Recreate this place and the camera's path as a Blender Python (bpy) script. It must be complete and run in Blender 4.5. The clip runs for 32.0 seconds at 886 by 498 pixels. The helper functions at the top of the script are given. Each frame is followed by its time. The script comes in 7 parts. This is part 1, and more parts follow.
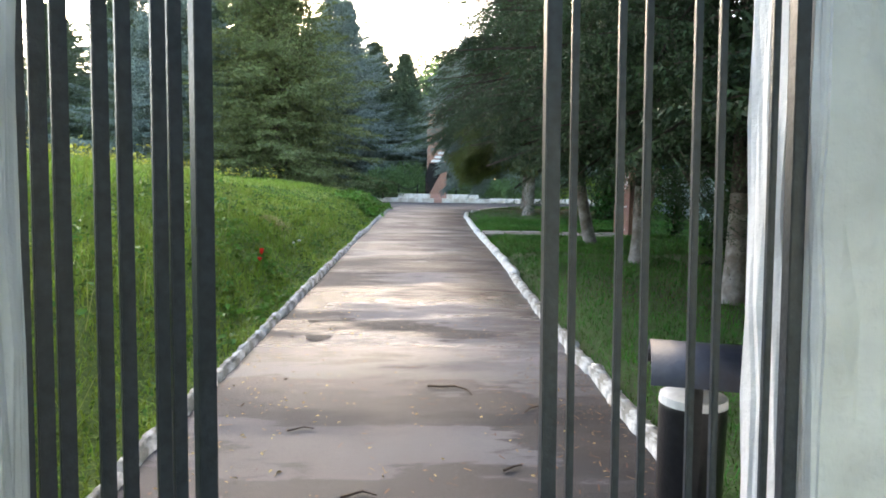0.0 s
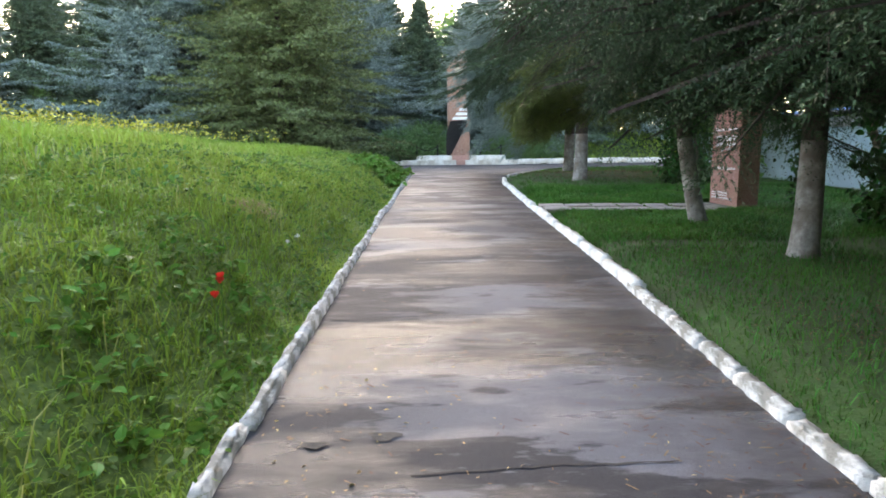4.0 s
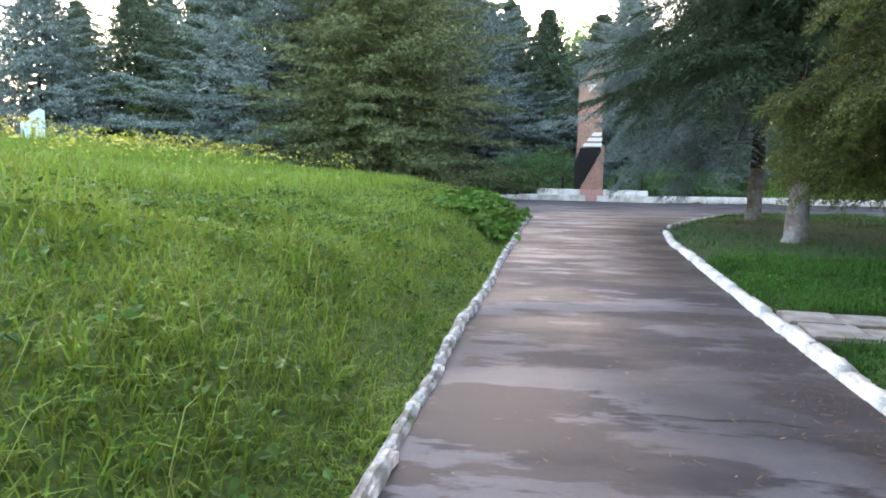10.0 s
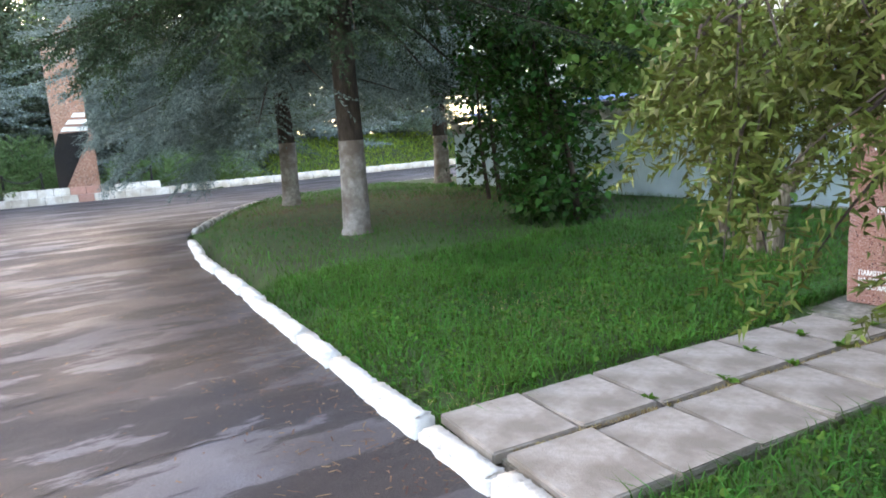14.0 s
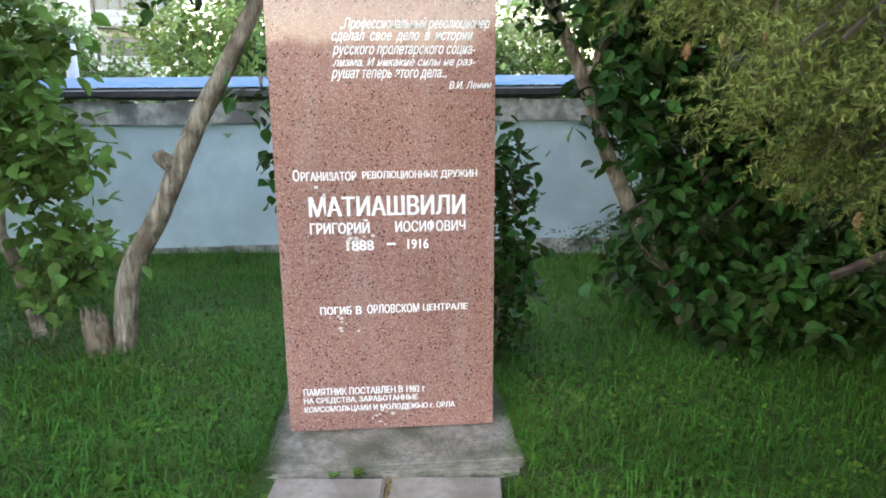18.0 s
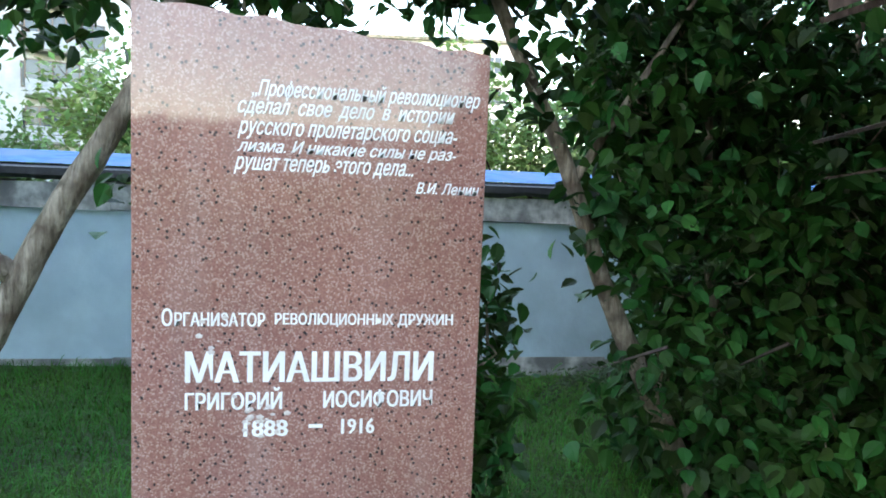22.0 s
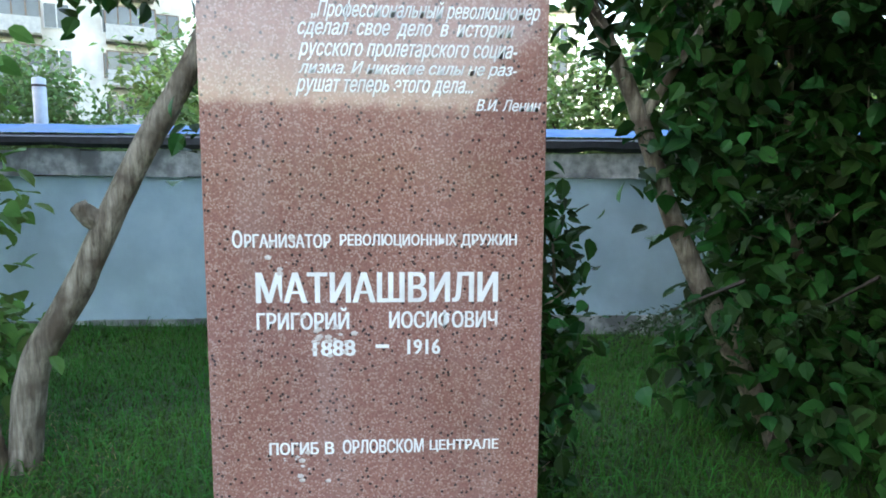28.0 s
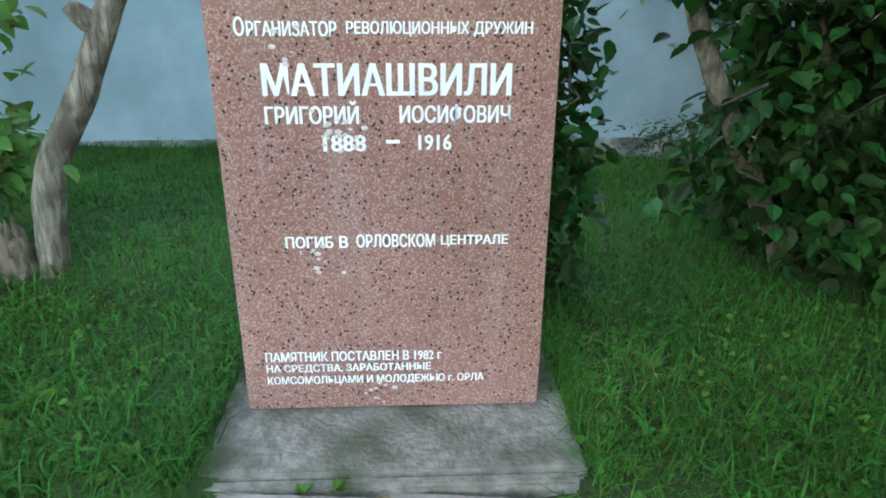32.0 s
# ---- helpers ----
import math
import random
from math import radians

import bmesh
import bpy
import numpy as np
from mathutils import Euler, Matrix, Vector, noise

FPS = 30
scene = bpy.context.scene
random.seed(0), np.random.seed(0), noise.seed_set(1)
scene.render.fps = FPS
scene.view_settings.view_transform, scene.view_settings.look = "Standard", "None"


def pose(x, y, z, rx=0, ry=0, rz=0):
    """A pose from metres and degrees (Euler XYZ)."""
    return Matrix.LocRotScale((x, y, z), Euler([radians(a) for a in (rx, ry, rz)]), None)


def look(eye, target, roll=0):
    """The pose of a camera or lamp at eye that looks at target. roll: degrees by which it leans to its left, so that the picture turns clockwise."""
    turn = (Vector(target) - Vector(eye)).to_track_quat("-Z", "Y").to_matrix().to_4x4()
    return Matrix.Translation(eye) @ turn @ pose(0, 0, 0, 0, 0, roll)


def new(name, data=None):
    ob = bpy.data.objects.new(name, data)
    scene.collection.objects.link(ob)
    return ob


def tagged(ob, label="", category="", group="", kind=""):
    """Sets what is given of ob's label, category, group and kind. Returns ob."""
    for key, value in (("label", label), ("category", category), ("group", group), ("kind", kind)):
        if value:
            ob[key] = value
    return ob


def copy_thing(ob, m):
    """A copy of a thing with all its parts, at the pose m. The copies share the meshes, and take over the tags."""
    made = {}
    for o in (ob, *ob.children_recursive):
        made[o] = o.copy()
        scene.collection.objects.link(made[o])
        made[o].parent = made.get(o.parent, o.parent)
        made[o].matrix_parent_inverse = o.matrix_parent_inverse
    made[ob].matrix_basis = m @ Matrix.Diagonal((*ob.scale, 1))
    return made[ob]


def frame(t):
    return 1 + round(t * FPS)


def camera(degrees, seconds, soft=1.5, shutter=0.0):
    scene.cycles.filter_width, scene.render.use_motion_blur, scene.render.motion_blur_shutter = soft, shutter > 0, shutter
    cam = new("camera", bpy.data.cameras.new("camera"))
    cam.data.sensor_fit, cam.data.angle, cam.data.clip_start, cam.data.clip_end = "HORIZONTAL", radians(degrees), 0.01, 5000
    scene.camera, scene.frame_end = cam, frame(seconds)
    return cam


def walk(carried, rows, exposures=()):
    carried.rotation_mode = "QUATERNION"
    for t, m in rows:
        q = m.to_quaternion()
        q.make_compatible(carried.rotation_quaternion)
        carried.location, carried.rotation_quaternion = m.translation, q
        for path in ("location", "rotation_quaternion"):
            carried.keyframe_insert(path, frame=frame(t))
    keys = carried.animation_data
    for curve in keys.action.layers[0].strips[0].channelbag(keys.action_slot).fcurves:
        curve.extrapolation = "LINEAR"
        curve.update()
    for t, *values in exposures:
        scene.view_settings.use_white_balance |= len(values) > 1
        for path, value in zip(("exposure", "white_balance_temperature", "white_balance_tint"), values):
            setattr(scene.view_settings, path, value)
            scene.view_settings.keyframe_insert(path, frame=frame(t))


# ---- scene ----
# the camera and its walk
cam = camera(68.0, 32.0, soft=1.8)
PATH = [
    (0, pose(-5.255, -15.783, 1.041, 84.72, -0.99, -3.21)),
    (0.5, pose(-5.354, -15.385, 1.045, 80.83, 1.22, -7.75)),
    (1, pose(-5.325, -14.899, 1.048, 83.23, -1.56, -10.09)),
    (1.5, pose(-5.351, -14.425, 1.024, 84.98, 0.33, -6.46)),
    (2, pose(-5.405, -13.961, 1.027, 80.40, 0.11, -8.55)),
    (2.5, pose(-5.475, -13.466, 1.034, 81.92, -1.32, -2.91)),
    (4.5, pose(-5.702, -11.523, 1.093, 81.11, 0.50, -2.27)),
    (5, pose(-5.709, -10.973, 1.082, 81.10, 1.70, -0.05)),
    (5.5, pose(-5.766, -10.444, 1.081, 82.81, 2.07, 20.45)),
    (6, pose(-5.842, -9.966, 1.189, 82.36, 0.68, 18.85)),
    (6.5, pose(-5.712, -9.453, 1.238, 85.36, 2.65, 20.38)),
    (7, pose(-5.654, -8.938, 1.250, 86.11, 0.09, 16.30)),
    (7.5, pose(-5.643, -8.459, 1.274, 83.16, 2.20, 12.67)),
    (8, pose(-5.657, -7.932, 1.292, 84.98, -0.23, 14.27)),
    (8.5, pose(-5.671, -7.442, 1.271, 84.29, -1.12, 12.10)),
    (9, pose(-5.667, -6.994, 1.274, 83.01, 2.24, 9.52)),
    (9.5, pose(-5.634, -6.498, 1.293, 82.53, 0.92, 11.83)),
    (10, pose(-5.703, -5.984, 1.263, 83.45, -1.22, 8.19)),
    (10.5, pose(-5.619, -5.456, 1.243, 83.61, 0.49, -0.28)),
    (11, pose(-5.493, -4.930, 1.268, 83.59, 0.67, -10.98)),
    (11.5, pose(-5.458, -4.405, 1.320, 81.08, -0.11, -24.66)),
    (12, pose(-5.346, -3.935, 1.313, 82.29, 0.50, -25.96)),
    (12.5, pose(-5.301, -3.468, 1.325, 82.27, 1.77, -20.79)),
    (13, pose(-5.220, -2.934, 1.350, 81.72, 1.11, -28.43)),
    (13.5, pose(-5.067, -2.427, 1.337, 80.45, 3.38, -28.14)),
    (15.5, pose(-4.288, -0.796, 1.541, 77.80, 3.84, -56.52)),
    (16, pose(-4.025, -0.823, 1.699, 72.65, 1.92, -61.92)),
    (16.5, pose(-3.752, -0.198, 1.646, 74.35, 2.33, -77.84)),
    (17, pose(-3.565, -0.053, 1.742, 71.91, 1.83, -88.31)),
    (17.5, pose(-3.466, -0.034, 1.717, 73.88, 1.67, -91.58)),
    (18, pose(-3.303, -0.044, 1.723, 77.56, 0.54, -94.26)),
    (18.5, pose(-3.218, -0.269, 1.834, 83.39, 1.49, -92.04)),
    (19, pose(-3.205, -0.234, 1.764, 85.46, 0.59, -90.72)),
    (19.5, pose(-3.124, -0.214, 1.812, 80.90, -0.11, -93.92)),
    (20, pose(-3.006, -0.210, 1.742, 80.93, -2.32, -95.75)),
    (20.5, pose(-2.777, -0.188, 1.590, 82.83, -4.38, -95.21)),
    (21, pose(-2.561, -0.046, 1.671, 80.75, -5.45, -95.19)),
    (21.5, pose(-2.306, 0.025, 1.637, 84.41, -3.91, -98.95)),
    (22, pose(-2.127, -0.059, 1.800, 85.15, -2.22, -99.37)),
    (22.5, pose(-2.105, -0.147, 1.796, 86.78, 1.25, -96.48)),
    (23, pose(-2.110, -0.126, 1.819, 86.49, 0.91, -98.13)),
    (23.5, pose(-2.111, -0.112, 1.818, 86.39, 1.53, -97.67)),
    (24, pose(-2.115, -0.105, 1.831, 86.62, 1.64, -94.69)),
    (24.5, pose(-2.102, -0.114, 1.830, 86.33, 1.39, -92.84)),
    (26.5, pose(-2.111, -0.086, 1.788, 85.83, 0.43, -93.64)),
    (27, pose(-2.115, -0.084, 1.783, 85.68, 0.79, -94.00)),
    (27.5, pose(-2.108, -0.177, 1.733, 83.92, 0.18, -91.11)),
    (28, pose(-2.130, -0.082, 1.610, 83.07, -0.35, -93.58)),
    (28.5, pose(-2.133, -0.069, 1.589, 80.91, -1.23, -93.39)),
    (29, pose(-2.112, -0.081, 1.610, 77.43, -2.08, -92.27)),
    (29.5, pose(-2.126, -0.053, 1.571, 76.24, -3.04, -92.61)),
    (30, pose(-2.130, -0.080, 1.547, 74.49, -2.83, -91.46)),
    (30.5, pose(-2.135, -0.075, 1.523, 72.64, -2.55, -91.22)),
    (31, pose(-2.136, -0.070, 1.500, 70.65, -1.68, -91.69)),
    (31.5, pose(-2.138, -0.066, 1.492, 68.96, -0.73, -92.73)),
    (32, pose(-2.136, -0.080, 1.482, 68.67, -0.25, -92.66)),
]
walk(cam, PATH, exposures=[(0.0, 3.25, 8000, 15), (2.0, 3.45, 8200, 16), (5.0, 3.4, 8000, 16), (6.5, 3.25, 7700, 18), (9.0, 3.25, 7600, 19), (12.0, 3.95, 8700, 22), (13.5, 3.75, 8500, 21), (16.0, 4.2, 9900, 22), (19.0, 3.7, 8300, 17), (23.0, 3.65, 7400, 12), (28.0, 3.5, 7500, 12), (32.0, 3.75, 7700, 5)])

# world, sun, exposure
SUN_EL, SUN_AZ = radians(18), radians(-14)
world = bpy.data.worlds.new("sky")
world.use_nodes = True
scene.world = world
sky = world.node_tree.nodes.new("ShaderNodeTexSky")
sky.sky_type = "NISHITA"
sky.sun_disc = False
sky.sun_elevation, sky.sun_rotation = SUN_EL, SUN_AZ
sky.air_density, sky.dust_density, sky.ozone_density = 1.0, 1.0, 1.0
world.node_tree.nodes["Background"].inputs[1].default_value = 0.15
world.node_tree.links.new(sky.outputs[0], world.node_tree.nodes["Background"].inputs[0])
sun = new("sun", bpy.data.lights.new("sun", "SUN"))
sun.data.energy, sun.data.angle, sun.data.color = 0.28, radians(42), (1.0, 0.97, 0.93)
sun_to = Vector((math.sin(SUN_AZ) * math.cos(SUN_EL), math.cos(SUN_AZ) * math.cos(SUN_EL), math.sin(SUN_EL)))
sun.matrix_world = look(sun_to * 60, (0, 0, 0))


# ---- materials ----
def material(name, c1, c2, scale=8.0, rough=0.8, metal=0.0, bump=0.0, bump_scale=None, big=None, big_scale=0.7,
             island=0.0, detail=6.0, rough2=None, spec=0.5, trans=0.0, stretch=None):
    """Two-tone noise paint with a second, larger stain layer, bump and a random shift for each loose piece."""
    m = bpy.data.materials.new(name)
    m.use_nodes = True
    nt = m.node_tree
    b = nt.nodes["Principled BSDF"]
    tc = nt.nodes.new("ShaderNodeTexCoord")
    no = nt.nodes.new("ShaderNodeTexNoise")
    no.inputs["Scale"].default_value, no.inputs["Detail"].default_value, no.inputs["Roughness"].default_value = scale, detail, 0.6
    place = tc.outputs["Object"]
    if stretch:
        mp = nt.nodes.new("ShaderNodeMapping")
        mp.inputs["Scale"].default_value = stretch
        nt.links.new(place, mp.inputs["Vector"])
        place = mp.outputs["Vector"]
    nt.links.new(place, no.inputs["Vector"])
    ra = nt.nodes.new("ShaderNodeValToRGB")
    ra.color_ramp.elements[0].position, ra.color_ramp.elements[1].position = 0.35, 0.65
    ra.color_ramp.elements[0].color, ra.color_ramp.elements[1].color = (*c1, 1), (*c2, 1)
    nt.links.new(no.outputs["Fac"], ra.inputs["Fac"])
    col = ra.outputs["Color"]
    if big:
        n2 = nt.nodes.new("ShaderNodeTexNoise")
        n2.inputs["Scale"].default_value, n2.inputs["Detail"].default_value = big_scale, 5.0
        nt.links.new(tc.outputs["Object"], n2.inputs["Vector"])
        r2 = nt.nodes.new("ShaderNodeValToRGB")
        r2.color_ramp.elements[0].position, r2.color_ramp.elements[1].position = 0.42, 0.62
        nt.links.new(n2.outputs["Fac"], r2.inputs["Fac"])
        mx = nt.nodes.new("ShaderNodeMixRGB")
        mx.inputs["Color2"].default_value = (*big, 1)
        nt.links.new(r2.outputs["Color"], mx.inputs["Fac"])
        nt.links.new(col, mx.inputs["Color1"])
        col = mx.outputs["Color"]
    if island:
        ge = nt.nodes.new("ShaderNodeNewGeometry")
        hs = nt.nodes.new("ShaderNodeHueSaturation")
        mr = nt.nodes.new("ShaderNodeMapRange")
        mr.inputs["To Min"].default_value, mr.inputs["To Max"].default_value = 1 - island, 1 + island
        nt.links.new(ge.outputs["Random Per Island"], mr.inputs["Value"])
        nt.links.new(mr.outputs["Result"], hs.inputs["Value"])
        m2 = nt.nodes.new("ShaderNodeMapRange")
        m2.inputs["To Min"].default_value, m2.inputs["To Max"].default_value = 0.5 - island * 0.07, 0.5 + island * 0.05
        nt.links.new(ge.outputs["Random Per Island"], m2.inputs["Value"])
        nt.links.new(m2.outputs["Result"], hs.inputs["Hue"])
        nt.links.new(col, hs.inputs["Color"])
        col = hs.outputs["Color"]
    nt.links.new(col, b.inputs["Base Color"])
    b.inputs["Roughness"].default_value, b.inputs["Metallic"].default_value = rough, metal
    b.inputs["Specular IOR Level"].default_value = spec
    if rough2 is not None:
        mr = nt.nodes.new("ShaderNodeMapRange")
        mr.inputs["From Min"].default_value, mr.inputs["From Max"].default_value = 0.35, 0.65
        mr.inputs["To Min"].default_value, mr.inputs["To Max"].default_value = rough, rough2
        n3 = nt.nodes.new("ShaderNodeTexNoise")
        n3.inputs["Scale"].default_value, n3.inputs["Detail"].default_value = 1.1, 4.0
        nt.links.new(tc.outputs["Object"], n3.inputs["Vector"])
        nt.links.new(n3.outputs["Fac"], mr.inputs["Value"])
        nt.links.new(mr.outputs["Result"], b.inputs["Roughness"])
    if bump:
        bn = nt.nodes.new("ShaderNodeTexNoise")
        bn.inputs["Scale"].default_value, bn.inputs["Detail"].default_value = bump_scale or scale * 3, 8.0
        nt.links.new(place, bn.inputs["Vector"])
        bu = nt.nodes.new("ShaderNodeBump")
        bu.inputs["Strength"].default_value, bu.inputs["Distance"].default_value = bump, 0.02
        nt.links.new(bn.outputs["Fac"], bu.inputs["Height"])
        nt.links.new(bu.outputs["Normal"], b.inputs["Normal"])
    if trans:
        tr = nt.nodes.new("ShaderNodeBsdfTranslucent")
        ms = nt.nodes.new("ShaderNodeMixShader")
        ms.inputs["Fac"].default_value = trans
        nt.links.new(col, tr.inputs["Color"])
        nt.links.new(b.outputs[0], ms.inputs[1])
        nt.links.new(tr.outputs[0], ms.inputs[2])
        nt.links.new(ms.outputs[0], nt.nodes["Material Output"].inputs["Surface"])
    return m


def granite(name, base, light, dark, scale=55.0, rough=0.12, speck=75.0):
    """Polished speckled granite: pink crystals in soft tones, scattered dark mica flecks, a few scuffs."""
    m = bpy.data.materials.new(name)
    m.use_nodes = True
    nt = m.node_tree
    b = nt.nodes["Principled BSDF"]
    tc = nt.nodes.new("ShaderNodeTexCoord")

    def cells(size):
        vo = nt.nodes.new("ShaderNodeTexVoronoi")
        vo.inputs["Scale"].default_value = size
        nt.links.new(tc.outputs["Object"], vo.inputs["Vector"])
        se = nt.nodes.new("ShaderNodeSeparateColor")
        nt.links.new(vo.outputs["Color"], se.inputs[0])
        return se.outputs[0], vo.outputs["Distance"]
    ra = nt.nodes.new("ShaderNodeValToRGB")
    e = ra.color_ramp.elements
    low = tuple(c * 0.84 for c in base)
    e[0].position, e[0].color = 0.0, (*low, 1)
    e[1].position, e[1].color = 1.0, (*light, 1)
    for pos, c in ((0.25, low), (0.40, base), (0.70, base), (0.88, light)):
        q = e.new(pos)
        q.color = (*c, 1)
    nt.links.new(cells(scale)[0], ra.inputs["Fac"])
    pick, dist = cells(speck)
    few = nt.nodes.new("ShaderNodeMath")
    few.operation, few.inputs[1].default_value = "LESS_THAN", 0.065
    nt.links.new(pick, few.inputs[0])
    core = nt.nodes.new("ShaderNodeMath")
    core.operation, core.inputs[1].default_value = "LESS_THAN", 0.42
    nt.links.new(dist, core.inputs[0])
    fleck = nt.nodes.new("ShaderNodeMath")
    fleck.operation = "MULTIPLY"
    nt.links.new(few.outputs[0], fleck.inputs[0])
    nt.links.new(core.outputs[0], fleck.inputs[1])
    mx = nt.nodes.new("ShaderNodeMixRGB")
    mx.inputs["Color2"].default_value = (*dark, 1)
    nt.links.new(fleck.outputs[0], mx.inputs["Fac"])
    nt.links.new(ra.outputs["Color"], mx.inputs["Color1"])
    no = nt.nodes.new("ShaderNodeTexNoise")
    no.inputs["Scale"].default_value, no.inputs["Detail"].default_value = 1.6, 6.0
    nt.links.new(tc.outputs["Object"], no.inputs["Vector"])
    mr = nt.nodes.new("ShaderNodeMapRange")
    mr.inputs["From Min"].default_value, mr.inputs["From Max"].default_value = 0.3, 0.7
    mr.inputs["To Min"].default_value, mr.inputs["To Max"].default_value = 0.86, 1.14
    nt.links.new(no.outputs["Fac"], mr.inputs["Value"])
    hs = nt.nodes.new("ShaderNodeHueSaturation")
    nt.links.new(mr.outputs["Result"], hs.inputs["Value"])
    nt.links.new(mx.outputs["Color"], hs.inputs["Color"])
    # pale weathering streaks that run down the face
    mp = nt.nodes.new("ShaderNodeMapping")
    mp.inputs["Scale"].default_value = (1.0, 5.0, 0.5)
    nt.links.new(tc.outputs["Object"], mp.inputs["Vector"])
    st = nt.nodes.new("ShaderNodeTexNoise")
    st.inputs["Scale"].default_value, st.inputs["Detail"].default_value = 1.8, 7.0
    nt.links.new(mp.outputs["Vector"], st.inputs["Vector"])
    sr = nt.nodes.new("ShaderNodeMapRange")
    sr.inputs["From Min"].default_value, sr.inputs["From Max"].default_value = 0.52, 0.75
    sr.inputs["To Min"].default_value, sr.inputs["To Max"].default_value = 0.0, 0.14
    nt.links.new(st.outputs["Fac"], sr.inputs["Value"])
    wm = nt.nodes.new("ShaderNodeMixRGB")
    wm.inputs["Color2"].default_value = (*tuple(0.5 * c + 0.25 for c in light), 1)
    nt.links.new(sr.outputs["Result"], wm.inputs["Fac"])
    nt.links.new(hs.outputs["Color"], wm.inputs["Color1"])
    nt.links.new(wm.outputs["Color"], b.inputs["Base Color"])
    b.inputs["Roughness"].default_value = rough
    b.inputs["IOR"].default_value = 1.52
    return m


M = {}


def asphalt_material():
    """Dark worn asphalt: fine stones, pale worn bands that run across, damp smooth patches."""
    m = bpy.data.materials.new("asphalt")
    m.use_nodes = True
    nt = m.node_tree
    b = nt.nodes["Principled BSDF"]
    tc = nt.nodes.new("ShaderNodeTexCoord")

    def noise_at(scale, detail, stretch=None):
        no = nt.nodes.new("ShaderNodeTexNoise")
        no.inputs["Scale"].default_value, no.inputs["Detail"].default_value, no.inputs["Roughness"].default_value = scale, detail, 0.62
        src = tc.outputs["Object"]
        if stretch:
            mp = nt.nodes.new("ShaderNodeMapping")
            mp.inputs["Scale"].default_value = stretch
            nt.links.new(src, mp.inputs["Vector"])
            src = mp.outputs["Vector"]
        nt.links.new(src, no.inputs["Vector"])
        return no.outputs["Fac"]

    def ramp(src, a, b_, c1, c2):
        ra = nt.nodes.new("ShaderNodeValToRGB")
        ra.color_ramp.elements[0].position, ra.color_ramp.elements[1].position = a, b_
        ra.color_ramp.elements[0].color, ra.color_ramp.elements[1].color = (*c1, 1), (*c2, 1)
        nt.links.new(src, ra.inputs["Fac"])
        return ra.outputs["Color"]

    def mix(fac, a, b_, kind="MIX"):
        mx = nt.nodes.new("ShaderNodeMixRGB")
        mx.blend_type = kind
        nt.links.new(fac, mx.inputs["Fac"])
        nt.links.new(a, mx.inputs["Color1"])
        nt.links.new(b_, mx.inputs["Color2"])
        return mx.outputs["Color"]

    fine = ramp(noise_at(170, 3), 0.35, 0.68, (0.0165, 0.0176, 0.0220), (0.0400, 0.0420, 0.0500))
    # worn patches, brightened further so the colour holds some sky sheen
    pale = ramp(noise_at(150, 3), 0.35, 0.65, (0.088, 0.091, 0.104), (0.145, 0.148, 0.166))
    soft_tone = ramp(noise_at(0.35, 5, (0.8, 1.0, 1.0)), 0.30, 0.70, (0.72, 0.72, 0.72), (1.25, 1.22, 1.22))
    patchy = ramp(noise_at(1.15, 9, (0.50, 1.45, 1.0)), 0.515, 0.545, (0, 0, 0), (1, 1, 1))
    where = ramp(noise_at(0.30, 2), 0.35, 0.52, (0.2, 0.2, 0.2), (0.95, 0.95, 0.95))
    both_at = nt.nodes.new("ShaderNodeMath")
    both_at.operation = "MULTIPLY"
    nt.links.new(patchy, both_at.inputs[0])
    nt.links.new(where, both_at.inputs[1])
    col = mix(both_at.outputs[0], fine, pale)
    tone = nt.nodes.new("ShaderNodeMixRGB")
    tone.blend_type, tone.inputs["Fac"].default_value = "MULTIPLY", 1.0
    nt.links.new(col, tone.inputs["Color1"])
    nt.links.new(soft_tone, tone.inputs["Color2"])
    col = tone.outputs["Color"]
    # earth and needle dust washed against the lawn side
    brown = ramp(noise_at(90, 2), 0.4, 0.6, (0.022, 0.0165, 0.0150), (0.046, 0.034, 0.030))
    across = nt.nodes.new("ShaderNodeSeparateXYZ")
    nt.links.new(tc.outputs["Object"], across.inputs[0])
    toward = nt.nodes.new("ShaderNodeMapRange")
    toward.inputs["From Min"].default_value, toward.inputs["From Max"].default_value = -5.0, -3.8
    toward.inputs["To Min"].default_value, toward.inputs["To Max"].default_value = -0.10, 0.22
    nt.links.new(across.outputs["X"], toward.inputs["Value"])
    dust = nt.nodes.new("ShaderNodeMath")
    dust.operation = "ADD"
    nt.links.new(noise_at(0.7, 7, (0.8, 0.8, 1.0)), dust.inputs[0])
    nt.links.new(toward.outputs[0], dust.inputs[1])
    dirt = ramp(dust.outputs[0], 0.57, 0.72, (0, 0, 0), (0.6, 0.6, 0.6))
    nt.links.new(mix(dirt, col, brown), b.inputs["Base Color"])
    # one wet stretch that still shines, the rest has dried
    se = nt.nodes.new("ShaderNodeSeparateXYZ")
    nt.links.new(tc.outputs["Object"], se.inputs[0])
    wet = ramp(noise_at(0.9, 5, (0.5, 1.5, 1.0)), 0.44, 0.56, (0, 0, 0), (1, 1, 1))
    off_wet = nt.nodes.new("ShaderNodeMath")
    off_wet.operation, off_wet.inputs[1].default_value = "ADD", 8.6
    nt.links.new(se.outputs["Y"], off_wet.inputs[0])
    away = nt.nodes.new("ShaderNodeMath")
    away.operation = "ABSOLUTE"
    nt.links.new(off_wet.outputs[0], away.inputs[0])
    near_wet = nt.nodes.new("ShaderNodeMapRange")
    near_wet.inputs["From Min"].default_value, near_wet.inputs["From Max"].default_value = 1.0, 2.6
    near_wet.inputs["To Min"].default_value, near_wet.inputs["To Max"].default_value = 1.0, 0.35
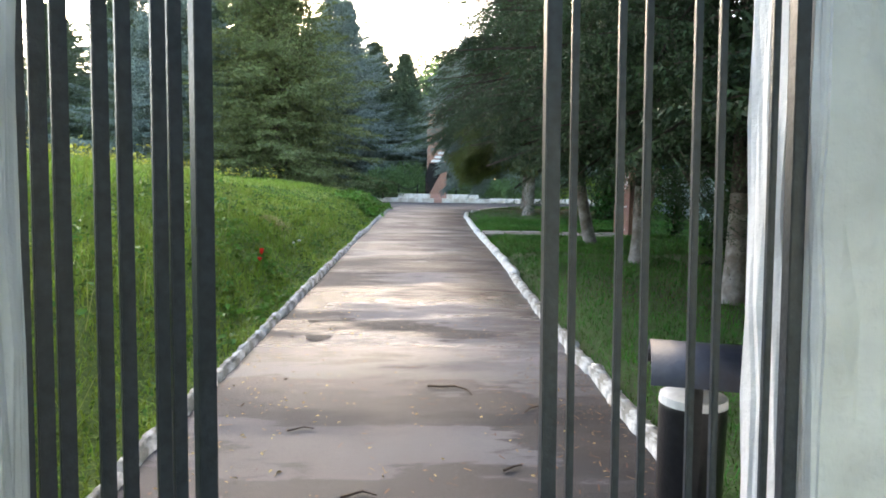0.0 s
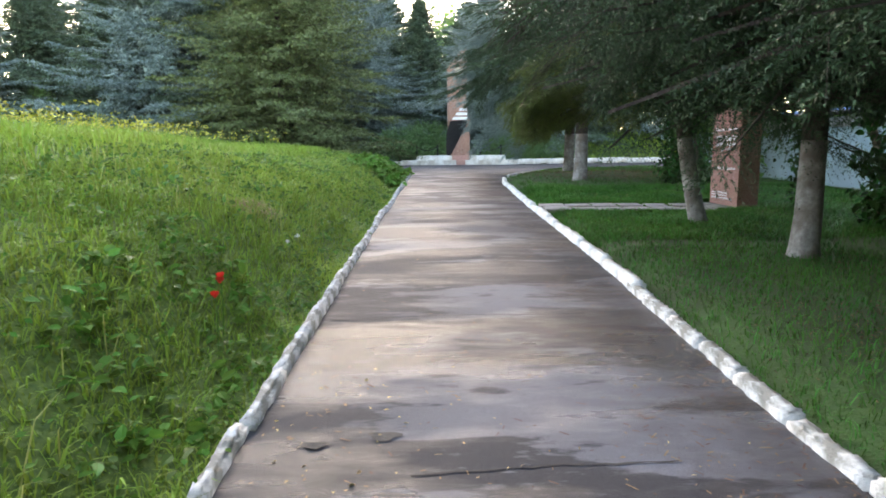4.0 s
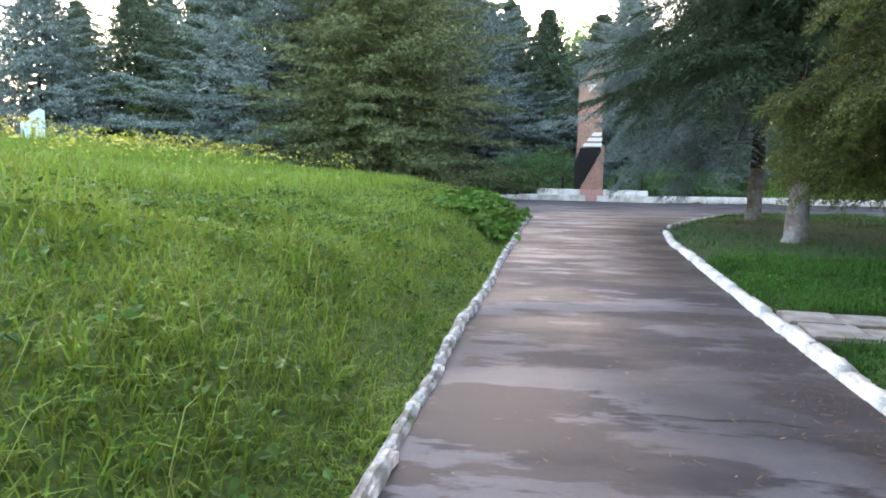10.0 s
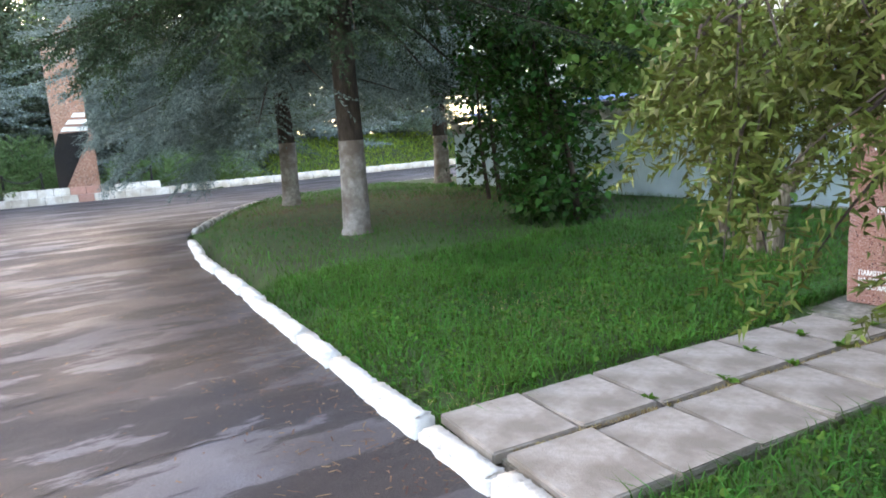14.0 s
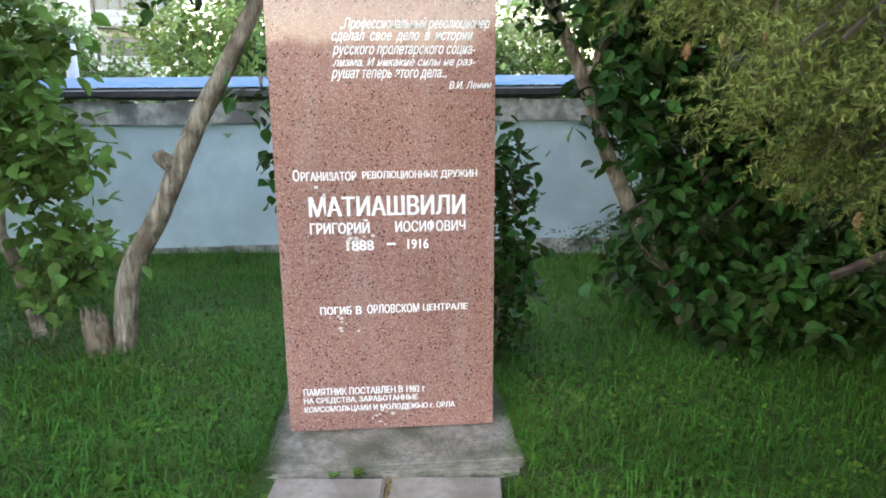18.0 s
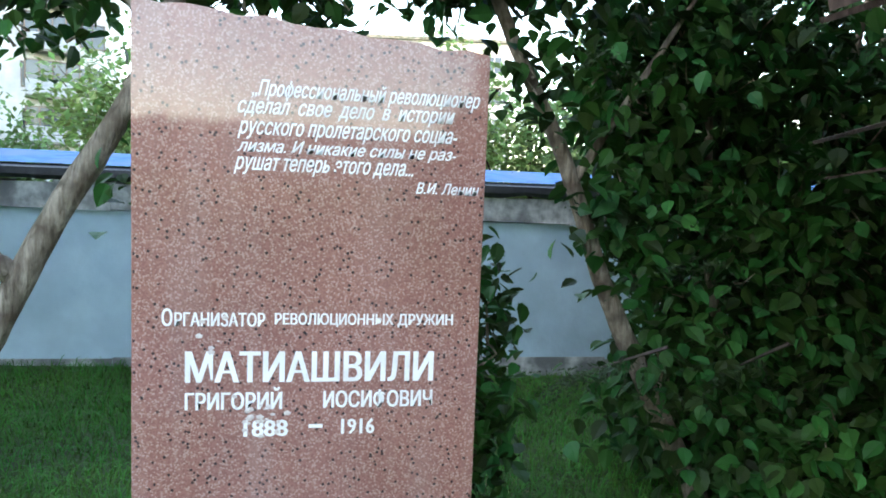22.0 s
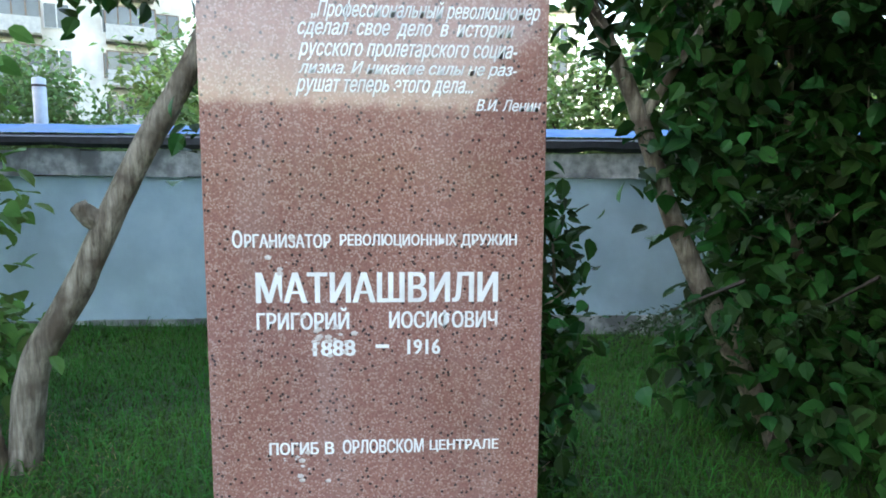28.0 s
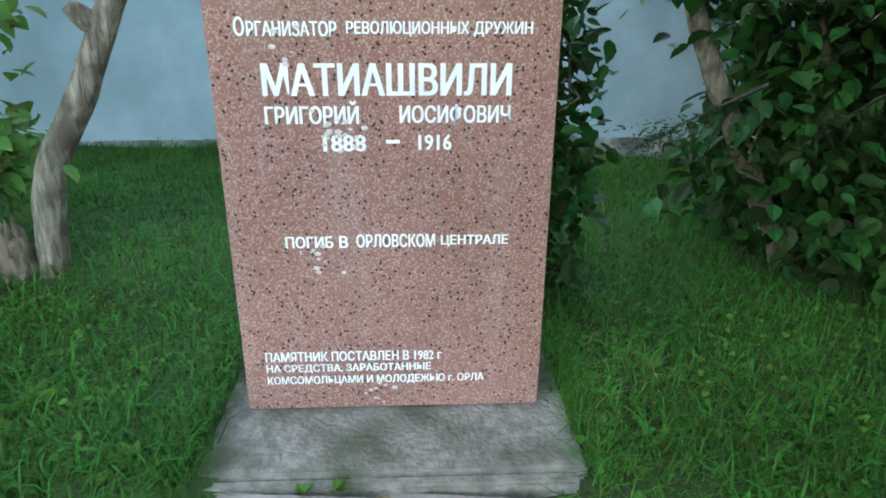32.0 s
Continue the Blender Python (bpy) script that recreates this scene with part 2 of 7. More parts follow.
    nt.links.new(away.outputs[0], near_wet.inputs["Value"])
    both = nt.nodes.new("ShaderNodeMath")
    both.operation = "MULTIPLY"
    nt.links.new(wet, both.inputs[0])
    nt.links.new(near_wet.outputs[0], both.inputs[1])
    gloss = nt.nodes.new("ShaderNodeMapRange")
    gloss.inputs["To Min"].default_value, gloss.inputs["To Max"].default_value = 0.72, 0.20
    nt.links.new(both.outputs[0], gloss.inputs["Value"])
    nt.links.new(gloss.outputs[0], b.inputs["Roughness"])
    b.inputs["Specular IOR Level"].default_value = 0.25
    bu = nt.nodes.new("ShaderNodeBump")
    bu.inputs["Strength"].default_value, bu.inputs["Distance"].default_value = 0.55, 0.010
    nt.links.new(noise_at(130, 6), bu.inputs["Height"])
    nt.links.new(bu.outputs["Normal"], b.inputs["Normal"])
    return m


M["asphalt"] = asphalt_material()
M["crack"] = material("crack_tar", (0.02, 0.018, 0.018), (0.04, 0.035, 0.034), 40, 0.9)
M["damp"] = material("damp_grit", (0.020, 0.018, 0.016), (0.048, 0.042, 0.037), 26, 0.8, bump=0.5, bump_scale=60)
M["soil"] = material("lawn_soil", (0.026, 0.066, 0.012), (0.046, 0.094, 0.020), 9, 0.95, bump=0.8, bump_scale=30, big=(0.034, 0.048, 0.015), big_scale=0.45)
soil = M["soil"].node_tree
soil_in = soil.nodes["Principled BSDF"].inputs["Base Color"]
soil_from = soil_in.links[0].from_socket
soil_co = soil.nodes.new("ShaderNodeTexCoord")
soil_xyz = soil.nodes.new("ShaderNodeSeparateXYZ")
soil.links.new(soil_co.outputs["Object"], soil_xyz.inputs[0])
soil_x = soil.nodes.new("ShaderNodeMapRange")
soil_x.inputs["From Min"].default_value, soil_x.inputs["From Max"].default_value = -6.4, -6.9
soil.links.new(soil_xyz.outputs["X"], soil_x.inputs["Value"])
thatch_noise = soil.nodes.new("ShaderNodeTexNoise")
thatch_noise.inputs["Scale"].default_value, thatch_noise.inputs["Detail"].default_value = 22.0, 6.0
soil.links.new(soil_co.outputs["Object"], thatch_noise.inputs["Vector"])
thatch = soil.nodes.new("ShaderNodeValToRGB")
thatch.color_ramp.elements[0].position, thatch.color_ramp.elements[1].position = 0.35, 0.65
thatch.color_ramp.elements[0].color, thatch.color_ramp.elements[1].color = (0.060, 0.105, 0.020, 1), (0.125, 0.180, 0.034, 1)
soil.links.new(thatch_noise.outputs["Fac"], thatch.inputs["Fac"])
soil_mix = soil.nodes.new("ShaderNodeMixRGB")
soil.links.new(soil_x.outputs["Result"], soil_mix.inputs["Fac"])
soil.links.new(soil_from, soil_mix.inputs["Color1"])
soil.links.new(thatch.outputs["Color"], soil_mix.inputs["Color2"])
soil.links.new(soil_mix.outputs["Color"], soil_in)
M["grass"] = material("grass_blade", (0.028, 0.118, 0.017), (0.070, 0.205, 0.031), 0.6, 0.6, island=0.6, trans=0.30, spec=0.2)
# brighter copy of the grass: open light on bank and mound, in the colour
M["grass_lit"] = material("lit_meadow_grass", (0.145, 0.250, 0.036), (0.250, 0.360, 0.058), 0.5, 0.65, island=0.32, trans=0.40, spec=0.2)
M["grass_seed"] = material("seeding_grass", (0.26, 0.32, 0.085), (0.40, 0.44, 0.15), 0.5, 0.7, island=0.3, trans=0.35, spec=0.2)
M["weed"] = material("broad_weed", (0.055, 0.145, 0.024), (0.100, 0.210, 0.036), 1.5, 0.7, island=0.4, trans=0.25, spec=0.1)
M["straw"] = material("dry_straw", (0.26, 0.185, 0.080), (0.40, 0.30, 0.14), 3, 0.8, island=0.4)
M["yellow"] = material("yellow_umbel", (0.42, 0.38, 0.04), (0.56, 0.50, 0.08), 4, 0.7, island=0.3)
M["petal"] = material("red_petal", (0.55, 0.015, 0.010), (0.70, 0.04, 0.02), 12, 0.5, island=0.2, trans=0.2)
M["lime"] = material("whitewash", (0.62, 0.60, 0.55), (0.80, 0.78, 0.74), 14, 0.85, bump=0.6, bump_scale=45, big=(0.50, 0.45, 0.38), big_scale=2.2)
M["lime_worn"] = material("worn_whitewash", (0.52, 0.50, 0.46), (0.80, 0.78, 0.74), 10, 0.88, bump=0.7, bump_scale=40, big=(0.24, 0.225, 0.19), big_scale=6.5)
M["concrete"] = material("concrete_slab", (0.275, 0.238, 0.205), (0.37, 0.325, 0.285), 22, 0.88, bump=0.35, bump_scale=90, big=(0.20, 0.168, 0.138), big_scale=3.4)
M["sand"] = material("joint_sand", (0.10, 0.085, 0.062), (0.21, 0.18, 0.14), 30, 0.95, bump=0.6, bump_scale=80)
M["plinth"] = material("weathered_concrete", (0.18, 0.165, 0.138), (0.34, 0.31, 0.262), 18, 0.92, bump=0.8, bump_scale=46, big=(0.105, 0.108, 0.070), big_scale=4.2)
M["granite"] = granite("red_granite", (0.335, 0.158, 0.128), (0.46, 0.285, 0.245), (0.055, 0.040, 0.040), 190, 0.05, 88)
M["granite_far"] = granite("brown_granite", (0.34, 0.17, 0.12), (0.46, 0.28, 0.22), (0.09, 0.07, 0.06), 30, 0.3, 22)
M["black"] = material("black_granite", (0.010, 0.010, 0.012), (0.02, 0.02, 0.022), 30, 0.15)
M["letter"] = material("white_letter_paint", (0.84, 0.84, 0.83), (0.92, 0.92, 0.91), 30, 0.6, big=(0.76, 0.75, 0.73), big_scale=9)
M["scrape"] = material("scraped_mortar", (0.50, 0.42, 0.38), (0.68, 0.62, 0.58), 60, 0.9)
M["bark"] = material("spruce_bark", (0.032, 0.024, 0.020), (0.085, 0.064, 0.054), 14, 0.95, bump=1.0, bump_scale=30, stretch=(1, 1, 0.3), spec=0.2)
M["bark_lime"] = material("limed_bark", (0.20, 0.175, 0.155), (0.37, 0.335, 0.31), 12, 0.9, bump=0.8, bump_scale=28, big=(0.16, 0.12, 0.10), big_scale=4)
M["bark_pale"] = material("pale_lilac_bark", (0.12, 0.095, 0.070), (0.42, 0.355, 0.28), 34, 0.92, bump=1.0, bump_scale=44, big=(0.12, 0.09, 0.066), big_scale=6, stretch=(1, 1, 0.13), spec=0.2)
M["needle"] = material("spruce_needle", (0.018, 0.040, 0.019), (0.046, 0.080, 0.034), 0.8, 0.6, island=0.5, trans=0.08, spec=0.2)
M["needle_blue"] = material("blue_spruce_needle", (0.110, 0.162, 0.152), (0.215, 0.280, 0.262), 0.8, 0.6, island=0.45, trans=0.08, spec=0.2)
# paler copy of needle for far spruces, the distance haze put into its colour
M["needle_mid"] = material("far_spruce_needle", (0.050, 0.085, 0.052), (0.100, 0.150, 0.092), 0.8, 0.6, island=0.45, trans=0.1, spec=0.25)
M["needle_warm"] = material("olive_spruce_needle", (0.070, 0.098, 0.037), (0.145, 0.175, 0.070), 0.8, 0.6, island=0.45, trans=0.1, spec=0.25)
M["needle_olive"] = material("olive_needle", (0.050, 0.078, 0.017), (0.132, 0.160, 0.038), 0.8, 0.6, island=0.5, trans=0.15, spec=0.25)
M["needle_old"] = material("brown_cones", (0.13, 0.060, 0.030), (0.22, 0.11, 0.055), 1.2, 0.7, island=0.4)
# leaf is darkened for the crowns' shade, leaf_lit brightened for the open side
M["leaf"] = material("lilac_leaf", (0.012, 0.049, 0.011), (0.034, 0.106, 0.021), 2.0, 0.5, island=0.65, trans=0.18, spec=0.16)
M["leaf_lit"] = material("lit_leaf", (0.060, 0.135, 0.030), (0.12, 0.22, 0.055), 2.0, 0.55, island=0.4, trans=0.3, spec=0.15)
# soft skylight on the far crowns is put into this brighter leaf colour
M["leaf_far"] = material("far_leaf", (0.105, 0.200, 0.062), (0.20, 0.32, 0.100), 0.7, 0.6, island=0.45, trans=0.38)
M["juniper"] = material("juniper", (0.060, 0.145, 0.045), (0.115, 0.215, 0.070), 0.9, 0.6, island=0.4, trans=0.15)
M["wall"] = material("limed_wall", (0.47, 0.63, 0.72), (0.57, 0.73, 0.81), 3, 0.85, bump=0.3, bump_scale=16, big=(0.41, 0.55, 0.63), big_scale=1.3)
M["wall_stain"] = material("stained_band", (0.28, 0.28, 0.27), (0.66, 0.66, 0.64), 9, 0.88, bump=0.4, bump_scale=30, big=(0.18, 0.18, 0.18), big_scale=3)
M["tar"] = material("tar_flashing", (0.012, 0.013, 0.016), (0.03, 0.032, 0.036), 9, 0.5, bump=0.5, bump_scale=12)
M["tin"] = material("blue_roof_sheet", (0.050, 0.15, 0.36), (0.09, 0.23, 0.47), 5, 0.8, big=(0.12, 0.20, 0.31), big_scale=2, spec=0.12)
M["gate_paint"] = material("dark_gate_paint", (0.012, 0.018, 0.026), (0.024, 0.034, 0.046), 25, 0.42, bump=0.15, bump_scale=60)
M["pillar"] = material("pillar_plaster", (0.62, 0.62, 0.62), (0.74, 0.74, 0.73), 6, 0.85, bump=0.5, bump_scale=22, big=(0.54, 0.54, 0.54), big_scale=3)
M["bin_blue"] = material("bin_blue_paint", (0.014, 0.019, 0.032), (0.024, 0.032, 0.050), 20, 0.5, bump=0.1)
M["bin_black"] = material("bin_black_paint", (0.008, 0.008, 0.009), (0.018, 0.018, 0.02), 20, 0.35, bump=0.1)
M["paper"] = material("white_bag", (0.6, 0.6, 0.6), (0.75, 0.75, 0.75), 20, 0.6)
M["fence_old"] = material("grey_fence_board", (0.20, 0.155, 0.165), (0.44, 0.375, 0.395), 7, 0.9, big=(0.30, 0.20, 0.19), big_scale=1.5, island=0.3)
M["fence_red"] = material("faded_red_board", (0.20, 0.085, 0.075), (0.30, 0.15, 0.13), 7, 0.9, island=0.3)
M["rust"] = material("rusty_steel", (0.05, 0.03, 0.025), (0.10, 0.06, 0.045), 12, 0.8)
M["brick_pale"] = material("pale_panel_wall", (0.70, 0.68, 0.64), (0.80, 0.78, 0.74), 2.5, 0.9, big=(0.54, 0.52, 0.48), big_scale=0.5)
M["glass"] = material("window_glass", (0.03, 0.04, 0.05), (0.06, 0.075, 0.09), 0.8, 0.08, spec=0.8)
M["frame_dark"] = material("brown_frame", (0.10, 0.065, 0.045), (0.15, 0.10, 0.07), 9, 0.6)
M["frame_white"] = material("white_frame", (0.62, 0.62, 0.6), (0.72, 0.72, 0.7), 9, 0.6)
M["rail"] = material("balcony_sheet", (0.30, 0.31, 0.31), (0.42, 0.42, 0.42), 4, 0.8)
M["iron"] = material("black_chain", (0.01, 0.01, 0.011), (0.02, 0.02, 0.02), 30, 0.5, metal=0.5)
M["pink"] = material("pink_granite", (0.40, 0.20, 0.16), (0.50, 0.28, 0.23), 26, 0.5)
M["metal_star"] = material("light_bronze", (0.65, 0.55, 0.42), (0.75, 0.66, 0.52), 20, 0.4)
M["cut_wood"] = material("weathered_cut_wood", (0.10, 0.070, 0.046), (0.27, 0.205, 0.145), 26, 0.9, bump=0.9, bump_scale=36, stretch=(1, 1, 0.2))
M["debris"] = material("brown_needle_litter", (0.10, 0.055, 0.030), (0.20, 0.12, 0.07), 9, 0.9, island=0.5)
M["pipe"] = material("grey_pipe", (0.42, 0.46, 0.50), (0.52, 0.56, 0.60), 9, 0.5)


# ---- mesh helpers ----
def bulk(name, verts, faces, mat, parent=None, label="", smooth=False):
    """One mesh object from arrays: verts (n,3), faces (m,3) or (m,4)."""
    verts, faces = np.asarray(verts, dtype=np.float32), np.asarray(faces, dtype=np.int32)
    me = bpy.data.meshes.new(name)
    k = faces.shape[1]
    me.vertices.add(len(verts))
    me.vertices.foreach_set("co", verts.ravel())
    me.loops.add(faces.size)
    me.loops.foreach_set("vertex_index", faces.ravel())
    me.polygons.add(len(faces))
    me.polygons.foreach_set("loop_start", np.arange(0, faces.size, k, dtype=np.int32))
    me.polygons.foreach_set("use_smooth", np.full(len(faces), smooth))
    me.update(calc_edges=True)
    me.validate()
    me.materials.append(mat)
    ob = new(name, me)
    if parent is not None:
        ob.parent = parent
    if label:
        ob["label"] = label
    return ob


def part(name, bm, mat, parent=None, label="", smooth=False):
    """Links a bmesh as one mesh object, under a thing or a part."""
    me = bpy.data.meshes.new(name)
    if smooth:
        for f in bm.faces:
            f.smooth = True
    bm.to_mesh(me)
    bm.free()
    me.materials.append(mat)
    ob = new(name, me)
    if parent is not None:
        ob.parent = parent
    if label:
        ob["label"] = label
    return ob


def box_bm(x0, x1, y0, y1, z0, z1, bevel=0.0, bm=None):
    bm = bm or bmesh.new()
    r = bmesh.ops.create_cube(bm, size=1.0)
    for v in r["verts"]:
        v.co = Vector(((x0 + x1) / 2 + v.co.x * (x1 - x0), (y0 + y1) / 2 + v.co.y * (y1 - y0), (z0 + z1) / 2 + v.co.z * (z1 - z0)))
    if bevel:
        es = {e for v in r["verts"] for e in v.link_edges}
        bmesh.ops.bevel(bm, geom=list(es), offset=bevel, segments=2, affect="EDGES")
    return bm


def prism_bm(outline, depth, bevel=0.0):
    """A flat outline in (u, v), pushed back by depth: local x is depth, y is u, z is v."""
    bm = bmesh.new()
    f = bm.faces.new([bm.verts.new((0, u, v)) for u, v in outline])
    r = bmesh.ops.extrude_face_region(bm, geom=[f])
    for v in r["geom"]:
        if isinstance(v, bmesh.types.BMVert):
            v.co.x += depth
    bmesh.ops.recalc_face_normals(bm, faces=bm.faces)
    if bevel:
        bmesh.ops.bevel(bm, geom=list(bm.edges), offset=bevel, segments=2, affect="EDGES")
    return bm


def tube_arrays(points, radii, sides=8, wobble=0.0, rng=None):
    """A tapered tube along points; returns verts and quads with an end cap fan left open."""
    P = np.asarray(points, float)
    R = np.asarray(radii, float)
    n = len(P)
    T = np.gradient(P, axis=0)
    T /= np.maximum(np.linalg.norm(T, axis=1)[:, None], 1e-9)
    ref = min(np.eye(3), key=lambda e: np.abs(T @ e).max())
    T = np.where(np.linalg.norm(T, axis=1)[:, None] > 0, T, (0, 0, 1.0))
    U = np.cross(T, ref)
    U /= np.linalg.norm(U, axis=1)[:, None]
    V = np.cross(T, U)
    a = np.linspace(0, 2 * np.pi, sides, endpoint=False)
    rr = np.repeat(R[:, None], sides, 1)
    if wobble and rng is not None:
        rr = rr * (1 + wobble * rng.standard_normal((n, sides)))
    verts = P[:, None, :] + rr[:, :, None] * (np.cos(a)[None, :, None] * U[:, None, :] + np.sin(a)[None, :, None] * V[:, None, :])
    i = np.arange(n - 1)[:, None] * sides
    j = np.arange(sides)[None, :]
    k = (j + 1) % sides
    quads = np.stack([i + j, i + k, i + sides + k, i + sides + j], -1).reshape(-1, 4)
    verts = verts.reshape(-1, 3)
    # end cap: collapse a last ring to the tip
    tip = len(verts)
    verts = np.vstack([verts, np.repeat(P[-1][None], sides, 0) + T[-1] * R[-1] * 0.3])
    base = (n - 1) * sides
    cap = np.stack([base + np.arange(sides), base + (np.arange(sides) + 1) % sides, tip + (np.arange(sides) + 1) % sides, tip + np.arange(sides)], -1)
    return verts, np.vstack([quads, cap])


def join_arrays(pieces):
    vs, fs, o = [], [], 0
    for v, f in pieces:
        vs.append(v)
        fs.append(f + o)
        o += len(v)
    return np.vstack(vs), np.vstack(fs)


def empty(name, x=0.0, y=0.0, z=0.0, rz=0.0):
    ob = new(name)
    ob.matrix_world = pose(x, y, z, 0, 0, rz)
    return ob


def unit(v):
    return v / np.maximum(np.linalg.norm(v, axis=-1, keepdims=True), 1e-9)


def shoots(P, D, L, k, needle, width, rng, spread=0.9):
    """Needle triangles round shoots that start at P and run along D for L."""
    n = len(P)
    D = unit(D)
    t = (np.arange(k)[None, :] + rng.random((n, k))) / k
    rnd = rng.standard_normal((n, k, 3))
    rnd -= (rnd * D[:, None, :]).sum(-1, keepdims=True) * D[:, None, :]
    side = unit(rnd)
    base = P[:, None, :] + D[:, None, :] * (L[:, None] * t)[..., None]
    nd = unit(D[:, None, :] * (1.0 - spread * 0.35) + side * spread)
    ln = needle * (0.7 + 0.6 * rng.random((n, k)))
    ln = ln * np.where(t > 0.85, 0.9, 1.0)
    across = unit(np.cross(nd, rng.standard_normal((n, k, 3)))) * width * 0.5
    a, b, c = base - across, base + across, base + nd * ln[..., None]
    v = np.stack([a, b, c], 2).reshape(-1, 3)
    f = np.arange(len(v)).reshape(-1, 3)
    return v, f


LEAF = np.array([(0, 0, 0), (-0.26, 0.14, 0.05), (-0.36, 0.42, 0.07), (-0.22, 0.74, 0.02), (0, 1.0, -0.12), (0.22, 0.74, 0.02), (0.36, 0.42, 0.07), (0.26, 0.14, 0.05), (0, 0.45, -0.02)])
LEAF_F = np.array([(0, 8, 1), (1, 8, 2), (2, 8, 3), (3, 8, 4), (4, 8, 5), (5, 8, 6), (6, 8, 7), (7, 8, 0)])


QUAD = np.array([(0, 0, 0), (-0.34, 0.45, 0.05), (0, 1.0, -0.06), (0.34, 0.45, 0.05)])
QUAD_F = np.array([(0, 2, 1), (0, 3, 2)])


def leaves(P, size, rng, droop=0.5, out=None, narrow=1.0, plain=False):
    """Heart-shaped leaves at P, each hanging outwards and down."""
    n = len(P)
    d = rng.standard_normal((n, 3))
    d[:, 2] = d[:, 2] * 0.5 - droop
    if out is not None:
        d = d + out
    Y = unit(d)
    up = rng.standard_normal((n, 3)) * 0.45 + np.array([0, 0, 1.0])
    X = unit(np.cross(Y, up))
    Z = np.cross(X, Y)
    s = size * (0.6 + 0.7 * rng.random(n))
    A, F = (QUAD, QUAD_F) if plain else (LEAF, LEAF_F)
    v = P[:, None, :] + s[:, None, None] * (A[None, :, :1] * narrow * X[:, None, :] + A[None, :, 1:2] * Y[:, None, :] + A[None, :, 2:] * Z[:, None, :])
    f = (np.arange(n)[:, None, None] * len(A) + F[None]).reshape(-1, 3)
    return v.reshape(-1, 3), f


def blades(P, H, width, rng, lean=0.5):
    """Bent grass blades: five points, three triangles each."""
    n = len(P)
    a = rng.random(n) * 2 * np.pi
    d = np.stack([np.cos(a), np.sin(a), np.zeros(n)], 1)
    s = np.stack([-np.sin(a), np.cos(a), np.zeros(n)], 1)
    w = width * (0.6 + 0.8 * rng.random(n))
    k = lean * (0.3 + rng.random(n)) * H
    up = np.array([0, 0, 1.0])
    b0, b1 = P - s * w[:, None] / 2, P + s * w[:, None] / 2
    m = P + up * (H * 0.6)[:, None] + d * (k * 0.35)[:, None]
    m0, m1 = m - s * w[:, None] * 0.4, m + s * w[:, None] * 0.4
    tip = P + up * (H * (1 - 0.25 * lean))[:, None] + d * k[:, None]
    v = np.stack([b0, b1, m0, m1, tip], 1).reshape(-1, 3)
    f = (np.arange(n)[:, None, None] * 5 + np.array([(0, 1, 3), (0, 3, 2), (2, 3, 4)])[None]).reshape(-1, 3)
    return v, f


# ---- the lie of the land ----
XL = ((-24, -6.80), (-12, -6.66), (-8.5, -6.53), (-5, -6.43), (-0.2, -6.30), (2.2, -6.19), (5.3, -6.10), (11.8, -5.82))
XR = ((-24, -3.95), (-12, -3.83), (-8, -3.75), (-5, -3.60), (-1.3, -3.52), (1, -3.48), (3.5, -3.39), (6.5, -3.27), (8.9, -3.00))


def path_z(y):
    return -0.12 + 0.028 * np.clip(y, -24, 10)


def left_x(y):
    return np.interp(y, [a for a, b in XL], [b for a, b in XL])


def right_x(y):
    return np.interp(y, [a for a, b in XR], [b for a, b in XR])


LEFT_EDGE = [(float(left_x(y)), float(y)) for y in np.arange(-24, 11.9, 0.9)] + [(-5.90, 12.6), (-6.25, 13.6), (-7.0, 15.0), (-8.2, 16.6), (-10.0, 18.0), (-13.0, 19.0)]
RIGHT_EDGE = [(float(right_x(y)), float(y)) for y in np.arange(-24, 9.0, 0.9)] + [(-2.75, 9.6), (-2.2, 10.9), (-1.4, 12.6), (-0.4, 14.6), (1.2, 16.0), (5.7, 17.0), (12.0, 17.4), (24.0, 18.4)]
FAR_EDGE = [(-13.0, 23.6), (-9.0, 24.0), (-6.5, 24.3), (0.0, 24.9), (5.0, 26.0), (12.0, 27.4), (24.0, 29.0)]
PAVED = LEFT_EDGE + FAR_EDGE + RIGHT_EDGE[::-1]


def edge_distance(X, Y, line):
    P = np.stack([X, Y], -1)
    best = np.full(X.shape, 1e9)
    for (ax, ay), (bx, by) in zip(line[:-1], line[1:]):
        a, d = np.array((ax, ay)), np.array((bx - ax, by - ay))
        t = np.clip(((P - a) @ d) / (d @ d), 0, 1)
        best = np.minimum(best, np.linalg.norm(P - a - t[..., None] * d, axis=-1))
    return best


def inside(X, Y, poly):
    odd = np.zeros(X.shape, bool)
    for (ax, ay), (bx, by) in zip(poly, poly[1:] + poly[:1]):
        hit = (ay > Y) != (by > Y)
        if ay != by:
            odd ^= hit & (X < (bx - ax) * (Y - ay) / (by - ay) + ax)
    return odd


def soft(t):
    t = np.clip(t, 0, 1)
    return t * t * (3 - 2 * t)


def lumps(X, Y, s):
    return (np.sin(X * 1.7 * s + 0.6 * np.sin(Y * 1.1 * s)) * np.cos(Y * 1.3 * s + 0.8 * np.sin(X * 0.9 * s + 1.0)))


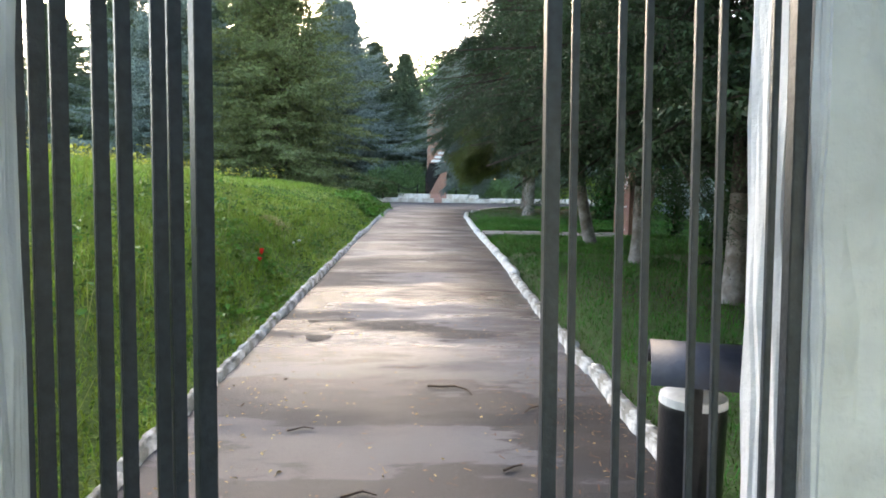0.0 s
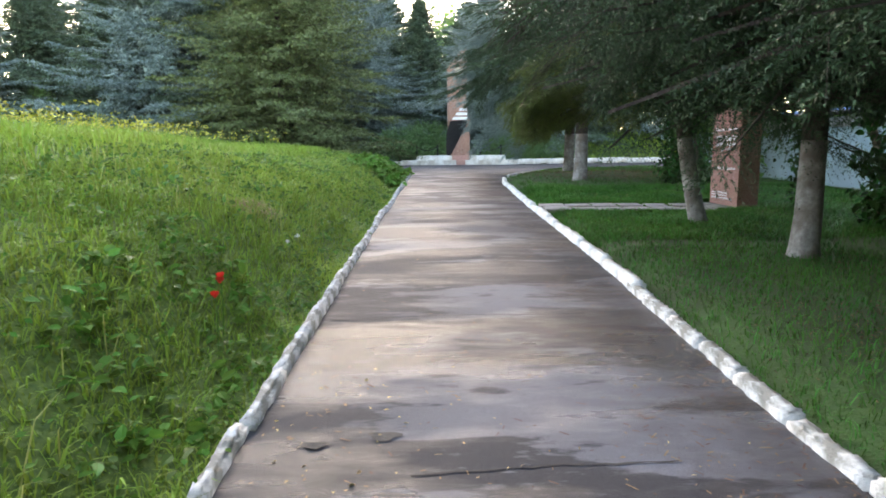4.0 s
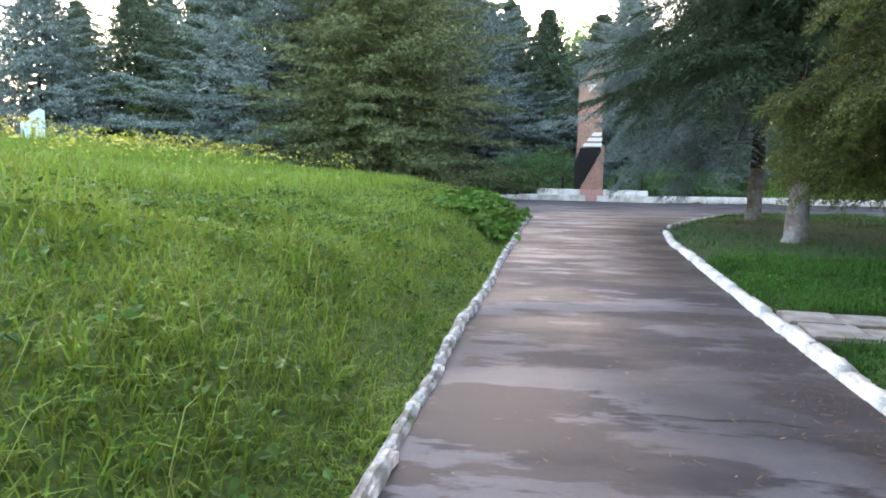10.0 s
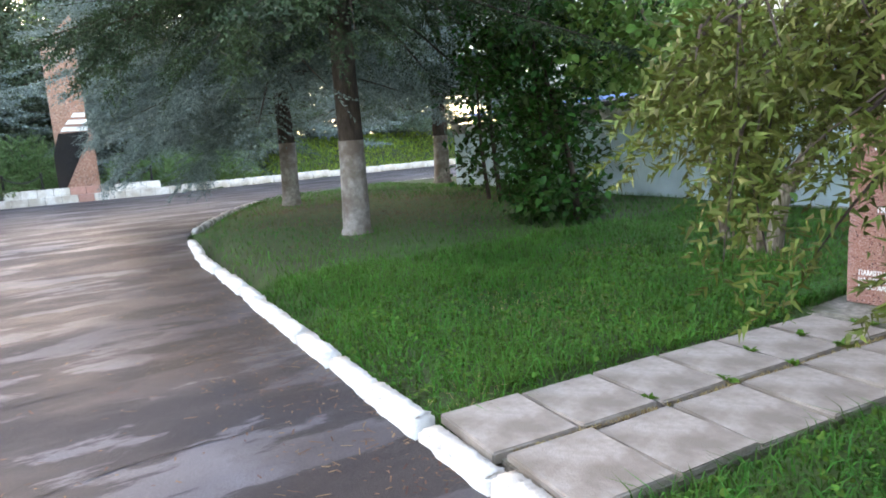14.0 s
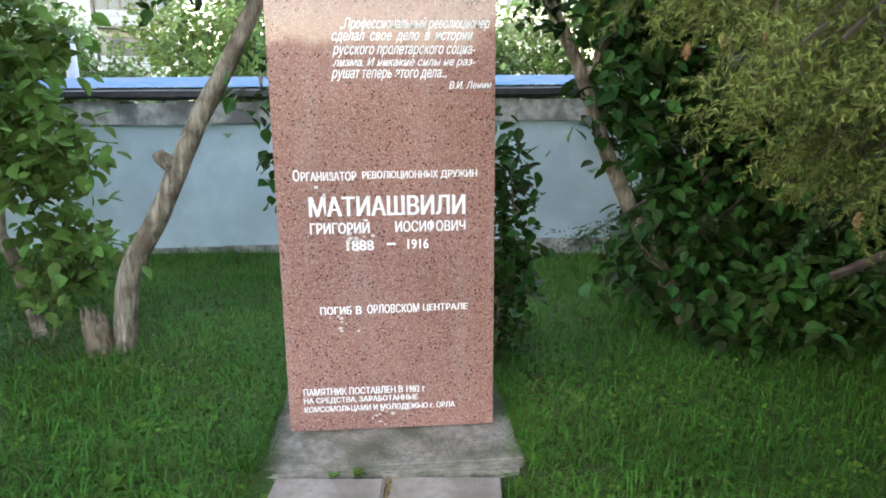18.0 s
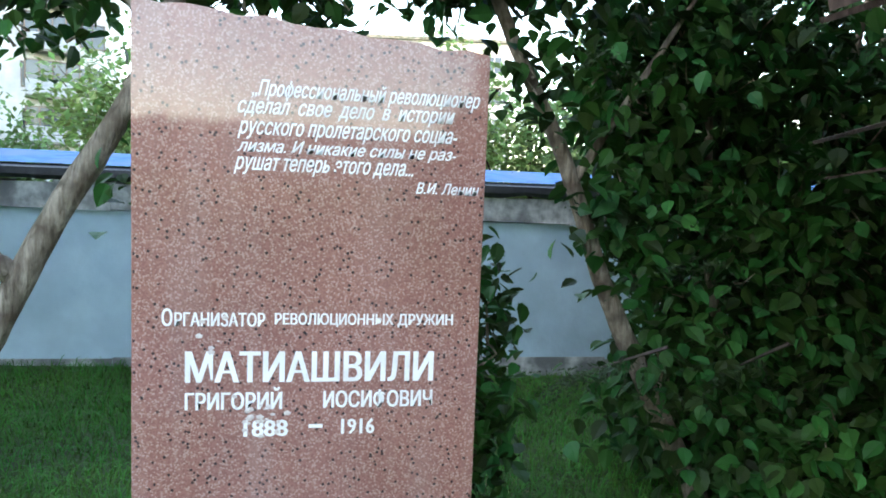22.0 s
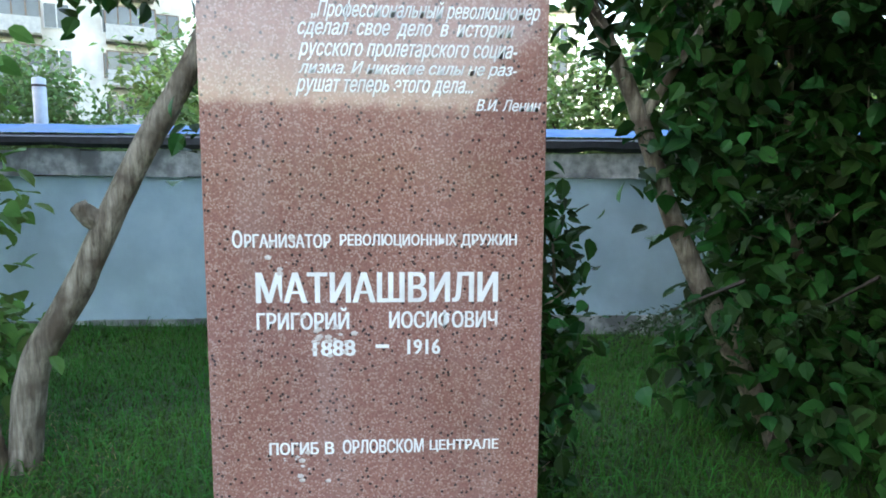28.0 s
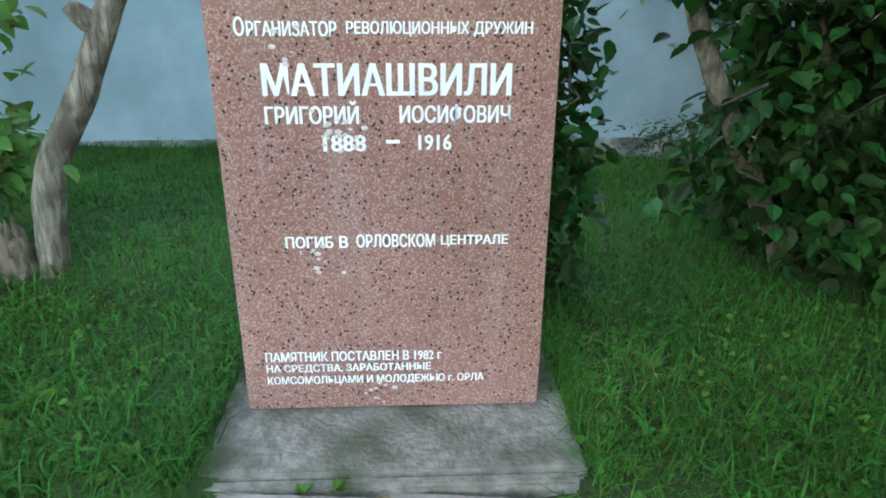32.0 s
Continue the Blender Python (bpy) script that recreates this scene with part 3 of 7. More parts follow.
def ground_z(X, Y):
    X, Y = np.asarray(X, float), np.asarray(Y, float)
    z = path_z(Y)
    dl = edge_distance(X, Y, LEFT_EDGE)
    dr = edge_distance(X, Y, RIGHT_EDGE)
    df = edge_distance(X, Y, FAR_EDGE)
    paved = inside(X, Y, PAVED)
    left = ~paved & (dl < dr) & (Y < 22)
    rise = 1.42 * (1 - np.exp(-dl / 2.1)) * (0.62 + 0.38 * np.maximum(soft((4.0 - Y) / 10), soft((-X - 11.0) / 6.0))) * soft((dl - 0.20) / 0.9)
    rise = rise + 0.25 * np.exp(-((X + 11.5) ** 2 + (Y + 1.0) ** 2) / 30.0)
    rise = rise + 0.05 * lumps(X, Y, 0.9) * soft(dl / 2)
    z = np.where(left, z - 0.06 + 0.13 * soft((dl - 0.22) / 0.45) + rise * soft((dl - 0.15) / 0.5), z)
    far = ~paved & (Y >= 17) & (df < dr)
    back = 0.06 + 1.85 * soft((df - 1.0) / 6.0) * soft((X - 2.0) / 6.0) + 1.1 * soft((-X - 8.5) / 5.0) * soft(df / 4.0)
    z = np.where(far & ~left, path_z(Y) + back, z)
    right = ~paved & ~left & ~far
    z = np.where(right, z - 0.03 + 0.105 * soft((dr - 0.18) / 0.35) + 0.02 * lumps(X, Y, 1.3) * soft((dr - 0.2) / 0.4), z)
    z = np.where(right & (X > -0.42) & (X < 1.0), z + 0.038 * soft((1.25 - np.abs(Y)) / 0.3) * soft((np.abs(Y) - 0.46) / 0.16), z)
    lane = (X > -3.3) & (X < -0.45) & (np.abs(Y - 0.02 - 0.10 * np.maximum(-X - 0.42, 0)) < 0.62)
    z = np.where(lane & right, path_z(Y) + 0.015, z)
    z = np.where(paved, z - 0.10, z)
    return z


def axis(lo, hi, step, reach):
    core = np.arange(lo, hi + step / 2, step)
    grow = np.cumsum(step * 1.28 ** np.arange(1, 34))
    grow = grow[grow < reach]
    return np.concatenate([lo - grow[::-1], core, hi + grow])


gx, gy = axis(-13.0, 5.0, 0.18, 900), axis(-17.0, 26.0, 0.25, 900)
GX, GY = np.meshgrid(gx, gy)
GZ = ground_z(GX, GY)
nx, ny = len(gx), len(gy)
gi = np.arange(ny - 1)[:, None] * nx + np.arange(nx - 1)[None, :]
ground = bulk("ground", np.stack([GX, GY, GZ], -1).reshape(-1, 3), np.stack([gi, gi + 1, gi + nx + 1, gi + nx], -1).reshape(-1, 4), M["soil"], smooth=True)
tagged(ground, "grassy park soil with bare brown patches and a raised bank", "ground", kind="structure")

# asphalt walk and the forecourt it opens into
def strip_mesh(name, rows, mat):
    v, f = [], []
    for k, row in enumerate(rows):
        v += row
    w = len(rows[0])
    for k in range(len(rows) - 1):
        for j in range(w - 1):
            a = k * w + j
            f.append((a, a + 1, a + w + 1, a + w))
    return bulk(name, v, f, mat)


rows = []
for y in np.arange(-24, 8.91, 0.35):
    a, b = float(left_x(y)) - 0.03, float(right_x(y)) + 0.03
    rows.append([(a + (b - a) * u, float(y), float(path_z(y)) + 0.012 * (1 - (2 * u - 1) ** 2)) for u in np.linspace(0, 1, 9)])
walkway = strip_mesh("road_walk", rows, M["asphalt"])
tagged(walkway, "cracked grey-brown asphalt walk with a damp sheen", "path", kind="structure")
bm = bmesh.new()
outline = [(float(left_x(8.75)) - 0.03, 8.75)] + [(x - 0.03, y) for x, y in LEFT_EDGE if y > 9] + FAR_EDGE + [p for p in RIGHT_EDGE[::-1] if p[1] > 9]
outline.append((float(right_x(8.75)) + 0.03, 8.75))
f = bm.faces.new([bm.verts.new((x, y, 0.0)) for x, y in outline])
bmesh.ops.triangulate(bm, faces=[f])
bmesh.ops.bisect_plane(bm, geom=list(bm.verts) + list(bm.edges) + list(bm.faces), plane_co=(0, 10, 0), plane_no=(0, 1, 0))
for v in bm.verts:
    v.co.z = float(path_z(v.co.y)) + 0.004
forecourt = part("road_forecourt", bm, M["asphalt"])
tagged(forecourt, "worn asphalt forecourt before the memorial steps", "road", kind="structure")


# ---- kerbs, stone by stone ----
def kerb_stone_mesh(name, length, width, height, seed, mat):
    rng = np.random.default_rng(seed)
    bm = box_bm(0.006, length - 0.006, -width / 2, width / 2, -0.14, height)
    bmesh.ops.subdivide_edges(bm, edges=[e for e in bm.edges if abs(e.verts[0].co.x - e.verts[1].co.x) > 0.1], cuts=5)
    bmesh.ops.bevel(bm, geom=[e for e in bm.edges if min(v.co.z for v in e.verts) > height - 0.01], offset=0.022, segments=2, affect="EDGES")
    for v in bm.verts:
        if v.co.z > 0:
            v.co += Vector(rng.standard_normal(3) * (0.005, 0.005, 0.005)) - Vector((0, 0, 0.03 * max(0.0, float(rng.standard_normal()) - 1.4)))
    me = bpy.data.meshes.new(name)
    for fc in bm.faces:
        fc.smooth = True
    bm.to_mesh(me)
    bm.free()
    me.materials.append(mat)
    return me


def along(line, step):
    P = [np.array(p) for p in line]
    d = [0.0]
    for a, b in zip(P[:-1], P[1:]):
        d.append(d[-1] + float(np.linalg.norm(b - a)))
    s = np.arange(0, d[-1] - step * 0.5, step)
    xs, ys = [p[0] for p in P], [p[1] for p in P]
    return [((np.interp(t, d, xs), np.interp(t, d, ys)), (np.interp(t + step, d, xs), np.interp(t + step, d, ys))) for t in s]


def kerb(name, line, step, width, height, side, mat, label, seed):
    top = empty(name)
    tagged(top, label, "kerb", kind="structure")
    meshes = [kerb_stone_mesh("kerb_stone", step, width, height, seed + k, mat) for k in range(4)]
    rng = np.random.default_rng(seed)
    for k, (a, b) in enumerate(along(line, step)):
        ang = math.degrees(math.atan2(b[1] - a[1], b[0] - a[0]))
        nx_, ny_ = -math.sin(radians(ang)) * side * width / 2, math.cos(radians(ang)) * side * width / 2
        za, zb = float(path_z(a[1])), float(path_z(b[1]))
        ob = new("kerb_stone", meshes[int(rng.integers(4))])
        tilt = math.degrees(math.atan2(zb - za, step))
        ob.matrix_world = pose(a[0] + nx_, a[1] + ny_, za + float(rng.normal(0, 0.010)), float(rng.normal(0, 3.0)), -tilt + float(rng.normal(0, 0.8)), ang + float(rng.normal(0, 1.2)))
        ob.parent = top
    return top


kerb("kerb_left", [(x, y) for x, y in LEFT_EDGE if -14.0 < y < 19.5], 0.74, 0.085, 0.075, 1, M["lime_worn"], "low concrete kerb stones with flaking whitewash", 3)
kerb("kerb_gate", [(x, y) for x, y in RIGHT_EDGE if -14.0 < y < -5.9], 0.62, 0.106, 0.082, -1, M["lime_worn"], "low narrow kerb stones with dirty whitewash", 13)
kerb("kerb_right", [(x, y) for x, y in RIGHT_EDGE if -6.1 < y < 9.2], 0.62, 0.125, 0.094, -1, M["lime"], "rounded kerb stones thick with whitewash", 11)
kerb("kerb_lawn_end", [(x, y) for x, y in RIGHT_EDGE if 9.2 < y], 0.98, 0.12, 0.05, -1, M["lime_worn"], "sunken worn kerb stones along the lawn", 17)
kerb("kerb_forecourt_west", FAR_EDGE[:3], 0.98, 0.16, 0.20, 1, M["lime"], "whitewashed kerb of the forecourt", 23)
kerb("kerb_forecourt_east", FAR_EDGE[3:], 0.98, 0.16, 0.30, 1, M["lime"], "tall whitewashed kerb along the road", 29)

# cracks across the asphalt
crack_rng = np.random.default_rng(5)
pieces = []
for y0, u0, u1, amp in ((-6.75, 0.02, 0.78, 0.05), (-3.2, 0.10, 0.85, 0.10), (-2.1, 0.40, 0.85, 0.12), (-0.55, 0.12, 0.9, 0.07), (1.3, 0.10, 0.8, 0.05), (2.6, 0.15, 0.9, 0.05), (4.6, 0.08, 0.8, 0.05), (6.6, 0.2, 0.9, 0.05), (-9.3, 0.3, 0.75, 0.04)):
    us = np.linspace(u0, u1, 26)
    ys = y0 + np.cumsum(crack_rng.normal(0, amp / 6, 26)) + 0.10 * us
    a, b = left_x(ys), right_x(ys)
    xs = a + (b - a) * us
    zs = path_z(ys) + 0.012 * (1 - (2 * us - 1) ** 2) + 0.004
    w = 0.008 * (0.3 + crack_rng.random(26))
    v = np.concatenate([np.stack([xs, ys - w, zs], 1), np.stack([xs, ys + w, zs], 1)])
    i = np.arange(25)
    pieces.append((v, np.stack([i, i + 1, i + 27, i + 26], 1)))
tagged(bulk("asphalt_cracks", *join_arrays(pieces), M["crack"]), "thin dark cracks across the asphalt walk", "cracks", kind="stuff")


# ---- paving slabs to the stele ----
slabs = empty("paving_slabs")
tagged(slabs, "double row of square concrete paving slabs in the lawn", "paving", kind="structure")
slab_meshes = []
for k in range(3):
    bm = box_bm(-0.232, 0.232, -0.263, 0.263, -0.06, 0.0, 0.008)
    rr = np.random.default_rng(40 + k)
    for v in bm.verts:
        v.co += Vector(rr.standard_normal(3) * (0.003, 0.003, 0.0015))
    me = bpy.data.meshes.new("slab")
    bm.to_mesh(me)
    bm.free()
    me.materials.append(M["concrete"])
    slab_meshes.append(me)
bed = part("sand_bed", box_bm(-1.45, 1.45, -0.54, 0.54, -0.05, 0.0), M["sand"], slabs, "grey sand between the slabs")
bed.matrix_world = pose(-1.88, 0.166, float(path_z(0.0)) + 0.072, 0, 0, -5.6)
slab_rng = np.random.default_rng(8)
for i in range(6):
    for j in (0, 1):
        x = -0.68 - 0.485 * i
        y = 0.02 + 0.10 * (-x - 0.42) + (0.275 if j else -0.275)
        ob = new("slab", slab_meshes[int(slab_rng.integers(3))])
        ob.matrix_world = pose(x, y, float(path_z(y)) + 0.102 + float(slab_rng.normal(0, 0.005)), float(slab_rng.normal(0, 0.5)), float(slab_rng.normal(0, 0.5)), -5.5 + float(slab_rng.normal(0, 0.6)))
        ob.parent = slabs


# ---- the granite stele ----
def lettering(text, left, right, low, high, parent, mat, name="inscription", shear=0.0, label="", x=-0.002, bold=0.026, split=True):
    """Raised painted letters on the face x = 0, from y = left to y = right and z = low to z = high."""
    cu = bpy.data.curves.new(name, "FONT")
    cu.body, cu.size, cu.extrude, cu.shear, cu.resolution_u = text, 1.0, 0.0, shear, 2
    cu.offset = 0.008 if bold else 0.0
    tmp = bpy.data.objects.new(name, cu)
    scene.collection.objects.link(tmp)
    me = bpy.data.meshes.new_from_object(tmp.evaluated_get(bpy.context.evaluated_depsgraph_get()))
    bpy.data.objects.remove(tmp)
    bm = bmesh.new()
    bm.from_mesh(me)
    bmesh.ops.remove_doubles(bm, verts=list(bm.verts), dist=1e-4)
    # a thicker brush: the glyph laid three times a hair aside
    faces = list(bm.faces)
    geom = faces + list({e for fc in faces for e in fc.edges}) + list({v for fc in faces for v in fc.verts})
    for k, du in enumerate((-bold, bold)):
        for v in bmesh.ops.duplicate(bm, geom=geom)["geom"]:
            if isinstance(v, bmesh.types.BMVert):
                v.co += Vector((du, 0.0, 0.0004 * (k + 1)))
    xs, ys = [v.co.x for v in bm.verts], [v.co.y for v in bm.verts]
    x0, x1, y0, y1 = min(xs), max(xs), min(ys), max(ys)
    for v in bm.verts:
        u, w = (v.co.x - x0) / (x1 - x0), (v.co.y - y0) / (y1 - y0)
        v.co = Vector((x - v.co.z, left + (right - left) * u, low + (high - low) * w))
    if not split:
        return part(name, bm, mat, parent, label)
    # one part for each letter: joined faces make a glyph, loose marks go with the glyph they stand over
    glyphs, seen = [], set()
    lean = shear * (right - left) / (x1 - x0) / ((high - low) / (y1 - y0))
    for fc in bm.faces:
        if fc in seen:
            continue
        stack, group = [fc], []
        seen.add(fc)
        while stack:
            g = stack.pop()
            group.append(g)
            for e in g.edges:
                for h in e.link_faces:
                    if h not in seen:
                        seen.add(h)
                        stack.append(h)
        us = [(v.co.y - lean * (v.co.z - low)) for g in group for v in g.verts]
        glyphs.append([min(us), max(us), group])
    glyphs.sort(key=lambda g: g[0] - g[1])
    letters = []
    for a, b, group in glyphs:
        for other in letters:
            if min(b, other[1]) - max(a, other[0]) > 0.6 * (b - a):
                other[2] += group
                break
        else:
            letters.append([a, b, group])
    for a, b, group in sorted(letters, key=lambda g: -g[1]):
        one, index = bmesh.new(), {}
        for g in group:
            for v in g.verts:
                if v not in index:
                    index[v] = one.verts.new(v.co)
            one.faces.new([index[v] for v in g.verts])
        seats = [g.verts[0] for g in group if abs(g.verts[0].co.x - group[0].verts[0].co.x) > 1e-4]
        if seats and not shear:
            a0, b0 = (index[v] for v in list(group[0].verts)[:2])
            for layer in {round(v.co.x, 5) for v in seats}:
                near_one = min((v for v in seats if round(v.co.x, 5) == layer), key=lambda v: (v.co - group[0].verts[0].co).length)
                one.faces.new([a0, b0, index[near_one]])
        part("letter", one, mat, parent)
    bm.free()


stele = empty("memorial_stele")
tagged(stele, "red polished granite stele with white Cyrillic inscription and slanted top", "memorial")
outline = [(-0.55, 0), (-0.55, 2.25)]
outline += [(-0.55 + 1.1 * k / 14, 2.25 + 0.10 * k / 14 + 0.008 * math.sin(k * 2.3)) for k in range(1, 14)]
outline += [(0.55, 2.35), (0.55, 0)]
part("slab_body", prism_bm(outline, 0.38, 0.005), M["granite"], stele)
T = M["letter"]
lettering("„Профессиональный революционер", 0.20, -0.52, 2.065, 2.130, stele, T, shear=0.38, bold=0.012)
lettering("сделал  свое  дело  в  истории", 0.24, -0.44, 2.010, 2.062, stele, T, shear=0.38, bold=0.012)
lettering("русского пролетарского социа-", 0.24, -0.45, 1.945, 2.000, stele, T, shear=0.38, bold=0.012)
lettering("лизма. И никакие силы не раз-", 0.24, -0.45, 1.895, 1.945, stele, T, shear=0.38, bold=0.012)
lettering("рушат теперь этого дела...", 0.25, -0.31, 1.835, 1.890, stele, T, shear=0.38, bold=0.012)
lettering("В.И. Ленин", -0.32, -0.53, 1.795, 1.832, stele, T, shear=0.3, bold=0.012)
for word, a, b, cap in (("О", 0.46, 0.427, 1), ("РГАНИЗАТОР", 0.422, 0.147, 0), ("РЕВОЛЮЦИОННЫХ", 0.118, -0.262, 0), ("ДРУЖИН", -0.275, -0.46, 0)):
    lettering(word, a, b, 1.355, 1.412 if cap else 1.400, stele, T)
lettering("МАТИАШВИЛИ", 0.39, -0.40, 1.175, 1.275, stele, T)
lettering("ГРИГОРИЙ", 0.39, 0.09, 1.085, 1.158, stele, T)
lettering("ИОСИФОВИЧ", -0.04, -0.40, 1.085, 1.147, stele, T)
lettering("1888", 0.21, 0.07, 0.995, 1.050, stele, T)
lettering("–", 0.005, -0.04, 1.021, 1.033, stele, T, bold=0.0)
lettering("1916", -0.10, -0.21, 0.998, 1.050, stele, T)
for word, a, b, cap in (("ПОГИБ", 0.36, 0.196, 0), ("В", 0.176, 0.145, 0), ("ОРЛОВСКОМ", 0.117, -0.155, 1), ("ЦЕНТРАЛЕ", -0.175, -0.41, 0)):
    lettering(word, a, b, 0.657, 0.706 if cap else 0.700, stele, T)
lettering("ПАМЯТНИК ПОСТАВЛЕН В 1982 г", 0.47, -0.18, 0.207, 0.248, stele, T)
lettering("НА СРЕДСТВА, ЗАРАБОТАННЫЕ", 0.47, -0.14, 0.157, 0.195, stele, T)
lettering("КОМСОМОЛЬЦАМИ И МОЛОДЕЖЬЮ г. ОРЛА", 0.47, -0.34, 0.105, 0.145, stele, T)
mort_rng = np.random.default_rng(12)
for cy, cz, n in ((0.16, 1.065, 24), (0.265, 0.618, 14), (0.05, 0.075, 10), (0.30, 1.33, 6)):
    P = np.stack([np.full(n, -0.002), cy + mort_rng.normal(0, 0.045, n), cz + mort_rng.normal(0, 0.035, n)], 1)
    s = 0.004 + 0.010 * mort_rng.random(n)
    a = mort_rng.random(n)[:, None] * 6 + np.linspace(0, 2 * np.pi, 5, endpoint=False)[None]
    ring = P[:, None, :] + np.stack([np.zeros_like(a), np.cos(a) * s[:, None], np.sin(a) * s[:, None] * 0.7], -1)
    v = np.concatenate([ring.reshape(-1, 3), P - np.array([0.003, 0, 0])])
    i, j = np.arange(n)[:, None] * 5, np.arange(5)[None]
    fc = np.stack([i + j, i + (j + 1) % 5, np.broadcast_to(n * 5 + np.arange(n)[:, None], (n, 5))], -1).reshape(-1, 3)
    tagged(bulk("mortar_scrape", v, fc, M["scrape"], stele, "flaky grey mortar scrapes"), kind="stuff")
plinth = empty("stele_plinth", 0, 0, 0)
tagged(plinth, "chipped grey concrete plinth under the granite stele", "plinth")
bm = box_bm(-0.37, 0.62, -0.66, 0.66, -0.22, -0.004, 0.012)
part("plinth_slab", bm, M["plinth"], plinth)
bm = box_bm(-0.425, -0.372, -0.62, 0.62, -0.22, -0.014, 0.010)
part("front_strip", bm, M["plinth"], plinth)


# ---- boundary wall with its sheet coping ----
wall = empty("wall_east")
tagged(wall, "long white-limed masonry wall with stained band and sheet coping", "wall", kind="structure")
part("wall_face", box_bm(4.5, 4.9, -24, 12.5, -0.35, 1.52), M["wall"], wall)
foot_rng = np.random.default_rng(9)
for k in range(36):
    y = -24 + k
    part("wall_foot", box_bm(4.485, 4.52, y + 0.003, y + 0.997, -0.3, 0.06 + 0.05 * float(foot_rng.random())), M["wall_stain"], wall, "peeling stained wall foot")
bm = bmesh.new()
for k in range(74):
    y = -24 + 0.5 * k
    box_bm(4.455, 4.9, y + 0.002, min(y + 0.498, 12.5), 1.525 + 0.008 * math.sin(k * 1.9), 1.775 + 0.012 * math.sin(k * 2.7), 0, bm)
part("wall_band", bm, M["wall_stain"], wall, "stained projecting band")
rows = []
tar_rng = np.random.default_rng(3)
for y in np.arange(-24, 12.6, 0.25):
    e = float(tar_rng.normal(0, 0.012))
    rows.append([(4.43, float(y), 1.79 + e), (4.40, float(y), 1.83 + e * 0.5), (4.41, float(y), 1.895), (4.55, float(y), 1.93), (4.92, float(y), 1.94)])
ob = strip_mesh("flashing", rows, M["tar"])
ob.parent = wall
rows = [[(4.50, float(y), 1.938), (4.9, float(y), 1.995 + 0.006 * math.sin(y * 9)), (5.6, float(y), 2.085 + 0.006 * math.sin(y * 7)), (7.5, float(y), 2.17)] for y in np.arange(-24, 12.6, 0.25)]
ob = strip_mesh("roof_sheet", rows, M["tin"])
ob.parent = wall
pieces = [tube_arrays([(6.2, 4.25, 1.9), (6.2, 4.25, 2.66)], [0.075, 0.075], 14)]
flue = empty("flue_pipe", 0, 0, 0)
tagged(flue, "pale grey metal flue pipe on the sheet roof", "pipe")
bulk("pipe", *pieces[0], M["pipe"], flue, smooth=True)
bulk("collar", *tube_arrays([(6.2, 4.25, 2.56), (6.2, 4.25, 2.585)], [0.079, 0.079], 14), M["rust"], flue)


# ---- gate at the start ----
def gate_leaf(hinge, lead, bars, name, label, width=0.022):
    top = empty(name)
    tagged(top, label, "gate", group="gate leaves")
    hx, hy = hinge
    lx, ly = lead
    L = math.hypot(lx - hx, ly - hy)
    ang = math.degrees(math.atan2(ly - hy, lx - hx))
    z0 = float(path_z(hy)) + 0.10
    top.matrix_world = pose(hx, hy, z0, -2.2, -0.6, 0) @ pose(0, 0, 0, 0, 0, ang)
    def stick(nm, x, w, lo, hi, d=None):
        part(nm, box_bm(x - w / 2, x + w / 2, -(d or w) / 2, (d or w) / 2, lo, hi, 0.003), M["gate_paint"], top)
    stick("hinge_post", 0.02, 0.045, 0, 2.25)
    stick("leading_post", L - 0.02, max(0.045, width * 1.4), 0, 2.25, 0.05)
    for u in bars:
        stick("bar", u * L, width, 0.06, 2.22, 0.022)
    for z in (0.05, 2.2):
        part("crossbar", box_bm(0.0, L, -0.018, 0.018, z - 0.018, z + 0.018, 0.003), M["gate_paint"], top)
    return top


gate_leaf((-4.04, -13.90), (-4.83, -13.90), (0.12, 0.324, 0.42, 0.609, 0.711, 0.889), "gate_leaf", "dark painted steel bar gate leaf, ajar")
gate_leaf((-6.50, -14.05), (-5.91, -13.56), (0.281, 0.352, 0.425, 0.567, 0.654, 0.792, 0.859), "gate_leaf", "dark painted steel bar gate leaf, swung inwards", 0.045)


def pillar(x0, x1, y0, y1, name):
    top = empty(name)
    tagged(top, "white plastered masonry gate pillar with rough edges", "pillar", kind="structure")
    top.matrix_world = pose((x0 + x1) / 2, y0, -0.5, -2.2, -0.6, 0)
    x0, x1, y1, y0 = x0 - (x0 + x1) / 2, x1 - (x0 + x1) / 2, y1 - y0, 0.0
    bm = box_bm(x0, x1, y0, y1, -0.1, 3.4)
    bmesh.ops.subdivide_edges(bm, edges=list(bm.edges), cuts=10, use_grid_fill=True)
    rr = np.random.default_rng(6)
    for v in bm.verts:
        v.co += Vector(rr.standard_normal(3) * (0.005, 0.005, 0.0))
    bmesh.ops.bevel(bm, geom=[e for e in bm.edges if abs(e.calc_face_angle(0)) > 1.0], offset=0.012, segments=2, affect="EDGES")
    part("pillar_shaft", bm, M["pillar"], top)
    return top


pillar(-4.05, -3.3, -13.84, -13.60, "pillar_right")
pillar(-4.02, -3.3, -13.98, -13.85, "pillar_right_front")
pillar(-7.5, -6.57, -14.30, -13.85, "pillar_left")
pillar(-7.5, -6.10, -14.44, -14.305, "pillar_left_front")
part_ob = part("wall_street", box_bm(-3.3, 4.5, -13.95, -13.6, -0.6, 2.1), M["pillar"])
tagged(part_ob, "white plastered street wall beside the gate", "wall", kind="structure")
part_ob = part("wall_street_west", box_bm(-24, -7.5, -14.2, -13.95, -0.6, 2.1), M["pillar"])
tagged(part_ob, "white plastered street wall west of the gate", "wall", kind="structure")


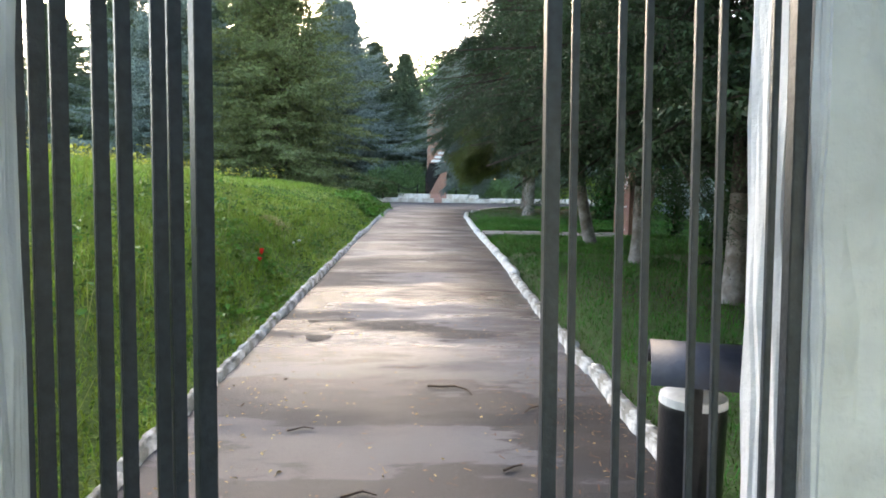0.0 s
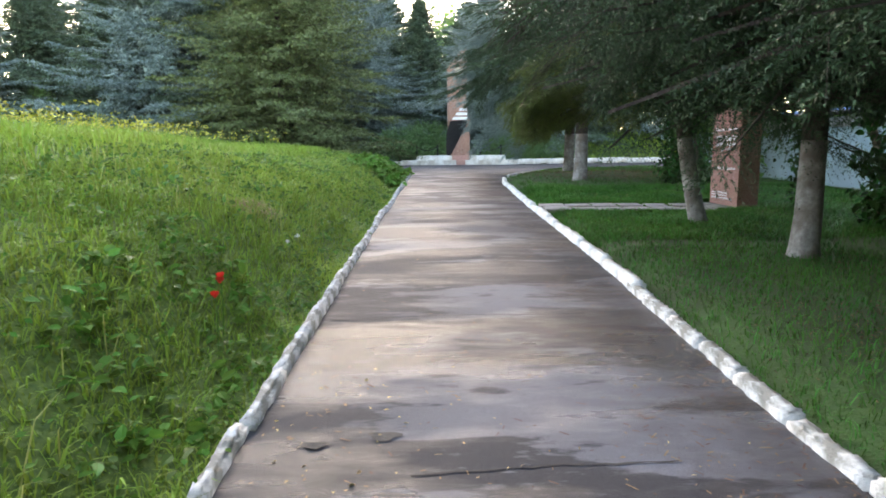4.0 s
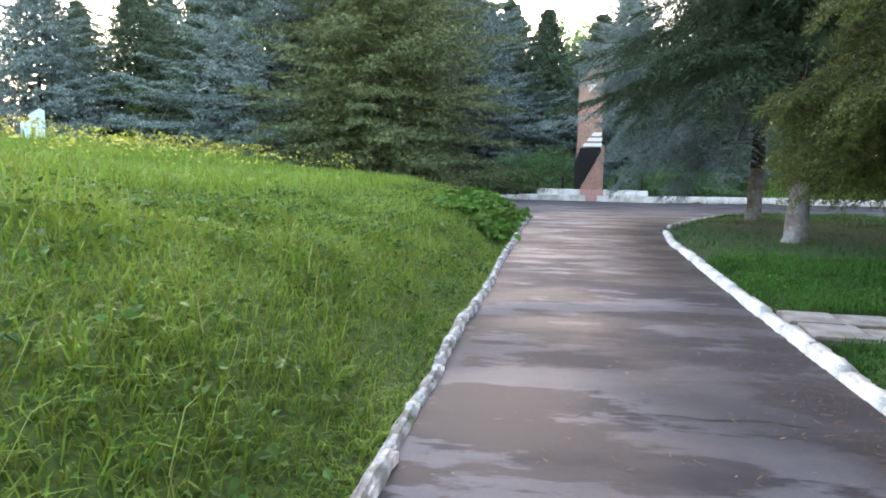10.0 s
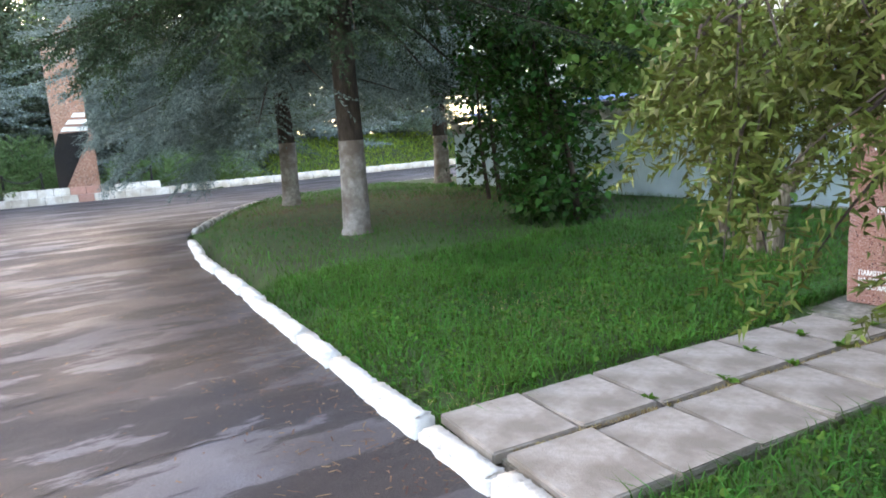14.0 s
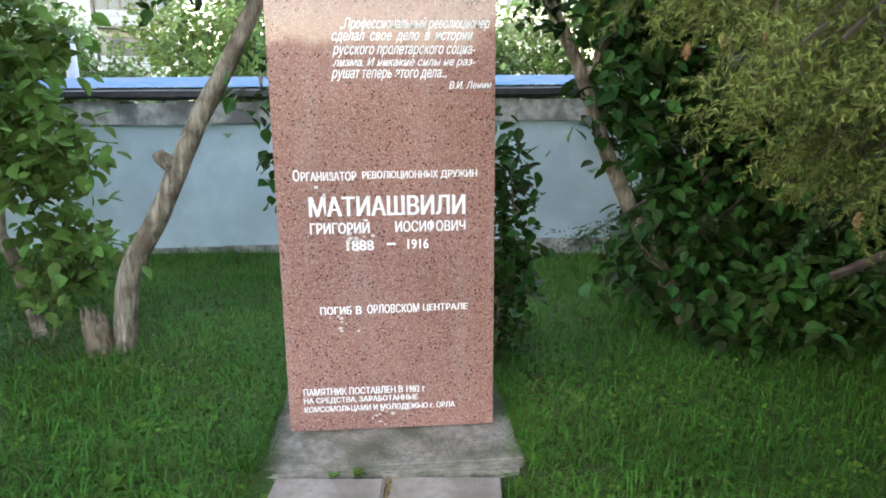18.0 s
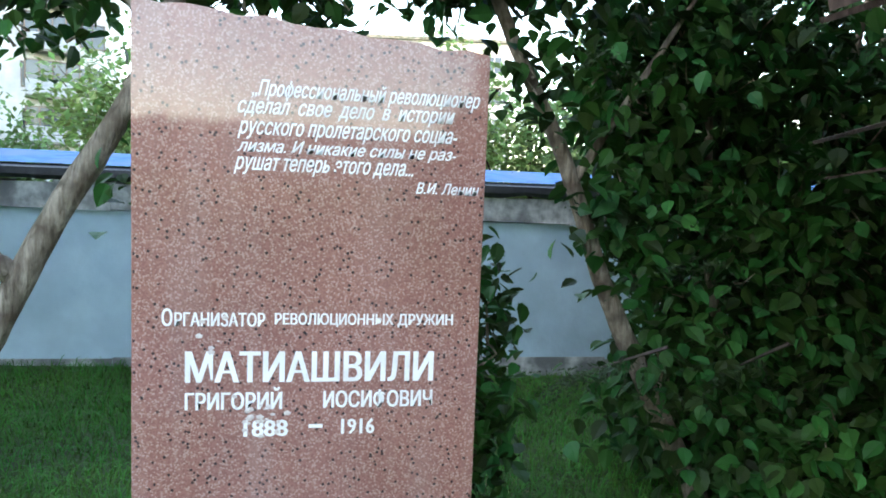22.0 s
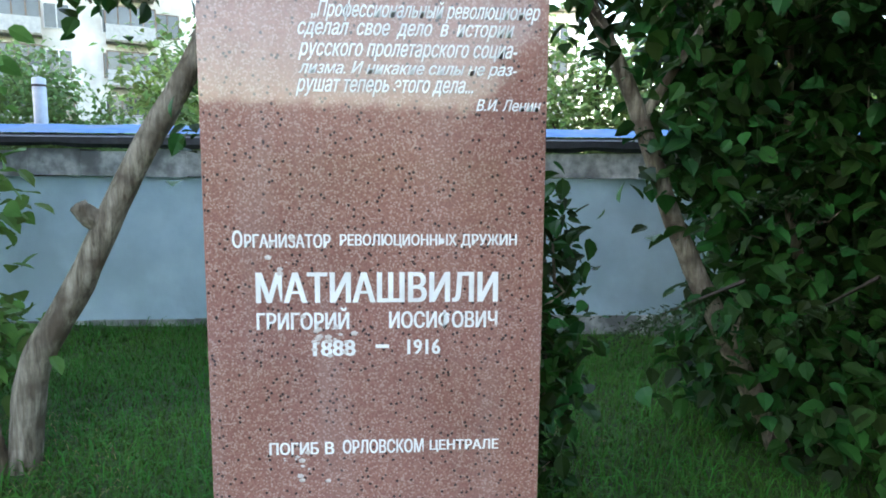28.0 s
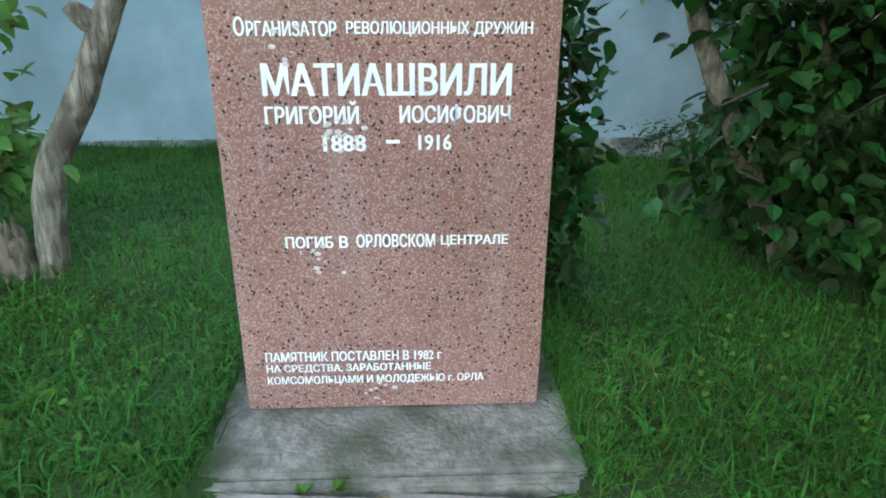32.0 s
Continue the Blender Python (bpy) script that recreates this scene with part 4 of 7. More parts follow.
# ---- litter bin ----
def litter_bin(x, y, rz):
    z = float(path_z(y)) + 0.02
    top = empty("litter_bin", x, y, z, rz)
    tagged(top, "black round litter bin under a curved dark-blue hood", "litter bin")
    bulk("drum", *tube_arrays([(0, 0, 0.06), (0, 0, 0.10), (0, 0, 0.52), (0, 0, 0.56)], [0.13, 0.145, 0.15, 0.15], 20), M["bin_black"], top, smooth=True)
    bulk("bag_rim", *tube_arrays([(0, 0, 0.545), (0, 0, 0.58)], [0.152, 0.148], 20), M["paper"], top, "crumpled white bag rim")
    v, q = [], []
    for k in range(15):
        a = math.pi * (0.02 + 0.96 * k / 14)
        for yy in (-0.20, 0.20):
            for r in (0.215, 0.207):
                v.append((-math.cos(a) * r, yy, 0.66 + math.sin(a) * r * 0.75))
    for k in range(14):
        b = k * 4
        q += [(b, b + 4, b + 6, b + 2), (b + 1, b + 3, b + 7, b + 5), (b, b + 1, b + 5, b + 4), (b + 2, b + 6, b + 7, b + 3)]
    bulk("hood", v, q, M["bin_blue"], top, smooth=True)
    for yy in (-0.19, 0.19):
        rim = [(-math.cos(math.pi * k / 14) * 0.206, yy, 0.66 + math.sin(math.pi * k / 14) * 0.206 * 0.75) for k in range(15)]
        low = [(-math.cos(math.pi * k / 14) * 0.150, yy, 0.66 + math.sin(math.pi * k / 14) * 0.150 * 0.75) for k in range(15)]
        bulk("hood_flange", rim + low + [(a, b + 0.008, c) for a, b, c in rim + low], [(k, k + 1, k + 16, k + 15) for k in range(14)] + [(k + 30, k + 45, k + 46, k + 31) for k in range(14)], M["bin_blue"], top)
    for s in (-1, 1):
        part("bracket", box_bm(s * 0.158 - 0.012, s * 0.158 + 0.012, -0.02, 0.02, 0.0, 0.70, 0.003), M["bin_black"], top)
    part("foot", box_bm(-0.16, 0.16, -0.03, 0.03, 0.0, 0.05, 0.004), M["bin_black"], top)
    return top


litter_bin(-3.93, -12.92, 72)


# ---- memorial across the forecourt ----
memorial = empty("obelisk_memorial")
tagged(memorial, "brown granite obelisk with a star and a black-and-red slanted block", "memorial")
OY = 25.6
ob = part("obelisk_shaft", prism_bm([(0, 0.5), (0, 6.65), (-1.1, 5.45), (-1.1, 0.5)], 0.45, 0.01), M["granite_far"], memorial)
ob.matrix_world = Matrix(((0, 1, 0, -2.85), (1, 0, 0, OY), (0, 0, 1, 0.12), (0, 0, 0, 1)))
star = []
for k in range(10):
    r = 0.30 if k % 2 == 0 else 0.12
    a = math.pi / 2 + k * math.pi / 5
    star.append((-0.52 + r * math.cos(a), 5.25 + r * math.sin(a)))
ob = part("star", prism_bm(star, -0.04), M["metal_star"], memorial, "pale five-pointed metal star")
ob.matrix_world = Matrix(((0, 1, 0, -2.85), (1, 0, 0, OY - 0.002), (0, 0, 1, 0.12), (0, 0, 0, 1)))
ob = part("lower_block", prism_bm([(-1.15, 0.5), (0.10, 0.5), (0.10, 2.55), (-0.35, 2.75), (-1.15, 1.55)], 0.5, 0.01), M["granite_far"], memorial)
ob.matrix_world = Matrix(((0, 1, 0, -2.85), (1, 0, 0, OY - 0.55), (0, 0, 1, 0.12), (0, 0, 0, 1)))
ob = part("black_facing", prism_bm([(-1.22, 0.52), (-0.98, 0.52), (-0.02, 2.35), (-0.10, 2.50), (-0.98, 2.45), (-1.22, 1.75)], 0.05), M["black"], memorial, "black polished diagonal facing")
ob.matrix_world = Matrix(((0, 1, 0, -2.85), (1, 0, 0, OY - 0.605), (0, 0, 1, 0.12), (0, 0, 0, 1)))
for a, b, z in ((-0.90, -0.05, 2.52), (-0.72, -0.05, 2.76), (-0.52, -0.08, 3.00)):
    ob = part("relief_band", prism_bm([(a, z), (b, z), (b + 0.02, z + 0.15), (a + 0.10, z + 0.15)], 0.06), M["letter"], memorial, "white relief band")
    ob.matrix_world = Matrix(((0, 1, 0, -2.85), (1, 0, 0, OY - 0.640), (0, 0, 1, 0.12), (0, 0, 0, 1)))
steps = empty("memorial_steps", 0, 0, 0.12)
tagged(steps, "two whitewashed stone steps with a pink granite middle strip", "steps", kind="structure")
for z0, z1, xa, xb, y0 in ((0.0, 0.30, -6.55, -0.05, 24.35), (0.30, 0.56, -5.75, -0.75, 24.85)):
    n = int(round((xb - xa) / 0.5))
    for k in range(n):
        a, b = xa + (xb - xa) * k / n, xa + (xb - xa) * (k + 1) / n
        mid = -3.75 < (a + b) / 2 < -2.8
        part("step_block", box_bm(a + 0.008, b - 0.008, y0 - (0.02 if mid else 0), y0 + 0.55, z0, z1, 0.012), M["pink" if mid else "lime"], steps)
    part("step_core", box_bm(xa + 0.02, xb - 0.02, y0 + 0.55, 27.2, z0, z1 - 0.01), M["plinth"], steps)
for s, x in ((-1, -4.55), (1, -2.15), (-1, -5.7), (1, -1.0)):
    post = empty("chain_post", x, 25.05, 0.67)
    tagged(post, "short black iron chain post on the memorial step", "post", group="chain posts")
    bulk("shaft", *tube_arrays([(0, 0, 0), (0, 0, 0.05), (0, 0, 0.06), (0, 0, 0.50)], [0.09, 0.09, 0.045, 0.04], 10), M["iron"], post)
    bulk("knob", *tube_arrays([(0, 0, 0.50), (0, 0, 0.53), (0, 0, 0.58), (0, 0, 0.60)], [0.03, 0.06, 0.05, 0.01], 10), M["iron"], post)
for xa, xb in ((-5.7, -4.55), (-2.15, -1.0)):
    u = np.linspace(0, 1, 15)
    pts = np.stack([xa + (xb - xa) * u, np.full(15, 25.05), 1.17 - 0.22 * (1 - (2 * u - 1) ** 2)], 1)
    ob = bulk("chain", *tube_arrays(pts, np.full(15, 0.022), 6), M["iron"])
    tagged(ob, "sagging black chain between short iron posts", "chain", group="memorial chains")

# small white headstone on the bank
marker = part("small_stele", prism_bm([(-0.42, 0), (0.42, 0), (0.42, 1.75), (0.25, 1.82), (-0.05, 1.62), (-0.36, 1.28), (-0.42, 1.15)], 0.16, 0.015), M["wall"])
marker.matrix_world = pose(-25.8, 18.1, float(ground_z(-25.8, 18.1)) + 0.05, 0, 0, 129) @ Matrix.Diagonal((1, -1, 1, 1))
tagged(marker, "small white stone stele with a slanted top in the tall grass", "memorial")


# ---- saw-tooth fence ----
def fence_panel(i, tall=1.0):
    y0 = 9.0 + 2.6 * i
    x = -46.5
    zb = float(ground_z(x, y0 + 1.3))
    top = empty("fence_panel", x, y0, zb)
    tagged(top, "tall weathered board fence panel with sloping faded-red top", "fence", group="board fence panels")
    top.scale = (1, 1, tall)
    part("post", box_bm(-0.10, 0.10, -0.09, 0.09, -0.3, 7.0), M["rust"], top)
    for z in (2.6, 5.1):
        part("rail", box_bm(-0.06, 0.08, 0.09, 2.51, z - 0.09, z + 0.09), M["rust"], top)
    for lo, hi, mat, nm in ((0.0, 2.5, "fence_old", "lower_boarding"), (2.7, 5.0, "fence_old", "middle_boarding"), (5.2, 6.9, "fence_red", "top_boarding")):
        v, q = [], []
        rr = np.random.default_rng(2000 + 100 * i + int(lo * 10))
        n = 15
        for k in range(n):
            a, b = 0.09 + 2.42 * k / n + 0.008, 0.09 + 2.42 * (k + 1) / n - 0.008
            d = float(rr.normal(0, 0.012))
            ha, hb = hi, hi
            if lo > 5:
                ha, hb = hi - 0.85 * k / n, hi - 0.85 * (k + 1) / n
            o = len(v)
            v += [(d, a, lo), (d, b, lo), (d, b, hb), (d, a, ha), (d + 0.03, a, lo), (d + 0.03, b, lo), (d + 0.03, b, hb), (d + 0.03, a, ha)]
            q += [(o, o + 1, o + 2, o + 3), (o + 5, o + 4, o + 7, o + 6), (o, o + 3, o + 7, o + 4), (o + 1, o + 5, o + 6, o + 2), (o + 3, o + 2, o + 6, o + 7)]
        tagged(bulk(nm, v, q, M[mat], top), kind="stuff")


for i in range(3, 12):
    fence_panel(i)
# unseen shorter run, added to hide the bright horizon in the stele's reflection
for i in range(-11, 3):
    fence_panel(i, 0.72)
pole = empty("utility_pole", -58, 41, 1.2)
tagged(pole, "dark wooden utility pole behind the board fence", "pole")
bulk("mast", *tube_arrays([(0, 0, 0), (0.05, 0, 8), (0.1, 0, 15.5)], [0.16, 0.14, 0.11], 10), M["bark"], pole)
bulk("bracket", *tube_arrays([(-0.4, 0, 12.0), (0.5, 0, 12.0)], [0.05, 0.05], 6), M["rust"], pole)


# ---- spruces ----
def spruce_arrays(H, zc, R, seed, whorl=0.46, arms=6, gap=0.13, k=8, needle=0.13, width=0.040, droop=0.40, rise=0.25, hang=0.3, power=0.9, ragged=0.2, inner=260, core=0.28, fine=99.0, wood_step=1):
    """Whorls of boughs; each bough is a flat frond of side twigs set with needles. Above the height fine the twigs are coarser."""
    rng = np.random.default_rng(seed)
    levels = []
    z = zc
    while z < H - 0.25:
        levels.append(z)
        u = (z - zc) / (H - zc)
        z += whorl * (1.0 - 0.45 * u) * (0.8 + 0.4 * rng.random())
    woods, P, D, L, N = [], [], [], [], []
    turn = 0.0
    for zl in levels:
        u = (zl - zc) / (H - zc)
        n = max(4, int(round(arms * (1 - 0.35 * u))))
        ring = 1 - ragged * 0.5 + ragged * rng.random()
        turn += 0.9 + rng.random()
        for a in range(n):
            r = R * (1 - u) ** power * ring * (1 - ragged + 1.6 * ragged * rng.random()) + 0.22
            az = turn + 2 * np.pi * (a + 0.35 * rng.standard_normal()) / n
            out, sid = np.array((math.cos(az), math.sin(az), 0.0)), np.array((-math.sin(az), math.cos(az), 0.0))
            lift = rise * (0.2 + 1.5 * u) + 0.06 * rng.standard_normal()
            sag = droop * (1.1 - 0.75 * u)
            z0 = zl + 0.10 * rng.standard_normal()

            def line(t):
                return out * (r * t)[:, None] + np.stack([0 * t, 0 * t, z0 + r * (lift * t - sag * t ** 2 + 0.16 * t ** 4)], 1)
            if a % wood_step == 0:
                woods.append(tube_arrays(line(np.linspace(0, 0.94, 5)), np.linspace(0.010 + 0.008 * r, 0.004, 5), 3))
            coarse = 1.0 if z0 < fine else 4.0
            m = max(5, int(r / (gap * coarse)))
            t = 0.22 + 0.78 * (np.arange(m) + rng.random(m)) / m
            t = np.concatenate([t, t, [0.97]])
            sg = np.concatenate([-np.ones(m), np.ones(m), [0.0]])
            ln = np.where(sg == 0, 0.16 * r + 0.1, (0.10 + 0.50 * r * (1.04 - t) ** 0.75 * np.minimum(1, t * 2.2)) * (0.65 + 0.6 * rng.random(len(t))))
            ln = np.minimum(ln, 1.15)
            d = out * (0.62 + 0.3 * t)[:, None] + sid * (sg * (0.85 - 0.25 * t))[:, None] + rng.standard_normal((len(t), 3)) * 0.10
            d[:, 2] += lift * 0.5 - sag * t - hang * (0.3 + rng.random(len(t)) * 0.7) + 0.3 * t ** 3
            P.append(line(t))
            D.append(d)
            L.append(ln)
            N.append(np.full(len(t), (0.55 + 0.45 * (1 - u)) * math.sqrt(coarse)))
    P, D, L, N = np.vstack(P), np.vstack(D), np.concatenate(L), np.concatenate(N)
    v, f = shoots(P, D, L, k, (needle * N)[:, None] * (1.15 - 0.55 * (np.arange(k)[None] / k)), width, rng, 0.8)
    # dense shaded shoots close to the trunk, oversized to block light through the crown
    q = int(inner * (H - zc))
    uu = rng.random(q) ** 1.2
    zi = zc + (H - zc) * uu
    ri = R * (1 - uu) ** power * (0.08 + 0.50 * rng.random(q))
    a = rng.random(q) * 2 * np.pi
    Pi = np.stack([np.cos(a) * ri, np.sin(a) * ri, zi - ri * droop * 0.3], 1)
    Di = np.stack([np.cos(a), np.sin(a), -0.3 + rng.normal(0, 0.3, q)], 1)
    v2, f2 = shoots(Pi, Di, np.full(q, core), 4, np.full((q, 1), core), core * 0.34, rng)
    return np.vstack([v, v2]), np.vstack([f, f2 + len(v)]), join_arrays(woods)


WAY = [(-5.4, -16.0), (-5.8, -11.5), (-5.7, -7.0), (-5.3, -3.5), (-5.07, -2.43), (-4.29, -0.8), (-3.4, -0.1), (-2.0, -0.1)]


def clear_of_way(P):
    """Keeps foliage off the walked line and off the front of the stele."""
    away = edge_distance(P[:, 0], P[:, 1], WAY)
    free = (P[:, 2] > 2.6) | ((P[:, 2] > 1.85) & (away > 0.75)) | (away > 1.9)
    front = (P[:, 1] > -1.0) & (P[:, 1] < 2.6) & (P[:, 0] > -4.6) & (P[:, 0] < 0.6) & (P[:, 2] < 3.4)
    wedge = (P[:, 0] > -2.15 - 1.0 * (P[:, 1] + 0.12)) & (P[:, 1] < -0.1) & (P[:, 1] > -4.2) & (P[:, 0] < 1.0) & (P[:, 2] < 3.3)
    return free & ~front & ~wedge


def spruce(x, y, H, zc, R, seed, mat, label, bow=(0.0, 0.0), trunk_r=0.17, limed=True, z=None, group="", **kw):
    base = float(ground_z(x, y)) - 0.03 if z is None else z
    top = empty("spruce", x, y, base)
    tagged(top, label, "tree", group=group)
    rng = np.random.default_rng(seed + 500)
    hs = np.array([-0.25, 0.0, 0.12, 0.5, 1.1, 1.35, 2.2, H * 0.45, H * 0.75, H * 0.98])
    rs = trunk_r * np.array([1.5, 1.35, 1.12, 1.0, 0.95, 0.93, 0.86, 0.62, 0.34, 0.05])
    bend = 2.2 * (1 - np.exp(-np.maximum(hs, 0) / 2.2))
    pts = np.stack([bow[0] * bend + 0.02 * np.sin(hs * 1.3), bow[1] * bend + 0.02 * np.cos(hs * 1.1), hs], 1)
    c = 5 if limed else 0
    if limed:
        bulk("limed_trunk", *tube_arrays(pts[:6], rs[:6], 14, 0.03, rng), M["bark_lime"], top, "trunk foot with old lime wash", smooth=True)
        bulk("trunk", *tube_arrays(pts[5:], rs[5:], 14, 0.04, rng), M["bark"], top, smooth=True)
    else:
        bulk("trunk", *tube_arrays(pts, rs, 12, 0.04, rng), M["bark"], top, smooth=True)
    v, f, wood = spruce_arrays(H, zc, R, seed, **kw)
    sh = np.array([bow[0], bow[1], 0.0]) * 2.2
    v = v + (1 - np.exp(-np.maximum(v[:, 2:3], 0) / 2.2)) * sh
    wv = wood[0] + (1 - np.exp(-np.maximum(wood[0][:, 2:3], 0) / 2.2)) * sh
    wf = wood[1]
    if limed:
        here = np.array((x, y, base))
        f = f[clear_of_way(v[f[:, 0]] + here)]
        wf = wf[clear_of_way(wv[wf].mean(1) + here)]
    tagged(bulk("crown", v, f, M[mat], top), kind="stuff")
    tagged(bulk("branch_wood", wv, wf, M["bark"], top), kind="stuff")
    return top


near = dict(whorl=0.34, arms=9, gap=0.085, k=26, needle=0.034, width=0.012, inner=1500, core=0.11, fine=4.4, hang=0.85, ragged=0.30)
side = dict(whorl=0.38, arms=9, gap=0.13, k=18, needle=0.070, width=0.028, inner=800, core=0.18, fine=5.0, hang=0.45)
middle = dict(whorl=0.34, arms=9, gap=0.12, k=22, needle=0.062, width=0.026, inner=800, core=0.18, fine=5.5, hang=0.5, ragged=0.25)
tree_c = spruce(-1.30, -2.02, 11.0, 1.9, 2.9, 1, "needle", "dark green spruce with leaning limed trunk in the lawn", bow=(-0.27, 0.11), trunk_r=0.125, droop=0.46, **near)
tree_d = spruce(-1.23, -4.72, 13.0, 2.0, 4.0, 2, "needle", "dark green spruce with lime-washed trunk foot", trunk_r=0.145, droop=0.40, **near)
tree_e = spruce(-1.32, -8.20, 13.5, 2.3, 3.4, 3, "needle", "dark green spruce with lime-washed trunk foot near the gate", trunk_r=0.13, droop=0.38, **near)
# added spruce: trunk out of view, crown there to darken the gate lawn
spruce(-0.6, -11.3, 12.0, 2.4, 3.7, 7, "needle", "dark spruce added just inside the gate to shade the lawn", trunk_r=0.14, droop=0.36, **side)
tree_b = spruce(-1.02, 6.75, 14.0, 3.4, 4.0, 4, "needle", "tall dark spruce with drooping brownish lower boughs", trunk_r=0.185, droop=0.42, **middle)
tree_a = spruce(-0.18, 11.9, 14.0, 2.9, 4.5, 5, "needle_blue", "tall blue-grey spruce by the forecourt", trunk_r=0.18, droop=0.44, **middle)
spruce(5.0, 14.0, 13.0, 2.8, 3.6, 6, "needle_blue", "blue-grey spruce by the road", trunk_r=0.22, droop=0.42, **side)
spruce(2.4, -6.2, 12.0, 0.9, 2.6, 8, "needle", "dense dark spruce against the wall", trunk_r=0.15, **side)
spruce(2.2, -10.5, 12.0, 0.9, 2.8, 9, "needle", "dense dark spruce in the corner by the street wall", trunk_r=0.15, **side)

# the row behind the bank and round the forecourt
far = dict(wood_step=3, whorl=0.60, arms=11, gap=0.20, k=10, needle=0.13, width=0.080, limed=False, power=0.82, inner=430, ragged=0.36)
stiff = dict(droop=0.22, rise=0.10, hang=0.16)
loose = dict(droop=0.34, rise=0.22, hang=0.35)
spruce(-31.5, 25.5, 10.6, 0.2, 5.9, 21, "needle_blue", "bushy blue spruce beyond the bank", **stiff, **far)
spruce(-29.3, 30.5, 11.5, 0.2, 4.9, 22, "needle_mid", "dark narrow spruce beyond the bank", **loose, **far)
spruce(-26.0, 34.0, 14.5, 0.2, 6.0, 23, "needle_blue", "tall bluish spruce beyond the bank", **stiff, **far)
spruce(-23.6, 29.0, 13.5, 0.2, 5.5, 24, "needle_mid", "dark spruce beyond the bank", **loose, **far)
spruce(-19.8, 26.5, 15.5, 0.3, 6.7, 25, "needle_blue", "silvery blue spruce beyond the bank", **stiff, **far)
spruce(-12.6, 22.5, 17.5, 1.1, 6.3, 26, "needle_warm", "broad olive-green spruce at the bank's end", **loose, **dict(far, whorl=0.42, arms=12, k=7, needle=0.16, width=0.075, inner=400))
spruce(-16.3, 28.5, 16.0, 0.6, 6.7, 27, "needle_mid", "dark spruce behind the bank", **loose, **far)
spruce(-9.6, 33.0, 14.0, 0.3, 5.8, 28, "needle_blue", "grey-blue spruce beside the memorial", **stiff, **far)
spruce(-10.8, 34.5, 15.0, 0.3, 6.1, 29, "needle_blue", "grey-blue spruce behind the memorial", **stiff, **far)
spruce(-5.4, 35.5, 11.0, 0.3, 5.6, 30, "needle_mid", "dark spruce behind the obelisk", **loose, **far)
spruce(-0.8, 34.0, 12.0, 0.3, 6.0, 31, "needle_blue", "blue spruce close behind the memorial", **stiff, **far)
spruce(4.2, 33.5, 12.0, 0.3, 6.2, 32, "needle_mid", "dark spruce beyond the road", **loose, **far)
spruce(9.5, 36.0, 12.0, 0.3, 6.7, 33, "needle_blue", "blue spruce beyond the road", **stiff, **far)
spruce(16.0, 36.0, 12.0, 0.3, 6.7, 34, "needle_mid", "dark spruce far beyond the road", **loose, **far)
spruce(-37.0, 36.0, 11.0, 0.2, 6.2, 35, "needle_mid", "dark spruce before the board fence", **loose, **far)
spruce(-20.5, 35.5, 16.0, 0.2, 6.8, 36, "needle_mid", "tall dark spruce in the back row", **loose, **far)
spruce(-15.0, 35.0, 16.5, 0.2, 6.8, 37, "needle_blue", "tall bluish spruce in the back row", **stiff, **far)


# a second rank that closes the gaps of the row
rank = spruce(-33.5, 41.0, 13.0, 0.3, 4.8, 41, "needle_mid", "dark spruce in the rear rank of the park", group="rear rank of spruces", **loose, **dict(far, whorl=0.6, gap=0.2, needle=0.30, width=0.13))
for k, (x, y, h) in enumerate(((-28.0, 43.0, 1.1), (-22.5, 42.5, 1.2), (-17.5, 43.0, 1.15), (-12.8, 42.0, 1.1), (-8.0, 41.5, 0.95), (-1.5, 43.0, 0.9), (7.0, 43.0, 1.0))):
    c = copy_thing(rank, pose(x, y, 0.9, 0, 0, 75 * k))
    c.scale = (1, 1, h)


